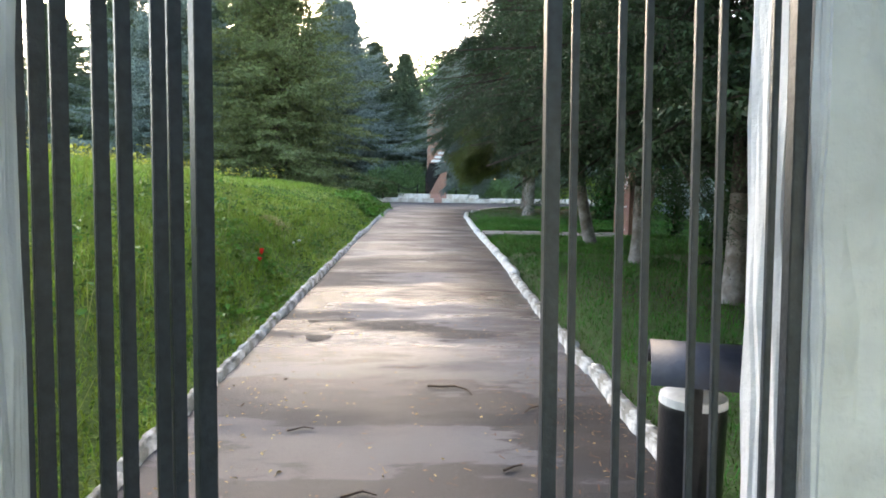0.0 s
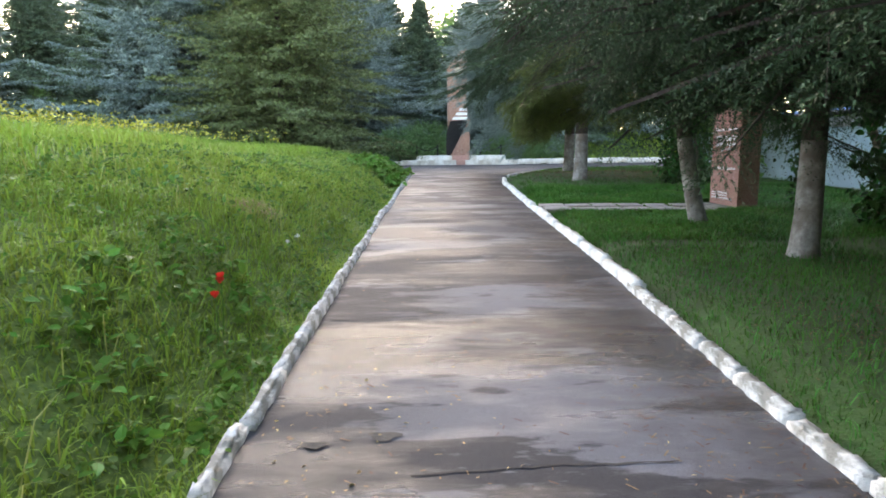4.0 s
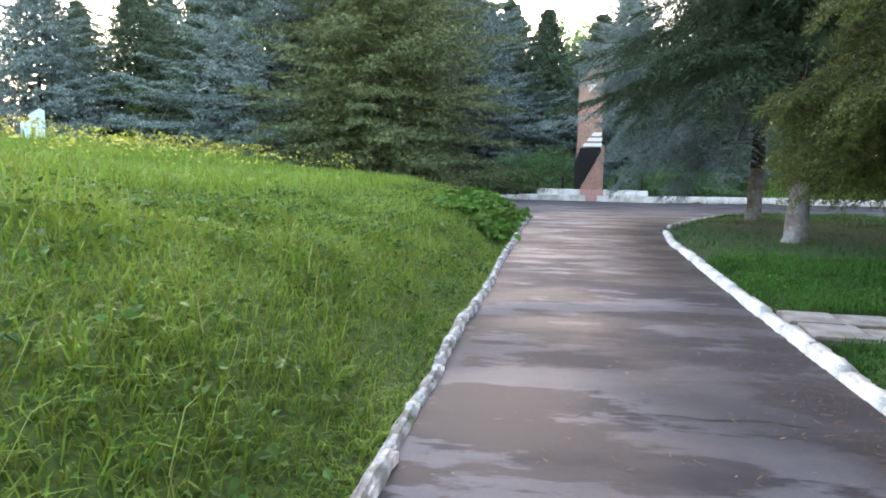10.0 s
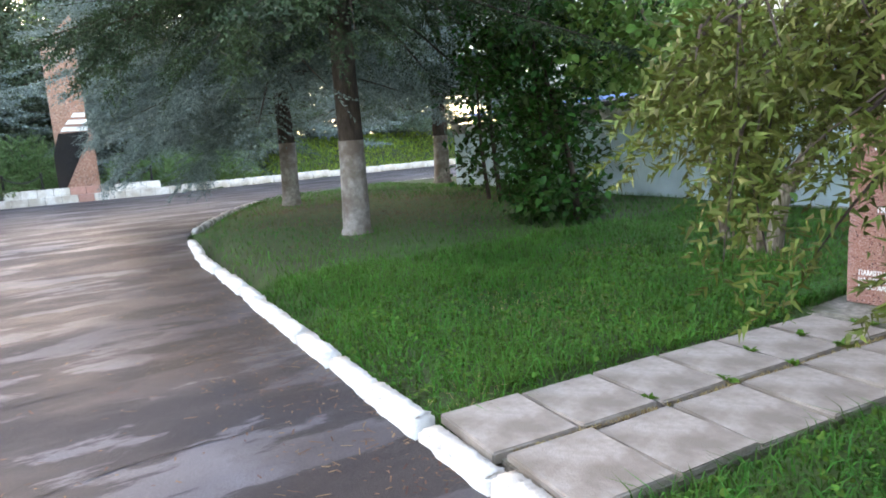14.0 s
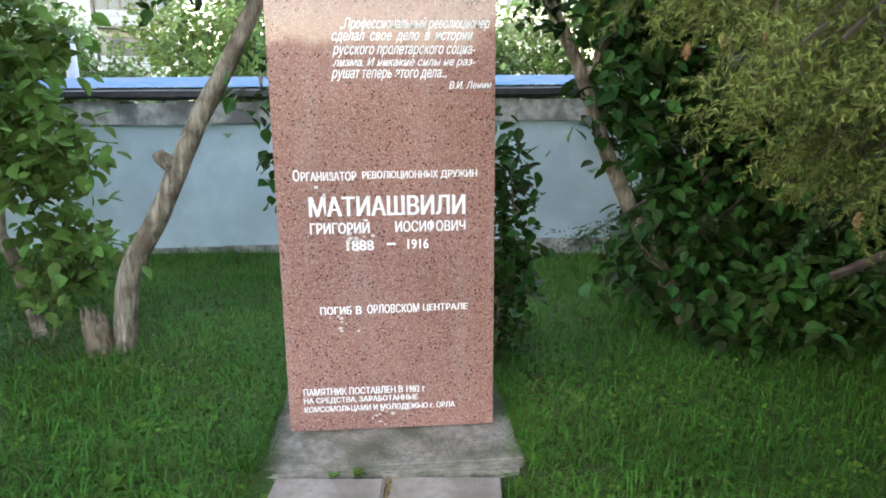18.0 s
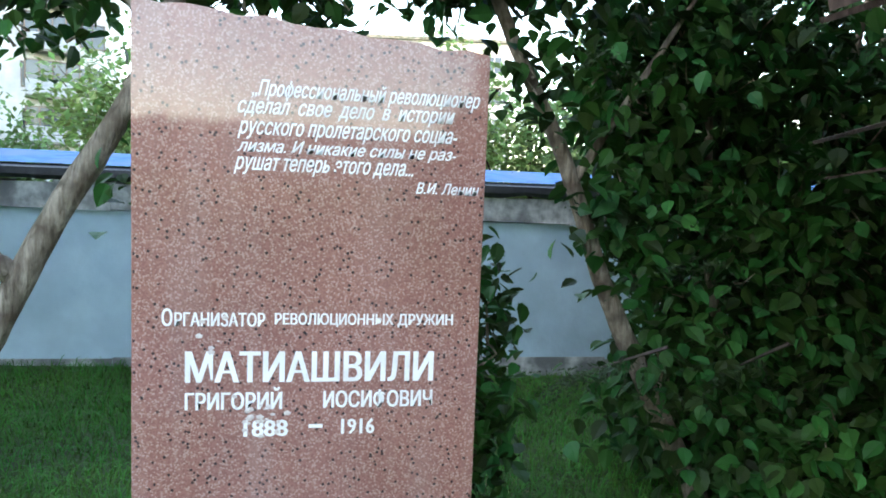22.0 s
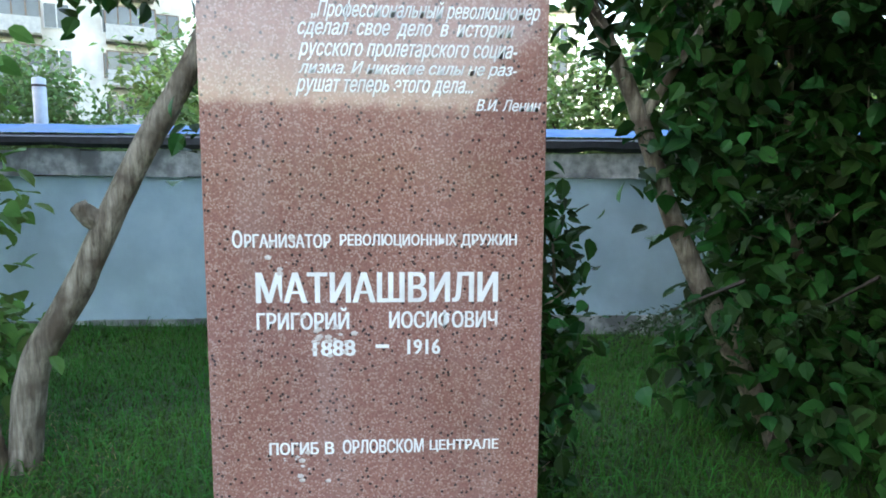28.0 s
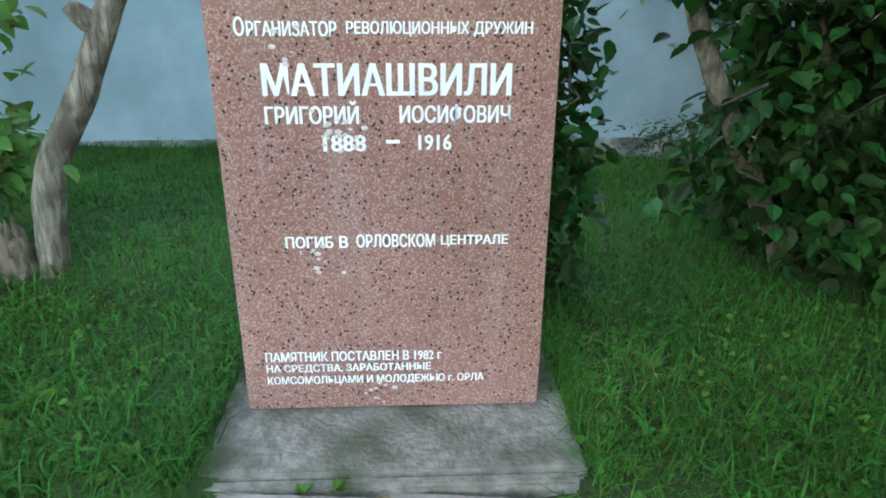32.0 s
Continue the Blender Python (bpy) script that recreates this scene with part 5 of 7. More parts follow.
# ---- low drooping boughs of the leaning spruce by the stele ----
def low_bough(points, n, seed, mat, parent, reach=0.55):
    """A drooping bough: a thin limb, flat side twigs and needle shoots on them."""
    rng = np.random.default_rng(seed)
    P = np.asarray(points, float)
    d = np.concatenate([[0], np.cumsum(np.linalg.norm(np.diff(P, axis=0), axis=1))])
    def at(s):
        return np.stack([np.interp(s * d[-1], d, P[:, a]) for a in range(3)], -1)
    T = unit(at(np.array([1.0])) - at(np.array([0.0])))[0]
    S = unit(np.cross(T, (0, 0, 1.0)))
    woods = [tube_arrays(P, np.linspace(0.016, 0.004, len(P)), 5)]
    Q, D = [], []
    per = 26
    for j in range(n // per):
        s = 0.10 + 0.90 * rng.random() ** 0.8
        a = at(np.array([s]))[0] + rng.standard_normal(3) * (0.05, 0.05, 0.10)
        sg = rng.choice((-1, 1))
        ln = reach * (1.0 - 0.45 * s) * (0.6 + 0.7 * rng.random())
        dirn = unit(T * 0.75 + S * sg * 0.7 + rng.standard_normal(3) * 0.22)
        q = np.linspace(0, 1, 5)
        line = a + dirn * ln * q[:, None]
        line[:, 2] -= ln * 0.38 * q ** 1.5
        woods.append(tube_arrays(line, np.linspace(0.0035, 0.0015, 5), 3))
        w = rng.random(per)
        Q.append(np.stack([np.interp(w, q, line[:, c]) for c in range(3)], -1))
        flat = unit(np.cross(dirn, (0, 0, 1.0)))
        dd = dirn * 0.8 + flat * rng.choice((-1, 1), (per, 1)) * 0.6 + rng.standard_normal((per, 3)) * 0.2
        dd[:, 2] -= 0.40
        D.append(dd)
    Q, D = np.vstack(Q), np.vstack(D)
    W = Q + np.array(parent.matrix_world.translation)
    open_way = (W[:, 2] > 3.0) | (edge_distance(W[:, 0], W[:, 1], WAY) > 1.75)
    Q, D = Q[open_way], D[open_way]
    v, f = shoots(Q, D, 0.16 + 0.14 * rng.random(len(Q)), 12, 0.048, 0.013, rng, 0.8)
    tagged(bulk("bough_needles", v, f, M[mat], parent), kind="stuff")
    if woods:
        tagged(bulk("bough_wood", *join_arrays(woods), M["bark"], parent), kind="stuff")


off = tree_c.matrix_world.translation


def spray_bough(tip, twigs, seed, mat, parent, reach, k, needle, width, lift=0.45):
    """A drooping spruce bough from the trunk to its tip, with flat herringbone sprays hanging from it."""
    rng = np.random.default_rng(seed)
    here = np.array(parent.matrix_world.translation)
    tip = np.asarray(tip, float)
    root = np.array((-1.6, -1.88, tip[2] + lift + 0.1))
    P = np.array([root, root * 0.5 + tip * 0.5 + (0, 0, lift * 0.55), root * 0.2 + tip * 0.8 + (0, 0, lift * 0.35), tip])
    q4 = np.linspace(0, 1, 4)

    def at(s):
        return np.array([np.interp(s, q4, P[:, a]) for a in range(3)])
    T = unit(P[3] - P[1])
    S = unit(np.cross(T, (0, 0, 1.0)))
    woods = [tube_arrays(P - here, np.linspace(0.014, 0.003, 4), 5)]
    Q, D, L = [], [], []
    for j in range(twigs):
        s = 0.34 + 0.66 * rng.random() ** 0.75
        a = at(s) + rng.standard_normal(3) * (0.03, 0.03, 0.03)
        ln = reach * (1.0 - 0.45 * s) * (0.6 + 0.6 * rng.random())
        d0 = unit(T * 0.75 + S * rng.choice((-1, 1)) * 0.55 + rng.standard_normal(3) * 0.2 - (0, 0, 0.35 + 0.3 * rng.random()))
        n = max(8, int(ln / 0.017))
        w = (np.arange(n) + 0.5) / n
        line = a + d0 * (ln * w)[:, None]
        line[:, 2] -= ln * 0.22 * w ** 2
        if edge_distance(line[:, 0], line[:, 1], WAY).min() < 0.27:
            continue
        woods.append(tube_arrays(line[::4] - here, np.linspace(0.003, 0.0012, len(line[::4])), 3))
        r = rng.normal(0, 0.55)
        flat = unit(np.cross(d0, (0, 0, 1.0)))
        flat = flat * math.cos(r) + np.cross(d0, flat) * math.sin(r)
        sg = np.where(np.arange(n) % 2 == 0, 1.0, -1.0)[:, None]
        Q.append(line)
        D.append(d0 * 0.75 + flat * sg * 0.62 + rng.standard_normal((n, 3)) * 0.12 - (0, 0, 0.12))
        L.append((0.085 * (1 - 0.55 * w) + 0.02) * (0.7 + 0.6 * rng.random(n)))
    if not Q:
        return
    v, f = shoots(np.vstack(Q) - here, np.vstack(D), np.concatenate(L), k, needle, width, rng, 0.85)
    tagged(bulk("bough_needles", v, f, M[mat], parent), kind="stuff")
    tagged(bulk("bough_wood", *join_arrays(woods), M["bark"], parent), kind="stuff")


FAR_TIPS = ((-4.39, -1.87, 1.45), (-4.1, -1.29, 1.22), (-4.0, -1.24, 1.12), (-4.04, -1.47, 1.1), (-3.94, -1.57, 1.05), (-3.84, -1.67, 1.02), (-3.98, -1.97, 1.07), (-3.76, -1.92, 1.06), (-4.23, -1.7, 1.55), (-4.23, -1.81, 1.37),
            (-4.17, -1.86, 1.27), (-4.07, -1.98, 1.23), (-3.92, -1.46, 1.71), (-4.09, -2.11, 1.41), (-4.12, -2.24, 1.43), (-4.09, -2.3, 1.48), (-4.13, -1.91, 1.48), (-4.06, -2.02, 1.58), (-4.0, -1.7, 1.9), (-4.1, -2.0, 2.0), (-3.9, -1.5, 2.2),
            (-3.1, -3.0, 1.3), (-3.0, -3.5, 1.2), (-3.1, -2.7, 1.6), (-2.9, -3.3, 1.9), (-3.0, -3.8, 1.5), (-3.1, -3.2, 2.4))
NEAR_TIPS = ((-2.35, -0.50, 1.72), (-2.3, -0.54, 1.60), (-2.45, -0.58, 1.64), (-2.4, -0.55, 1.86), (-1.84, -0.53, 1.87), (-1.9, -0.59, 1.82), (-1.93, -0.66, 1.82), (-2.02, -0.78, 1.73), (-2.08, -0.75, 1.6), (-2.18, -0.8, 1.5), (-2.25, -0.8, 1.47), (-2.3, -0.83, 1.56), (-1.81, -0.66, 2.1), (-1.85, -0.77, 2.12),
             (-1.89, -0.69, 1.94), (-2.06, -0.85, 1.68), (-2.19, -0.86, 1.61), (-2.21, -0.91, 1.71), (-1.96, -0.85, 1.97), (-2.01, -0.93, 1.96), (-1.99, -0.82, 1.84))
# the last six far tips are added to cut the light on the lilac
for k, tip in enumerate(FAR_TIPS):
    spray_bough((tip[0], tip[1], tip[2] + 0.24), 48, 51 + k, "needle_olive", tree_c, 0.36, 13, 0.021, 0.0068)
for k, tip in enumerate(NEAR_TIPS):
    spray_bough((tip[0], tip[1] - 0.05, tip[2] + 0.16), 26, 91 + k, "needle_olive", tree_c, 0.22, 24, 0.0150, 0.0034, 0.22)
for k, (x, y, z) in enumerate(((-1.94, -0.65, 1.84), (-1.9, -0.78, 2.06), (-2.0, -0.78, 1.86), (-2.05, -0.83, 1.86), (-2.04, -0.88, 1.96), (-1.97, -0.71, 1.86), (-2.27, -0.82, 1.54))):
    h = np.linspace(0, 1, 9)
    cone = tube_arrays(np.stack([x - off[0] + 0.004 * h, y - off[1] + 0 * h, z - off[2] - 0.034 * h], 1), 0.0075 * np.sin(0.25 + 2.7 * h) * (1 + 0.18 * (np.arange(9) % 2)), 8, 0.12, np.random.default_rng(k))
    bulk("cone", *cone, M["needle_old"], tree_c, "small orange-brown cone")


def boughs(tree, trunk_xy, tips, mat, seed, n=800, reach=1.1):
    o = tree.matrix_world.translation
    for k, (x, y, z) in enumerate(tips):
        a = (trunk_xy[0], trunk_xy[1], z + 1.1)
        m = (0.55 * x + 0.45 * a[0], 0.55 * y + 0.45 * a[1], z + 1.05)
        m2 = (0.85 * x + 0.15 * a[0], 0.85 * y + 0.15 * a[1], z + 0.45)
        low_bough([tuple(p - q for p, q in zip(w, o)) for w in (a, m, m2, (x, y, z))], n, seed + k, mat, tree, reach)


boughs(tree_a, (-0.18, 11.9), ((-3.6, 11.2, 2.4), (-3.2, 10.6, 1.4), (-3.9, 11.8, 3.6), (-2.6, 10.0, 2.2), (-3.4, 12.6, 1.2), (-2.2, 11.0, 1.1), (-3.8, 10.8, 4.6), (-1.6, 9.6, 2.6), (-3.0, 11.0, 2.9), (-3.6, 12.2, 2.0)), "needle_blue", 300, 1300, 0.95)
boughs(tree_b, (-1.02, 6.75), ((-4.0, 5.9, 2.6), (-3.2, 5.0, 2.4), (-3.9, 7.4, 2.8), (-2.0, 4.2, 2.5), (-4.2, 6.4, 3.4), (-3.4, 5.6, 3.6)), "needle", 330, 900)
boughs(tree_e, (-1.32, -8.2), ((-3.9, -9.6, 1.9), (-3.5, -8.6, 1.8), (-3.9, -8.2, 2.2), (-3.2, -10.2, 2.0), (-3.7, -9.2, 2.7)), "needle", 340, 800, 1.0)
boughs(tree_d, (-1.23, -4.72), ((-3.9, -5.6, 1.7), (-3.6, -4.6, 1.7), (-4.5, -4.2, 2.3), (-3.4, -6.2, 2.2), (-4.7, -5.0, 2.5), (-4.8, -5.9, 2.15), (-4.5, -6.5, 2.3), (-4.6, -5.4, 2.9), (-4.3, -4.8, 1.95)), "needle", 350, 1100, 1.0)
boughs(tree_d, (-1.23, -4.72), ((-4.85, -5.62, 2.05),), "needle_old", 365, 330, 0.55)
# boughs added outside the view to block west light on the lawn
boughs(tree_c, (-1.7, -1.9), ((-2.6, -3.4, 2.2), (-1.8, -3.7, 2.1), (-1.0, -3.6, 2.0), (-2.9, -2.7, 2.3), (-0.3, -3.4, 2.1)), "needle", 370, 1000, 1.0)


# ---- broad-leaved shrubs and trees ----
def limb(points, r0, r1, rng, sides=10, wob=0.05):
    P = np.asarray(points, float)
    t = np.linspace(0, len(P) - 1, (len(P) - 1) * 4 + 1)
    Q = np.stack([np.interp(t, np.arange(len(P)), P[:, k]) for k in range(3)], -1)
    K = np.array([0.25, 0.5, 0.25])
    for _ in range(2):
        Q[1:-1] = Q[:-2] * K[0] + Q[1:-1] * K[1] + Q[2:] * K[2]
    return tube_arrays(Q, np.linspace(r0, r1, len(Q)), sides, wob, rng)


def leaf_cloud(blobs, size, seed, droop=0.5, narrow=1.0, plain=False):
    """Leaves gathered on twig ends inside ellipsoids (x, y, z, rx, ry, rz, count)."""
    rng = np.random.default_rng(seed)
    P, woods = [], []
    for x, y, z, rx, ry, rz, n in blobs:
        m = max(n // 9, 1)
        c = rng.standard_normal((m, 3))
        c = unit(c) * (0.35 + 0.65 * rng.random((m, 1)) ** 0.5) * (rx, ry, rz) + (x, y, z)
        q = np.repeat(c, 9, 0) + rng.standard_normal((m * 9, 3)) * size * 0.95
        P.append(q)
        for k in range(0, m, 6 if plain else 4):
            a = np.array((x, y, z)) * 0.35 + c[k] * 0.65 - (0, 0, 0.12)
            woods.append(tube_arrays([a, (a + c[k]) / 2 + rng.standard_normal(3) * 0.03, c[k]], [0.009, 0.006, 0.003], 4))
    P = np.vstack(P)
    return leaves(P, size, rng, droop, narrow=narrow, plain=plain), join_arrays(woods)


def shrub(name, label, limbs, blobs, size, seed, leaf, bark, category="shrub", droop=0.5, narrow=1.0, group="", plain=False):
    top = empty(name)
    tagged(top, label, category, group=group)
    rng = np.random.default_rng(seed)
    for k, (pts, r0, r1) in enumerate(limbs):
        bulk("trunk" if k == 0 else "stem", *limb(pts, r0, r1, rng), M[bark], top, smooth=True)
    (v, f), wood = leaf_cloud(blobs, size, seed, droop, narrow, plain)
    tagged(bulk("crown", v, f, M[leaf], top), kind="stuff")
    tagged(bulk("twig_wood", *wood, M[bark], top), kind="stuff")
    return top


bent = shrub("lilac_tree", "bent bare-trunked lilac tree with a broken stub beside the stele",
      [([(1.35, 1.95, -0.12), (1.35, 1.90, 0.30), (1.35, 1.84, 0.62), (1.35, 1.64, 0.90), (1.35, 1.44, 1.31), (1.35, 1.24, 1.70), (1.35, 1.00, 2.08), (1.38, 0.83, 2.42), (1.4, 0.68, 2.87), (1.4, 0.55, 3.5)], 0.088, 0.045),
       ([(1.4, 0.95, 2.25), (1.5, 0.55, 2.9), (1.6, 0.0, 3.4), (1.7, -0.5, 3.9)], 0.05, 0.02),
       ([(1.36, 1.45, 1.30), (1.30, 1.52, 1.38), (1.28, 1.54, 1.42)], 0.062, 0.045),
       ([(1.38, 0.80, 2.5), (1.3, 1.2, 3.0), (1.2, 1.9, 3.4), (1.1, 2.5, 3.5)], 0.03, 0.012)],
      [(1.3, 1.5, 3.0, 0.5, 0.55, 0.35, 260), (1.4, 0.2, 3.2, 0.6, 0.8, 0.55, 900), (1.5, 2.2, 3.5, 0.7, 0.8, 0.4, 200), (1.6, 0.9, 3.9, 0.8, 1.4, 0.6, 1200),
       (1.35, 0.95, 1.9, 0.14, 0.22, 0.22, 50), (1.5, 0.78, 1.2, 0.2, 0.12, 0.45, 60), (1.6, -0.7, 3.3, 0.6, 0.5, 0.45, 380), (1.35, 1.35, 2.62, 0.25, 0.30, 0.28, 170), (1.5, 0.35, 2.82, 0.3, 0.45, 0.20, 260), (1.5, -0.45, 2.95, 0.3, 0.35, 0.16, 160)], 0.105, 61, "leaf", "bark_pale", "tree", 0.8)
bulk("broken_stub", *limb([(1.28, 2.06, -0.1), (1.27, 2.07, 0.10), (1.26, 2.085, 0.24)], 0.10, 0.085, np.random.default_rng(2), 12, 0.05), M["cut_wood"], bent, "splintered grey stub", smooth=True)
for k in range(9):
    a = 0.7 * k
    r = 0.028 + 0.045 * (k % 3) / 2
    x, y = 1.26 + r * math.cos(a), 2.085 + r * math.sin(a)
    bulk("splinter", *tube_arrays([(x, y, 0.16), (x + 0.008, y + 0.01, 0.27), (x + 0.012, y + 0.022, 0.30 + 0.025 * (k * 5 % 4))], [0.026, 0.020, 0.004], 6, 0.1, np.random.default_rng(k)), M["cut_wood"], bent)
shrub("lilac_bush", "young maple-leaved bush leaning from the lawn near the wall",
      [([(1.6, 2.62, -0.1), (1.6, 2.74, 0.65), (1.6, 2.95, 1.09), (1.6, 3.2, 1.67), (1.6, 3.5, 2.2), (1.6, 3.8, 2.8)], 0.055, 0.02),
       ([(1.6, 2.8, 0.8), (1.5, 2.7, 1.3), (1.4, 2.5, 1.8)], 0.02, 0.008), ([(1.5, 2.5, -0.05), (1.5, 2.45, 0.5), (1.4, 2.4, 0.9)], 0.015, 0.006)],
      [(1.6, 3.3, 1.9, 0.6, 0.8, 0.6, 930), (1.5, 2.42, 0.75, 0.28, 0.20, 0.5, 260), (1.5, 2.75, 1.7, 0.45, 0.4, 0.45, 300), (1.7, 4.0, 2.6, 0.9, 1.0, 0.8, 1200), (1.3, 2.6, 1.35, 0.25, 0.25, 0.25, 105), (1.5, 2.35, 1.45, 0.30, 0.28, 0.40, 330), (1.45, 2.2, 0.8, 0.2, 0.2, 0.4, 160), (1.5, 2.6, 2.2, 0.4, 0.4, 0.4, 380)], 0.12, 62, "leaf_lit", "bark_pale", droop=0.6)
shrub("lilac_bush", "dense dark lilac bush with several bare stems behind the stele",
      [([(1.6, -2.42, -0.12), (1.6, -2.2, 0.28), (1.6, -1.83, 0.97), (1.6, -1.66, 1.31), (1.6, -1.52, 1.70), (1.6, -1.35, 2.12), (1.6, -1.02, 2.72), (1.6, -0.7, 3.5)], 0.075, 0.035),
       ([(1.7, -2.72, -0.1), (1.7, -2.65, 0.36), (1.7, -2.52, 1.0), (1.7, -2.40, 1.45), (1.7, -2.35, 2.4), (1.8, -2.3, 3.4)], 0.045, 0.02),
       ([(2.0, -3.3, -0.1), (2.0, -3.3, 1.0), (1.9, -3.4, 2.2), (1.9, -3.6, 3.4)], 0.05, 0.02),
       ([(1.6, -1.45, 1.9), (1.5, -1.8, 2.5), (1.4, -2.2, 3.2)], 0.03, 0.012)],
      [(1.85, -2.45, 0.55, 0.5, 0.62, 0.5, 1300), (1.9, -2.5, 1.5, 0.5, 0.62, 0.6, 1500), (1.45, -2.05, 0.75, 0.25, 0.33, 0.35, 170), (1.5, -1.78, 1.7, 0.25, 0.24, 0.30, 260), (1.9, -3.1, 0.8, 0.7, 0.9, 0.8, 2025), (1.9, -3.2, 2.0, 0.8, 1.0, 0.8, 1800), (1.9, -2.35, 2.7, 0.7, 0.85, 0.7, 1800),
       (1.9, -3.2, 3.3, 1.0, 1.2, 0.8, 1300), (1.7, -1.1, 3.4, 0.7, 0.7, 0.5, 945), (1.35, -1.25, 2.55, 0.22, 0.3, 0.25, 121), (2.1, -4.6, 1.2, 0.8, 1.0, 1.2, 2025), (2.1, -4.6, 3.0, 1.0, 1.0, 1.0, 900), (1.25, -2.7, 0.22, 0.40, 0.45, 0.22, 420), (1.3, -3.2, 0.35, 0.5, 0.6, 0.35, 700), (1.5, -3.9, 0.6, 0.6, 0.8, 0.6, 1100), (1.8, -2.0, 2.4, 0.35, 0.45, 0.5, 600), (1.5, -3.6, 1.6, 0.5, 0.8, 0.8, 800)], 0.125, 63, "leaf", "bark_pale", droop=0.75)
shrub("lilac_sapling", "slender lilac sapling shoots at the back edge of the stele",
      [([(1.0, -0.72, -0.1), (1.02, -0.74, 0.6), (1.0, -0.78, 1.35)], 0.012, 0.005), ([(1.1, -0.62, -0.1), (1.1, -0.66, 0.5), (1.08, -0.66, 1.1)], 0.010, 0.005)],
      [(1.05, -0.78, 0.35, 0.14, 0.12, 0.40, 300), (1.02, -0.80, 0.95, 0.13, 0.11, 0.42, 280), (1.02, -0.78, 1.35, 0.10, 0.10, 0.25, 90)], 0.095, 64, "leaf", "bark_pale", droop=0.5)
shrub("lilac_bush", "dark rounded bush at the lawn's far edge by the wall",
      [([(1.5, 5.6, -0.1), (1.5, 5.5, 1.0), (1.3, 5.4, 2.2), (1.2, 5.4, 3.2)], 0.05, 0.02), ([(1.7, 5.1, -0.1), (1.7, 5.15, 0.8), (1.6, 5.35, 1.6), (1.5, 5.5, 2.4)], 0.05, 0.02)],
      [(1.5, 5.4, 0.45, 0.75, 0.65, 0.5, 1300), (1.5, 5.5, 1.3, 0.55, 0.5, 0.7, 1100), (1.6, 5.6, 2.4, 1.2, 1.2, 0.7, 2000), (1.9, 5.4, 3.3, 1.7, 1.8, 0.8, 2600)], 0.11, 65, "leaf", "bark", droop=0.6)

wall_bush = shrub("wall_bush", "tall dark leafy bush before the boundary wall",
      [([(0, 0, -0.1), (0.1, 0.1, 1.2), (0.1, 0.3, 2.6)], 0.05, 0.02), ([(0.2, 0.4, -0.1), (0.3, 0.5, 1.0), (0.3, 0.9, 2.2)], 0.04, 0.015)],
      [(0, 0, 0.8, 0.9, 1.1, 0.8, 600), (0, 0.1, 2.0, 1.0, 1.2, 0.9, 700), (0, 0.2, 3.3, 1.1, 1.2, 0.9, 650), (0.1, 0, 4.4, 0.9, 1.0, 0.8, 420)], 0.15, 66, "leaf", "bark", droop=0.6, plain=True, group="bushes along the wall")
for k, (x, y, s) in enumerate(((3.2, -7.4, 1.0), (3.1, -9.2, 1.1), (3.2, -11.3, 1.15), (1.0, -12.0, 1.0), (3.0, -12.9, 1.2), (-0.6, -12.6, 0.8), (3.2, -5.4, 1.1), (3.0, 6.8, 0.95), (3.1, 8.8, 1.1))):
    m = pose(x, y, float(ground_z(x, y)), 0, 0, 63 * k)
    c = wall_bush if k == 0 else copy_thing(wall_bush, m)
    c.matrix_world = m
    c.scale = (s, s, s)

# light green trees beyond the wall
back_trees = ((8.8, 9.8, 3.1, 0), (8.6, 5.4, 3.0, 1), (8.9, 2.2, 3.3, 2), (8.7, -0.6, 3.4, 0), (8.6, -3.4, 3.5, 1), (8.8, -8.6, 3.8, 2), (8.7, -11.8, 4.0, 1), (9.5, 7.5, 3.3, 0), (12.0, 3.2, 4.8, 1), (10.5, -1.2, 4.4, 2), (9.8, -6.0, 5.0, 0), (14.0, 12.5, 5.2, 1), (13.5, -10.5, 5.5, 2), (17.0, 0.8, 5.6, 0), (10.5, 12.0, 4.6, 2), (16.0, 18.0, 6.0, 1), (11.5, -15.0, 6.0, 0))
protos = []
for k in range(3):
    rng = np.random.default_rng(70 + k)
    blobs = [(float(rng.normal(0, 0.9)), float(rng.normal(0, 0.9)), 1.2 + 3.0 * float(rng.random()), 1.0, 1.0, 0.8, 480) for _ in range(15)]
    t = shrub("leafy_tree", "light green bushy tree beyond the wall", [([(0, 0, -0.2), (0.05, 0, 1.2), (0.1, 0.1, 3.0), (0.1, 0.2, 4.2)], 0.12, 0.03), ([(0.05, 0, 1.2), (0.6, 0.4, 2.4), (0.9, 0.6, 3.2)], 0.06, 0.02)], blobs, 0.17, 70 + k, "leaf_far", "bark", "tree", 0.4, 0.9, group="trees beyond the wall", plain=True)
    protos.append(t)
used = set()
for x, y, h, k in back_trees:
    m = pose(x, y, float(ground_z(x, y)), 0, 0, 47 * x)
    if k not in used:
        used.add(k)
        protos[k].matrix_world = m
        protos[k].scale = (h / 4.4,) * 3
    else:
        c = copy_thing(protos[k], m)
        c.scale = (h / 4.4,) * 3

c = copy_thing(protos[1], pose(-27.0, 27.0, float(ground_z(-27.0, 27.0)) - 0.2, 0, 0, 20))
c.scale = (0.32, 0.32, 0.78)
c["label"], c["group"] = "slim light green young tree on the bank crest", ""
c = copy_thing(protos[2], pose(-26.4, 26.0, float(ground_z(-26.4, 26.0)) - 0.3, 0, 0, 80))
c.scale = (0.62, 0.62, 0.36)
c["label"], c["group"] = "low light green bush on the bank crest", ""

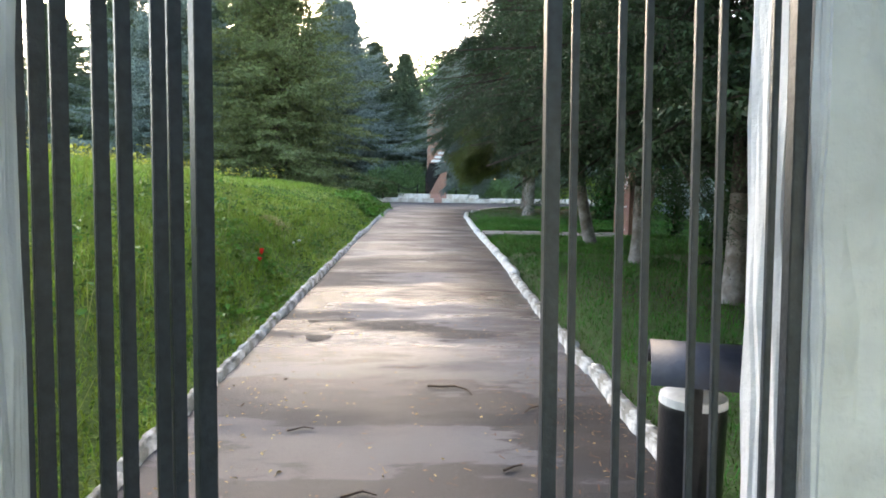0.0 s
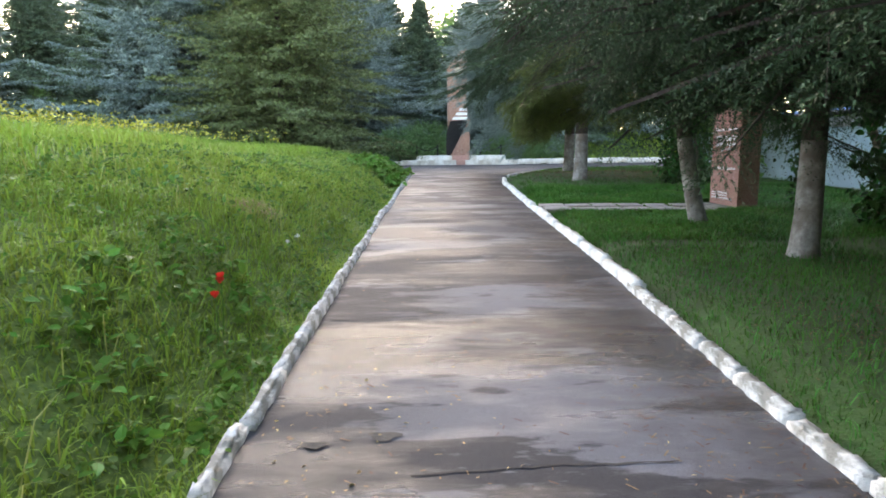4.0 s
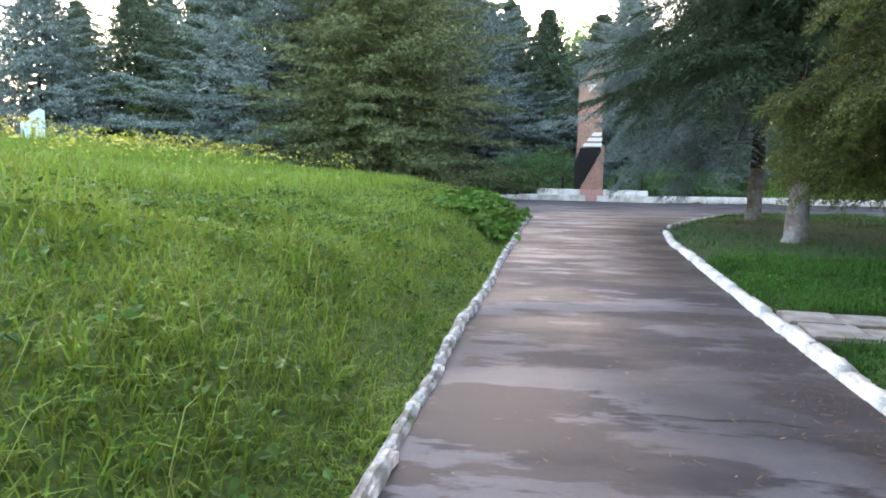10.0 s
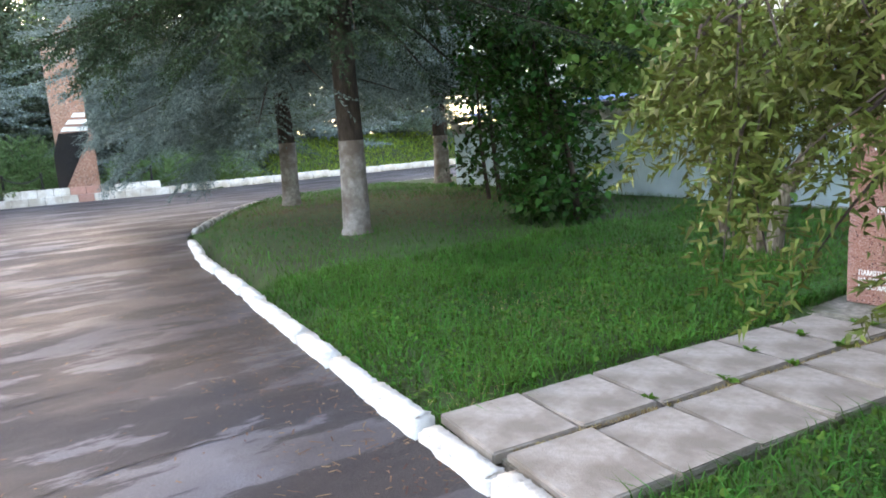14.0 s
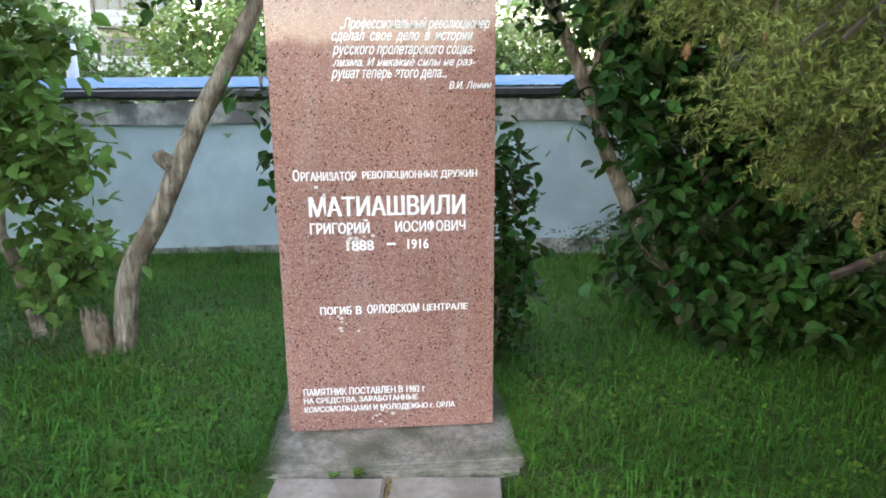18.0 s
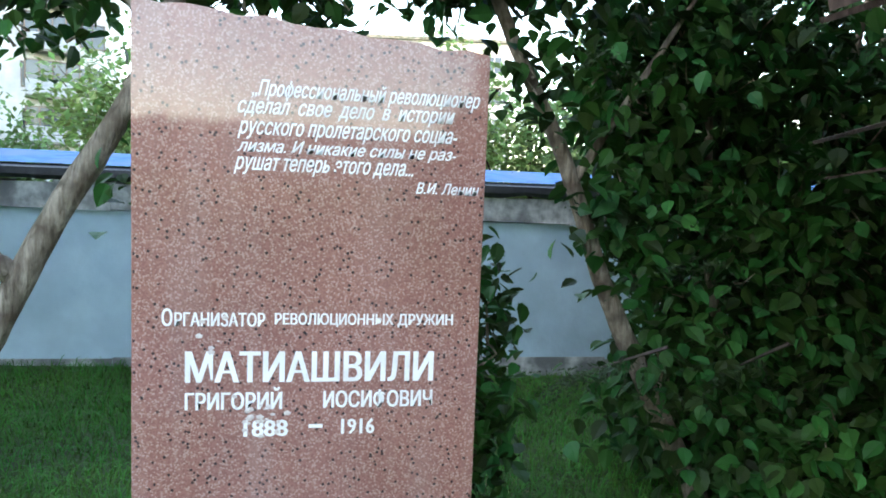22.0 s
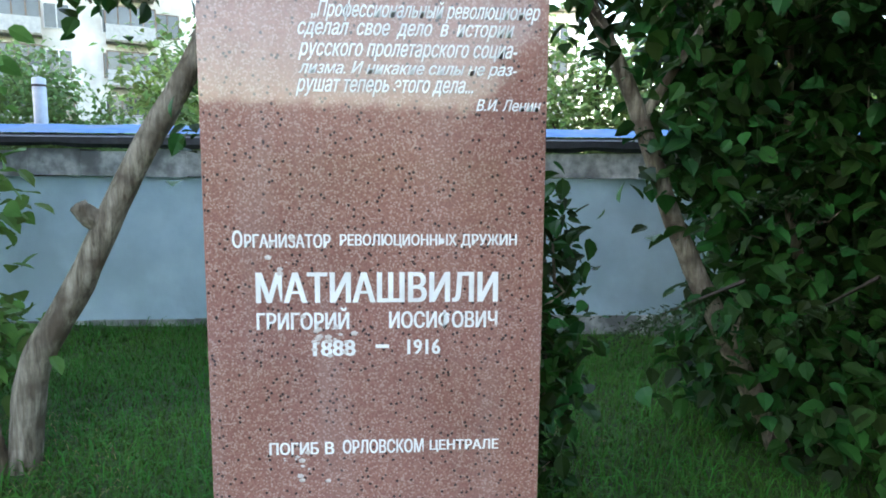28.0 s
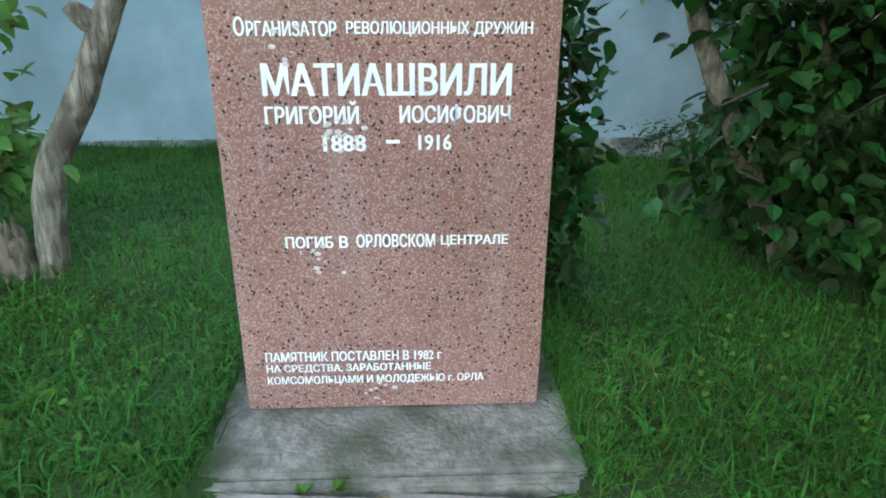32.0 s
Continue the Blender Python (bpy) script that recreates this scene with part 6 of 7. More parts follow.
# far crowns closing the view over the memorial
for k, (x, y, h) in enumerate(((-3.0, 58.0, 14.0), (-9.5, 62.0, 15.0), (4.0, 60.0, 13.0), (-18.0, 60.0, 14.0), (13.0, 55.0, 13.0), (24.0, 52.0, 13.0), (34.0, 44.0, 12.0), (30.0, 30.0, 9.0))):
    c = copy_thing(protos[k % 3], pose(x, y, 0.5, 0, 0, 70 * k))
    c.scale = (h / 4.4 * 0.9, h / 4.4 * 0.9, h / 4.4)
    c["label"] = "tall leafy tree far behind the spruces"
    c["group"] = "trees behind the memorial"

# unseen trees added behind the camera's start and along the bank, closing the place
# x 0.5 and 4.8 are there to shade the gate, -23.5 for the stele's reflection
for k, (x, y, h) in enumerate(((-16, -22, 9.0), (-9, -26, 9.5), (-2, -25, 9.0), (5, -22, 9.0), (-22, -16, 8.0), (0.5, -17.8, 8.5), (4.8, -16.8, 8.5), (-23.5, -6.5, 5.0))):
    c = copy_thing(protos[(k + 1) % 3], pose(x, y, -0.4, 0, 0, 51 * k))
    c.scale = (h / 4.4,) * 3
    c["label"] = "leafy tree added out of view round the place"
    c["group"] = "street trees"


# ---- junipers beside the memorial ----
def juniper(x, y, rx, ry, rz, n, seed):
    rng = np.random.default_rng(seed)
    base = float(ground_z(x, y))
    top = empty("juniper_bush", x, y, base)
    tagged(top, "spreading green juniper bush beside the memorial steps", "shrub", group="memorial junipers")
    a = rng.random(n) * 2 * np.pi
    s = rng.random(n) ** 0.55
    P = np.stack([np.cos(a) * rx * s, np.sin(a) * ry * s, rz * (1.05 - 0.75 * s ** 2) * (0.25 + 0.75 * rng.random(n))], 1)
    D = np.stack([np.cos(a), np.sin(a), 0.55 + rng.normal(0, 0.3, n)], 1) + rng.standard_normal((n, 3)) * 0.3
    v, f = shoots(P, D, 0.35 + 0.35 * rng.random(n), 7, 0.16, 0.045, rng, 0.6)
    bulk("foliage", v, f, M["juniper"], top)
    bulk("stem", *tube_arrays([(0, 0, -0.1), (0, 0.05, rz * 0.5), (0.1, 0.1, rz * 0.8)], [0.08, 0.05, 0.02], 7), M["bark"], top)


juniper(-6.7, 26.3, 1.9, 1.3, 1.9, 1500, 81)
juniper(-5.1, 27.3, 1.4, 1.2, 2.2, 1200, 82)
juniper(-0.6, 26.8, 1.6, 1.2, 1.5, 1300, 83)
juniper(1.8, 28.2, 1.8, 1.3, 1.3, 1200, 84)


# ---- apartment houses beyond the wall ----
def apartment_house(x, y, rz, length, storeys, name, balconies=True, label=""):
    top = empty(name, x, y, 0.3, rz)
    tagged(top, label, "building")
    Hh = storeys * 2.8 + 1.4
    part("wall", box_bm(0, 11, 0, length, 0, Hh), M["brick_pale"], top)
    part("roof", box_bm(-0.4, 11.4, -0.4, length + 0.4, Hh, Hh + 0.3), M["plinth"], top)
    n = int(length // 3.2)
    for s in range(storeys):
        for k in range(n):
            z = 1.5 + 2.8 * s
            yy = 1.0 + 3.2 * k
            w = part("window", box_bm(-0.04, 0.10, yy, yy + 1.35, z, z + 1.45), M["glass"], top)
            fr = bmesh.new()
            for a, b, c, d in ((yy - 0.06, yy + 1.41, z - 0.06, z), (yy - 0.06, yy + 1.41, z + 1.45, z + 1.51), (yy - 0.06, yy, z, z + 1.45), (yy + 1.35, yy + 1.41, z, z + 1.45), (yy + 0.65, yy + 0.71, z, z + 1.45)):
                box_bm(-0.09, -0.02, a, b, c, d, 0, fr)
            part("window_frame", fr, M["frame_white" if (k + s) % 3 else "frame_dark"], w)
            if balconies and k % 2 == 1:
                b = part("balcony", box_bm(-1.25, -0.02, yy - 1.7, yy + 1.2, z - 0.72, z - 0.58), M["plinth"], top)
                part("parapet", box_bm(-1.25, -1.19, yy - 1.7, yy + 1.2, z - 0.58, z + 0.35), M["rail"], b)
                part("glazing", box_bm(-1.24, -1.20, yy - 1.66, yy + 1.16, z + 0.35, z + 1.45), M["glass"], b)
                g = bmesh.new()
                for j in range(5):
                    q = yy - 1.7 + 2.9 * j / 4
                    box_bm(-1.26, -1.18, q - 0.04, q + 0.04, z + 0.35, z + 1.5, 0, g)
                box_bm(-1.26, -1.18, yy - 1.7, yy + 1.2, z + 1.45, z + 1.53, 0, g)
                part("glazing_bars", g, M["frame_dark"], b)
    return top


apartment_house(45, 14, 24, 30, 6, "apartment_house", True, "pale six-storey apartment house with glazed balconies beyond the trees")
apartment_house(58, -16, -8, 18, 5, "apartment_house", False, "pale five-storey apartment house far beyond the wall")


# ---- poppies in the bank ----
def poppy(x, y, h, seed):
    base = float(ground_z(x, y))
    top = empty("poppy", x, y, base)
    tagged(top, "red poppy in bloom among the grass", "flower", group="red poppies")
    rng = np.random.default_rng(seed)
    bulk("stalk", *tube_arrays([(0, 0, -0.02), (0.01, 0.0, h * 0.6), (0.0, 0.01, h)], [0.004, 0.003, 0.003], 5), M["weed"], top)
    for k in range(7):
        a = 2 * math.pi * k / 7
        n_, m_ = 4, 4
        v, q = [], []
        for i in range(n_):
            for j in range(m_):
                u = i / 3
                w = (j / 3 - 0.5) * 1.5 * math.sin(min(1.0, 0.35 + u) * 1.6)
                r = 0.028 * math.sin(u * 1.7)
                v.append((math.cos(a + w) * r, math.sin(a + w) * r, h - 0.008 + 0.036 * u + 0.003 * float(rng.normal())))
        for i in range(n_ - 1):
            for j in range(m_ - 1):
                o = i * m_ + j
                q.append((o, o + 1, o + m_ + 1, o + m_))
        bulk("petal", v, q, M["petal"], top)
    return top


poppy(-7.02, -7.62, 0.44, 1)
poppy(-7.02, -7.63, 0.41, 2)
poppy(-7.00, -7.82, 0.39, 3)


# ---- grass and weeds ----
def scatter(x0, x1, y0, y1, per_m2, seed, keep):
    rng = np.random.default_rng(seed)
    n = int((x1 - x0) * (y1 - y0) * per_m2)
    X, Y = x0 + (x1 - x0) * rng.random(n), y0 + (y1 - y0) * rng.random(n)
    k = keep(X, Y, rng)
    X, Y = X[k], Y[k]
    return np.stack([X, Y, ground_z(X, Y) - 0.01], 1), rng


def on_bank(lo, hi):
    def keep(X, Y, rng):
        d = left_x(Y) - X
        d = np.where(Y > 11.5, edge_distance(X, Y, LEFT_EDGE), d)
        return (d > lo) & (d < hi) & ~inside(X, Y, PAVED)
    return keep


def on_lawn(X, Y, rng):
    ok = (X > right_x(Y) + 0.16) & ~inside(X, Y, PAVED)
    ok &= ~((X > -3.35) & (X < -0.44) & (np.abs(Y - 0.02 - 0.10 * (-X - 0.42)) < 0.52 + 0.05 * rng.random(len(X))))
    ok &= ~((X > -0.46) & (X < 0.64) & (np.abs(Y) < 0.68))
    bare = np.exp(-((X - 0.2) ** 2 + (Y - 8.9) ** 2) / 11.0) + 0.4 * np.exp(-((X + 2.2) ** 2 + (Y + 7.5) ** 2) / 5.0)
    return ok & (rng.random(len(X)) > bare * 1.1)


P, rng = scatter(-13.0, -5.7, -13.8, 16.0, 1300, 201, on_bank(0.10, 3.0))
H = (0.06 + 0.13 * rng.random(len(P)) ** 1.6) * (0.85 + 0.3 * soft((left_x(P[:, 1]) - P[:, 0]) / 1.5)) * (1 + 0.35 * lumps(P[:, 0], P[:, 1], 2.1))
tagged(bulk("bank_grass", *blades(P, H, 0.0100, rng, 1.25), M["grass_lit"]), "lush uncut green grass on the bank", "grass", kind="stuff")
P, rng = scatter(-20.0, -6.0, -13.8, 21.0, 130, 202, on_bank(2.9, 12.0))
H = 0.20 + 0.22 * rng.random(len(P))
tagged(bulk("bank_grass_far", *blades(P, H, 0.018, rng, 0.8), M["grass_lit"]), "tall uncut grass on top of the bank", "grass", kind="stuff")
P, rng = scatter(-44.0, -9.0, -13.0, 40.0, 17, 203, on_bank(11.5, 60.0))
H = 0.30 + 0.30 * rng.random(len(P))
tagged(bulk("lit_meadow_grass", *blades(P, H, 0.07, rng, 0.5), M["grass_lit"]), "tall meadow grass beyond the bank", "grass", kind="stuff")
P, rng = scatter(-4.2, 4.45, -13.6, 16.5, 340, 204, on_lawn)
H = 0.05 + 0.09 * rng.random(len(P))
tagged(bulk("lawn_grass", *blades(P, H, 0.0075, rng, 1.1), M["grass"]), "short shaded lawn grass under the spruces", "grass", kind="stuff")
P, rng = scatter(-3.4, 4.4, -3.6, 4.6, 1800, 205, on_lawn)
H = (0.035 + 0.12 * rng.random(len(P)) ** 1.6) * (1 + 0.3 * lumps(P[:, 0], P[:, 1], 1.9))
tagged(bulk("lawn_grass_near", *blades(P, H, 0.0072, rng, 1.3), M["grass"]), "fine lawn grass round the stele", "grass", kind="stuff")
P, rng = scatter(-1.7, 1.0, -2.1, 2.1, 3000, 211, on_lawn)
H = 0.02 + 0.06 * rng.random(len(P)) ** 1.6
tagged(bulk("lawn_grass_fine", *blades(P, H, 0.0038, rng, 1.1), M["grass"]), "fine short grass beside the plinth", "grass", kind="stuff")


# seed stalks, paler than the grass so they also carry the crest's light
P, rng = scatter(-12.5, -6.4, -13.5, 14.0, 20, 215, on_bank(0.5, 6.0))
P = P[lumps(P[:, 0], P[:, 1], 0.6) + 0.35 * rng.standard_normal(len(P)) > -0.1]
H = 0.22 + 0.22 * rng.random(len(P))
tagged(bulk("seeding_grass", *blades(P, H, 0.0065, rng, 0.9), M["grass_seed"]), "pale yellow-green seeding stalks in the bank grass", "grass", kind="stuff")


def tufts(points, per, h, spread, seed, mat, name, label, width=0.005, lift=0.0):
    rng = np.random.default_rng(seed)
    P = np.repeat(np.asarray(points, float), per, 0)
    P[:, :2] += rng.normal(0, spread, (len(P), 2))
    z = np.maximum(ground_z(P[:, 0], P[:, 1]) - 0.01, -9)
    v, f = blades(np.stack([P[:, 0], P[:, 1], z + lift], 1), h * (0.5 + 0.8 * rng.random(len(P))), width, rng, 1.1)
    tagged(bulk(name, v, f, M[mat]), label, "grass", kind="stuff")


edge = []
er = np.random.default_rng(17)
for k in range(90):
    x = -3.3 + 2.85 * er.random()
    s = er.choice((-1, 1))
    edge.append((x, 0.02 + 0.10 * (-x - 0.42) + s * (0.57 + 0.03 * er.random())))
for k in range(130):
    edge.append((-0.45 + 1.05 * er.random(), er.choice((-1, 1)) * (0.68 + 0.06 * er.random())))
tufts(edge, 16, 0.11, 0.03, 212, "grass", "edge_grass", "longer grass leaning over the slabs and the plinth")
P, rng = scatter(-3.6, 1.0, -3.2, 3.2, 110, 206, on_lawn)
q = np.repeat(P, 3, 0) + rng.normal(0, 0.018, (len(P) * 3, 3)) * (1, 1, 0.4) + (0, 0, 0.045)
v, f = leaves(q, 0.029, rng, -0.1, narrow=1.4)
tagged(bulk("lawn_weeds", v, f, M["weed"]), "clover and broad-leaved weeds in the lawn", "weeds", kind="stuff")


def rosette(x, y, r, n, seed, z=None):
    """A low broad-leaved weed: leaves that spread from one root."""
    rng = np.random.default_rng(seed)
    base = float(ground_z(x, y)) if z is None else z
    a = rng.random(n) * 2 * np.pi
    P = np.stack([x + 0.1 * r * np.cos(a), y + 0.1 * r * np.sin(a), np.full(n, base + 0.01)], 1)
    out = np.stack([np.cos(a), np.sin(a), 0.35 + 0.5 * rng.random(n)], 1) * 4
    v, f = leaves(P, r, rng, 0.0, out, narrow=0.8)
    top = empty("plantain", x, y, base)
    tagged(top, "low broad-leaved plantain weed by the paving", "weed", group="plantain weeds")
    for k in range(n):
        bulk("leaf", v[9 * k:9 * k + 9] - (x, y, base), LEAF_F, M["weed"], top)


for k, (x, y, r) in enumerate(((-0.62, 0.98, 0.10), (-0.50, 1.28, 0.09), (-0.85, 0.80, 0.10), (-0.30, 0.86, 0.08), (-1.0, 1.15, 0.11), (-0.75, -0.95, 0.09), (-0.9, -1.2, 0.10), (-1.6, -0.75, 0.12), (-1.75, -0.85, 0.11), (0.3, -1.1, 0.08), (-0.1, -1.35, 0.07), (0.1, 1.4, 0.09))):
    rosette(x, y, r, 7, 400 + k)
for k, (x, y, r) in enumerate(((-0.43, 0.18, 0.045), (-0.44, 0.28, 0.035), (-0.93, 0.35, 0.05), (-0.95, 0.10, 0.05), (-1.42, 0.38, 0.05), (-1.43, 0.12, 0.06), (-1.9, 0.20, 0.05), (-2.4, 0.30, 0.05))):
    rosette(x, y, r, 9, 420 + k, float(path_z(y)) + 0.088)
# dry grass and moss in the slab joints
er = np.random.default_rng(23)
joint = []
for k in range(160):
    x = -3.3 + 2.85 * er.random()
    joint.append((x, 0.02 + 0.10 * (-x - 0.42) + er.normal(0, 0.006)))
P = np.asarray(joint)
P3 = np.repeat(np.stack([P[:, 0], P[:, 1], path_z(P[:, 1]) + 0.075], 1), 8, 0) + er.normal(0, 0.006, (len(P) * 8, 3)) * (2, 1, 0.2)
tagged(bulk("joint_moss", *blades(P3, 0.018 + 0.018 * er.random(len(P3)), 0.004, er, 1.2), M["straw"]), "dry grass and moss in the slab joint", "grass", kind="stuff")
# mown straw on the lower bank and bare dry spots
P, rng = scatter(-8.2, -6.6, -5.7, -4.2, 2600, 213, lambda X, Y, r: ((X + 7.45 - 0.3 * (Y + 5)) / 0.20) ** 2 + ((Y + 4.95) / 0.6) ** 2 < 0.1 + 0.9 * r.random(len(X)))
tagged(bulk("straw_patch", *blades(P + (0, 0, 0.06), 0.03 + 0.03 * rng.random(len(P)), 0.005, rng, 3.0), M["straw"]), "brown mown straw lying on the bank", "grass", kind="stuff")
P, rng = scatter(-3.2, 3.0, -3.0, 3.4, 260, 214, on_lawn)
P = P[(lumps(P[:, 0] + 0.7, P[:, 1], 1.2) > 0.45) & (P[:, 1] > -1.3)]
tagged(bulk("dry_lawn_grass", *blades(P, 0.05 + 0.05 * rng.random(len(P)), 0.004, rng, 1.6), M["straw"]), "dry yellow blades in the lawn", "grass", kind="stuff")
P, rng = scatter(-10.5, -5.9, -13.0, 14.0, 42, 207, on_bank(0.1, 4.2))
q = np.repeat(P, 4, 0) + rng.normal(0, 0.05, (len(P) * 4, 3)) * (1, 1, 0.3) + (0, 0, 0.11)
v, f = leaves(q, 0.038, rng, 0.05, narrow=1.0, plain=True)
tagged(bulk("bank_weeds", v, f, M["weed"]), "broad-leaved weeds among the bank grass", "weeds", kind="stuff")
P, rng = scatter(-7.6, -5.9, 5.5, 12.5, 40, 208, on_bank(0.15, 1.6))
q = np.repeat(P, 4, 0) + rng.normal(0, 0.06, (len(P) * 4, 3)) * (1, 1, 0.3) + (0, 0, 0.16)
tagged(bulk("burdock_patch", *leaves(q, 0.17, rng, 0.05, narrow=1.1), M["weed"]), "large-leaved burdock at the bank's end", "weeds", kind="stuff")
P, rng = scatter(-3.6, -0.4, -11.5, -2.6, 420, 216, on_lawn)
P = P[lumps(P[:, 0] * 0.9 + 1.4, P[:, 1], 1.0) + 0.3 * rng.standard_normal(len(P)) > 0.55]
tagged(bulk("brown_lawn_grass", *blades(P, 0.025 + 0.04 * rng.random(len(P)), 0.006, rng, 2.2), M["debris"]), "brown withered grass and needles in the lawn", "grass", kind="stuff")
# yellow umbels along the crest
P, rng = scatter(-36.0, -8.5, -10.0, 24.0, 5.0, 209, on_bank(4.2, 40.0))
P = P[rng.random(len(P)) < np.clip(0.25 + 0.75 * soft((-P[:, 0] - 10) / 8), 0, 1)]
hh = 0.35 + 0.35 * rng.random(len(P))
st = blades(P, hh, 0.02, rng, 0.1)
tagged(bulk("umbel_stalks", *st, M["grass_lit"]), "thin stalks of yellow wild parsnip", "weeds", kind="stuff")
q = np.repeat(P + np.stack([np.zeros(len(P)), np.zeros(len(P)), hh], 1), 7, 0) + rng.normal(0, 0.07, (len(P) * 7, 3)) * (1, 1, 0.35)
v, f = leaves(q, 0.055, rng, -0.5, narrow=1.6, plain=True)
tagged(bulk("umbel_heads", v, f, M["yellow"]), "yellow umbel flower heads on the bank crest", "flowers", kind="stuff")
# litter of needles and twigs on the asphalt
rng = np.random.default_rng(210)
n = 4200
Y = -13.5 + 22 * rng.random(n)
u = rng.random(n)
u = np.where(rng.random(n) < 0.65, 1 - 0.28 * rng.random(n) ** 1.6, u)
X = left_x(Y) + (right_x(Y) - left_x(Y)) * u
P = np.stack([X, Y, path_z(Y) + 0.012 * (1 - (2 * u - 1) ** 2) + 0.003], 1)
a = rng.random(n) * 2 * np.pi
d = np.stack([np.cos(a), np.sin(a), 0.05 * rng.standard_normal(n)], 1) * (0.008 + 0.03 * rng.random(n) ** 3)[:, None]
s = np.stack([-np.sin(a), np.cos(a), np.zeros(n)], 1) * (0.002 + 0.003 * rng.random(n))[:, None]
v = np.stack([P - d - s, P - d + s, P + d + s, P + d - s], 1).reshape(-1, 3) + (0, 0, 0.002)
tagged(bulk("path_litter", v, np.arange(len(v)).reshape(-1, 4), M["debris"]), "brown spruce needles and twigs scattered on the asphalt", "litter", kind="stuff")


n = 420
Y = -13.4 + 5.5 * rng.random(n) ** 1.3
u = np.where(rng.random(n) < 0.6, 0.30 * rng.random(n) ** 1.4, rng.random(n))
X = left_x(Y) + 0.05 + (right_x(Y) - left_x(Y) - 0.1) * u
P = np.stack([X, Y, path_z(Y) + 0.012 * (1 - (2 * u - 1) ** 2) + 0.006], 1)
v, f = leaves(P, 0.030, rng, 0.0, rng.standard_normal((n, 3)) * (1, 1, 0.05) * 3, narrow=0.7, plain=True)
tagged(bulk("leaf_scraps", v, f, M["straw"]), "small pale leaf and bark scraps on the asphalt by the gate", "litter", kind="stuff")


def twig(points, r, name="fallen_twig", label="brown fallen twig on the asphalt"):
    ob = bulk(name, *tube_arrays([(x, y, float(path_z(y)) + 0.018 + r) for x, y in points], np.linspace(r, r * 0.5, len(points)), 6), M["bark"])
    tagged(ob, label, "twig", group="fallen twigs")


# this first twig stands in for a dark patch with debris
twig([(-5.08, -11.08), (-4.98, -11.10), (-4.88, -11.08), (-4.80, -11.16), (-4.77, -11.27)], 0.009)
twig([(-4.72, -12.45), (-4.66, -12.40), (-4.61, -12.38)], 0.008)
twig([(-5.55, -12.72), (-5.45, -12.66), (-5.38, -12.70)], 0.008)
twig([(-5.95, -11.9), (-5.86, -11.84), (-5.80, -11.86)], 0.006)
twig([(-5.72, -12.95), (-5.66, -12.88), (-5.58, -12.86), (-5.53, -12.80)], 0.005)
twig([(-4.45, -11.6), (-4.40, -11.52), (-4.33, -11.49)], 0.006)
for k, (x, y, r, h) in enumerate(((-7.02, -4.75, 0.036, 0.16), (-7.05, -5.15, 0.018, 0.13))):
    rr = np.random.default_rng(700 + k)
    a = np.linspace(0, 2 * np.pi, 9, endpoint=False)
    ring = np.stack([np.cos(a) * r * (0.7 + 0.6 * rr.random(9)), np.sin(a) * r * 0.6 * (0.7 + 0.6 * rr.random(9)), 0.012 * rr.standard_normal(9)], 1)
    v = np.vstack([ring, ring * 0.55 + (0, 0, 0.018), [(0, 0, 0.022)]])
    i = np.arange(9)
    j = (i + 1) % 9
    fq = np.concatenate([np.stack([i, j, j + 9], 1), np.stack([i, j + 9, i + 9], 1), np.stack([i + 9, j + 9, np.full(9, 18)], 1)])
    scrap = bulk("paper_scrap", v, fq, M["paper"])
    scrap.matrix_world = pose(x, y, float(ground_z(x, y)) + h * 0.7, 12, -22, 40 * k)
    tagged(scrap, "crumpled white paper scrap caught in the bank grass", "litter", group="paper scraps")
# the pothole, a shallow damp hollow
pot = []
for x, y, rx, ry in ((-6.07, -9.65, 0.115, 0.11), (-5.86, -8.88, 0.08, 0.05), (-6.2, -8.96, 0.065, 0.035)):
    a = np.linspace(0, 2 * np.pi, 16, endpoint=False)
    r = 1 + 0.2 * np.sin(3 * a + x) + 0.1 * np.cos(5 * a)
    ring = np.stack([x + rx * r * np.cos(a), y + ry * r * np.sin(a), path_z(y + ry * r * np.sin(a)) + 0.0155], 1)
    inner = np.stack([x + rx * 0.6 * r * np.cos(a), y + ry * 0.6 * r * np.sin(a), path_z(y + ry * r * np.sin(a)) + 0.0135], 1)
    i = np.arange(16)
    j = (i + 1) % 16
    v = np.vstack([ring, inner, [(x, y, float(path_z(y)) + 0.0135)]])
    fq = np.concatenate([np.stack([i, j, j + 16], 1), np.stack([i, j + 16, i + 16], 1), np.stack([i + 16, j + 16, np.full(16, 32)], 1)])
    pot.append((v, fq))
tagged(bulk("asphalt_potholes", *join_arrays(pot), M["damp"]), "small dark potholes in the asphalt", "potholes", kind="stuff")

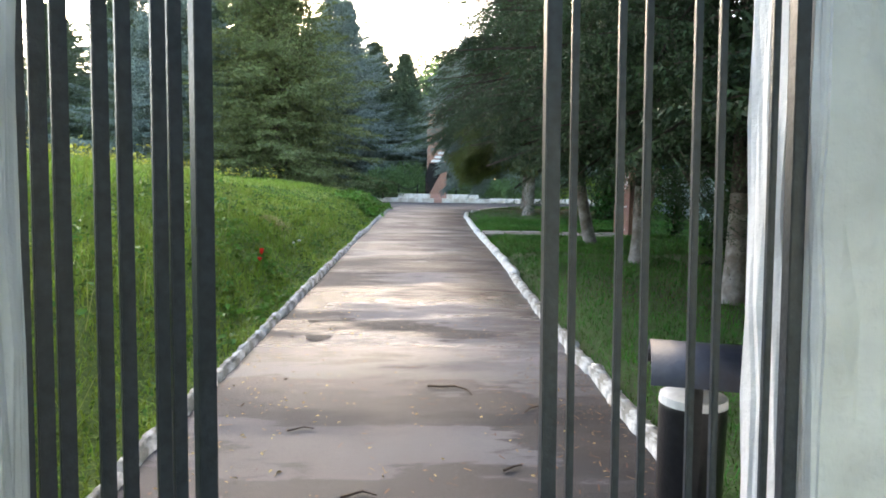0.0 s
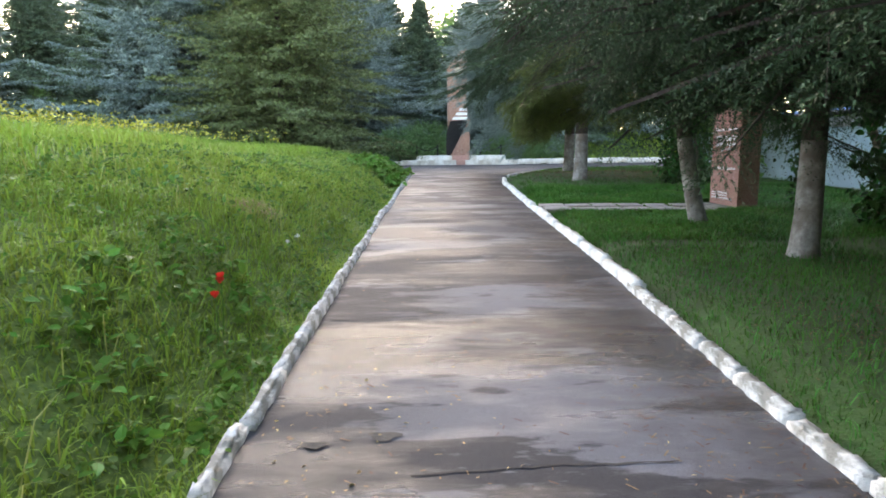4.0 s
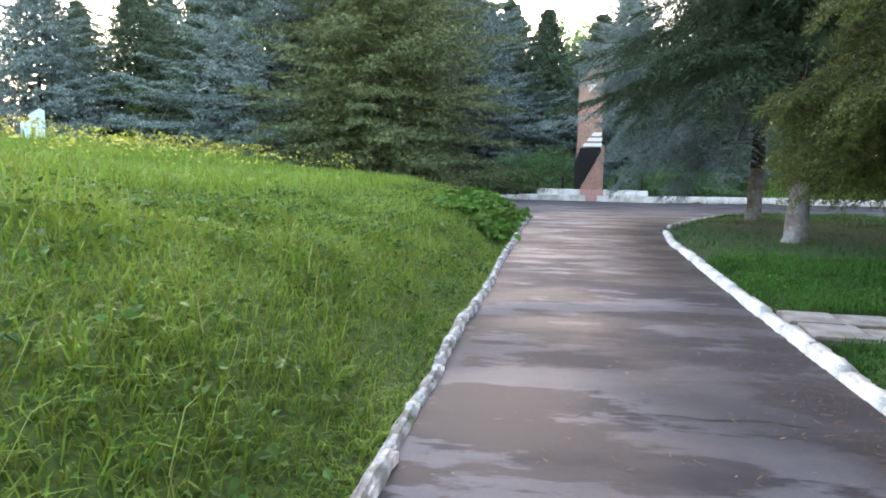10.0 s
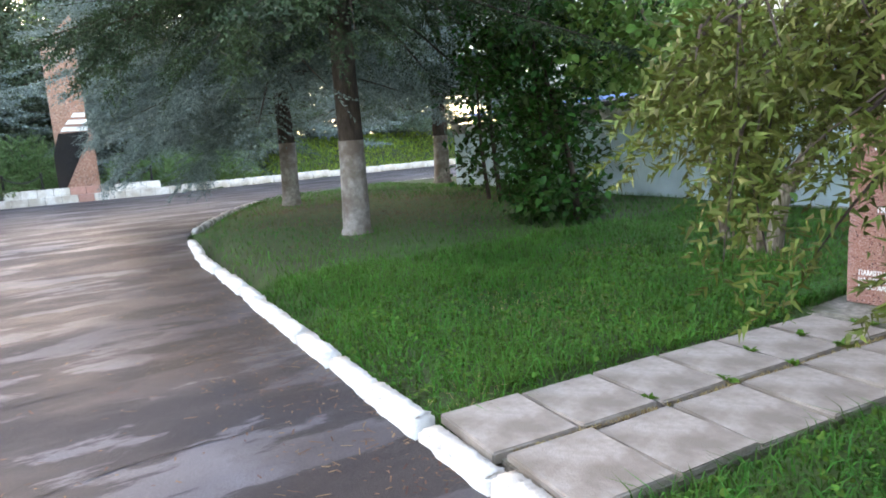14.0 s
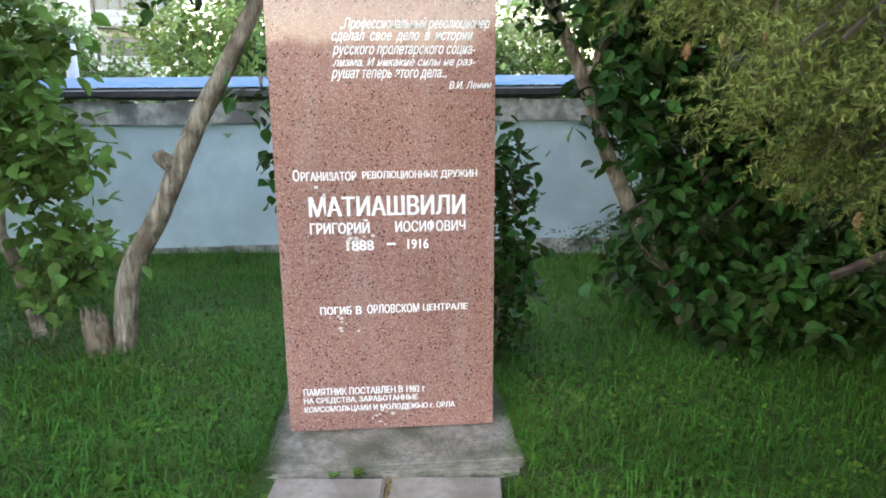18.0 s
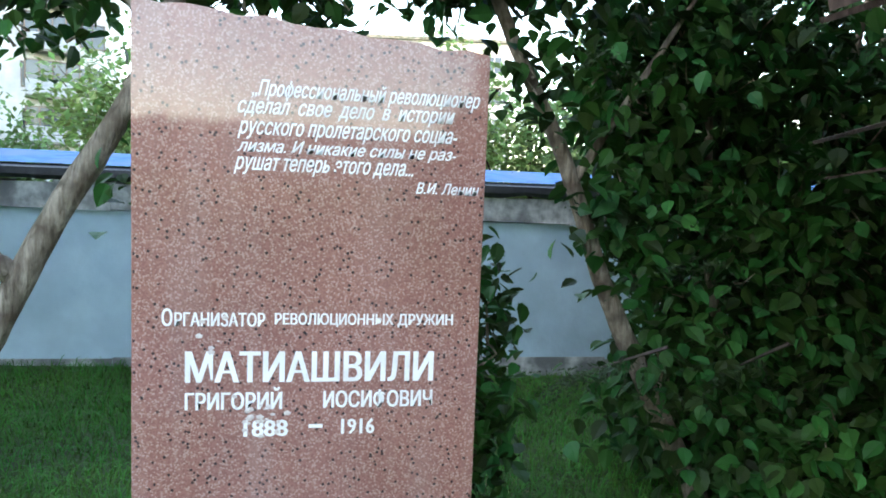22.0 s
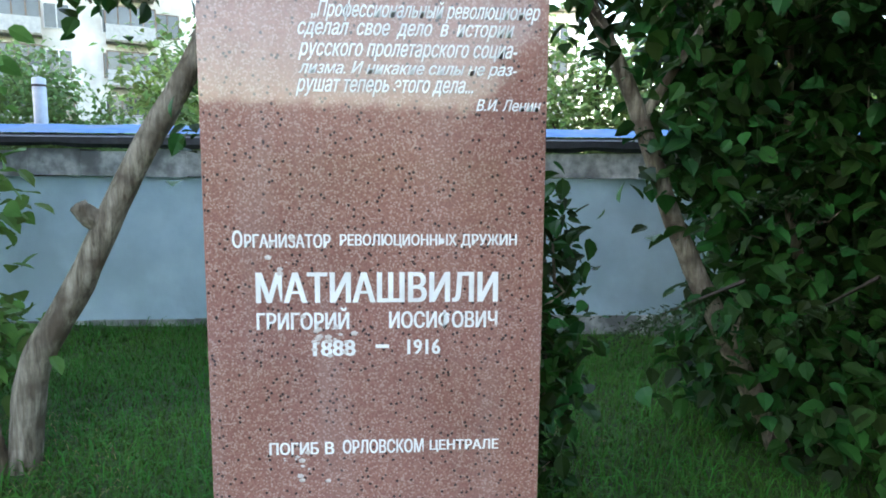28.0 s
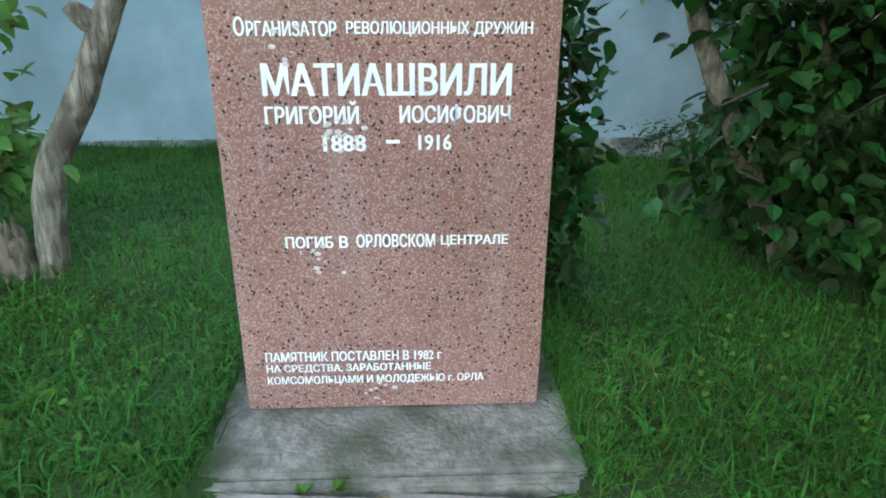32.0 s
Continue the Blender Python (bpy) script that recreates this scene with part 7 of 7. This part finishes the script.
# the mound beyond the road, its open light put into the grass colour
P, rng = scatter(-2.0, 26.0, 25.0, 38.0, 80, 221, lambda X, Y, r: (edge_distance(X, Y, FAR_EDGE) > 0.4) & ~inside(X, Y, PAVED))
tagged(bulk("mound_grass", *blades(P, 0.10 + 0.14 * rng.random(len(P)), 0.05, rng, 1.2), M["grass_lit"]), "bright mown grass on the mound beyond the road", "grass", kind="stuff")
# needle litter on the bare ground under the tall spruces and by the kerb
P, rng = scatter(-3.2, 4.0, 5.6, 14.5, 420, 222, lambda X, Y, r: (X > right_x(Y) + 0.3) & ~inside(X, Y, PAVED) & (np.exp(-((X - 0.4) ** 2 + (Y - 9.8) ** 2) / 9.0) > 0.6 * r.random(len(X))))
Q, rng2 = scatter(-3.6, 0.5, -11.0, -3.0, 60, 223, lambda X, Y, r: (X > right_x(Y) + 0.2) & (np.exp(-((X + 2.2) ** 2 + (Y + 6.5) ** 2) / 6.0) > 0.8 * r.random(len(X))))
P = np.vstack([P, Q]) + (0, 0, 0.022)
v, f = leaves(P, 0.04, rng, 0.0, np.stack([np.zeros(len(P))] * 3, 1), narrow=0.3, plain=True)
tagged(bulk("needle_litter", v, f, M["debris"]), "brown needle litter on bare ground under the spruces", "litter", kind="stuff")

# broad-leaved weeds round the poppies and along the kerb foot
P, rng = scatter(-7.7, -6.5, -9.2, -6.4, 34, 231, on_bank(0.12, 1.2))
q = np.repeat(P, 5, 0) + rng.normal(0, 0.045, (len(P) * 5, 3)) * (1, 1, 0.4) + (0, 0, 0.11)
tagged(bulk("dock_weeds", *leaves(q, 0.085, rng, 0.1, narrow=0.8), M["weed"]), "dark broad dock leaves round the poppies", "weeds", kind="stuff")
P, rng = scatter(-9.5, -6.0, -13.0, 12.0, 9, 232, on_bank(0.12, 3.0))
q = np.repeat(P, 6, 0) + rng.normal(0, 0.05, (len(P) * 6, 3)) * (1, 1, 0.4) + (0, 0, 0.13)
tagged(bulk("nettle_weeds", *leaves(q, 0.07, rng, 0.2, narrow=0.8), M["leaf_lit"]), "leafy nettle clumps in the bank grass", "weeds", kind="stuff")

P, rng = scatter(-3.95, -0.5, -13.5, -4.0, 1000, 241, on_lawn)
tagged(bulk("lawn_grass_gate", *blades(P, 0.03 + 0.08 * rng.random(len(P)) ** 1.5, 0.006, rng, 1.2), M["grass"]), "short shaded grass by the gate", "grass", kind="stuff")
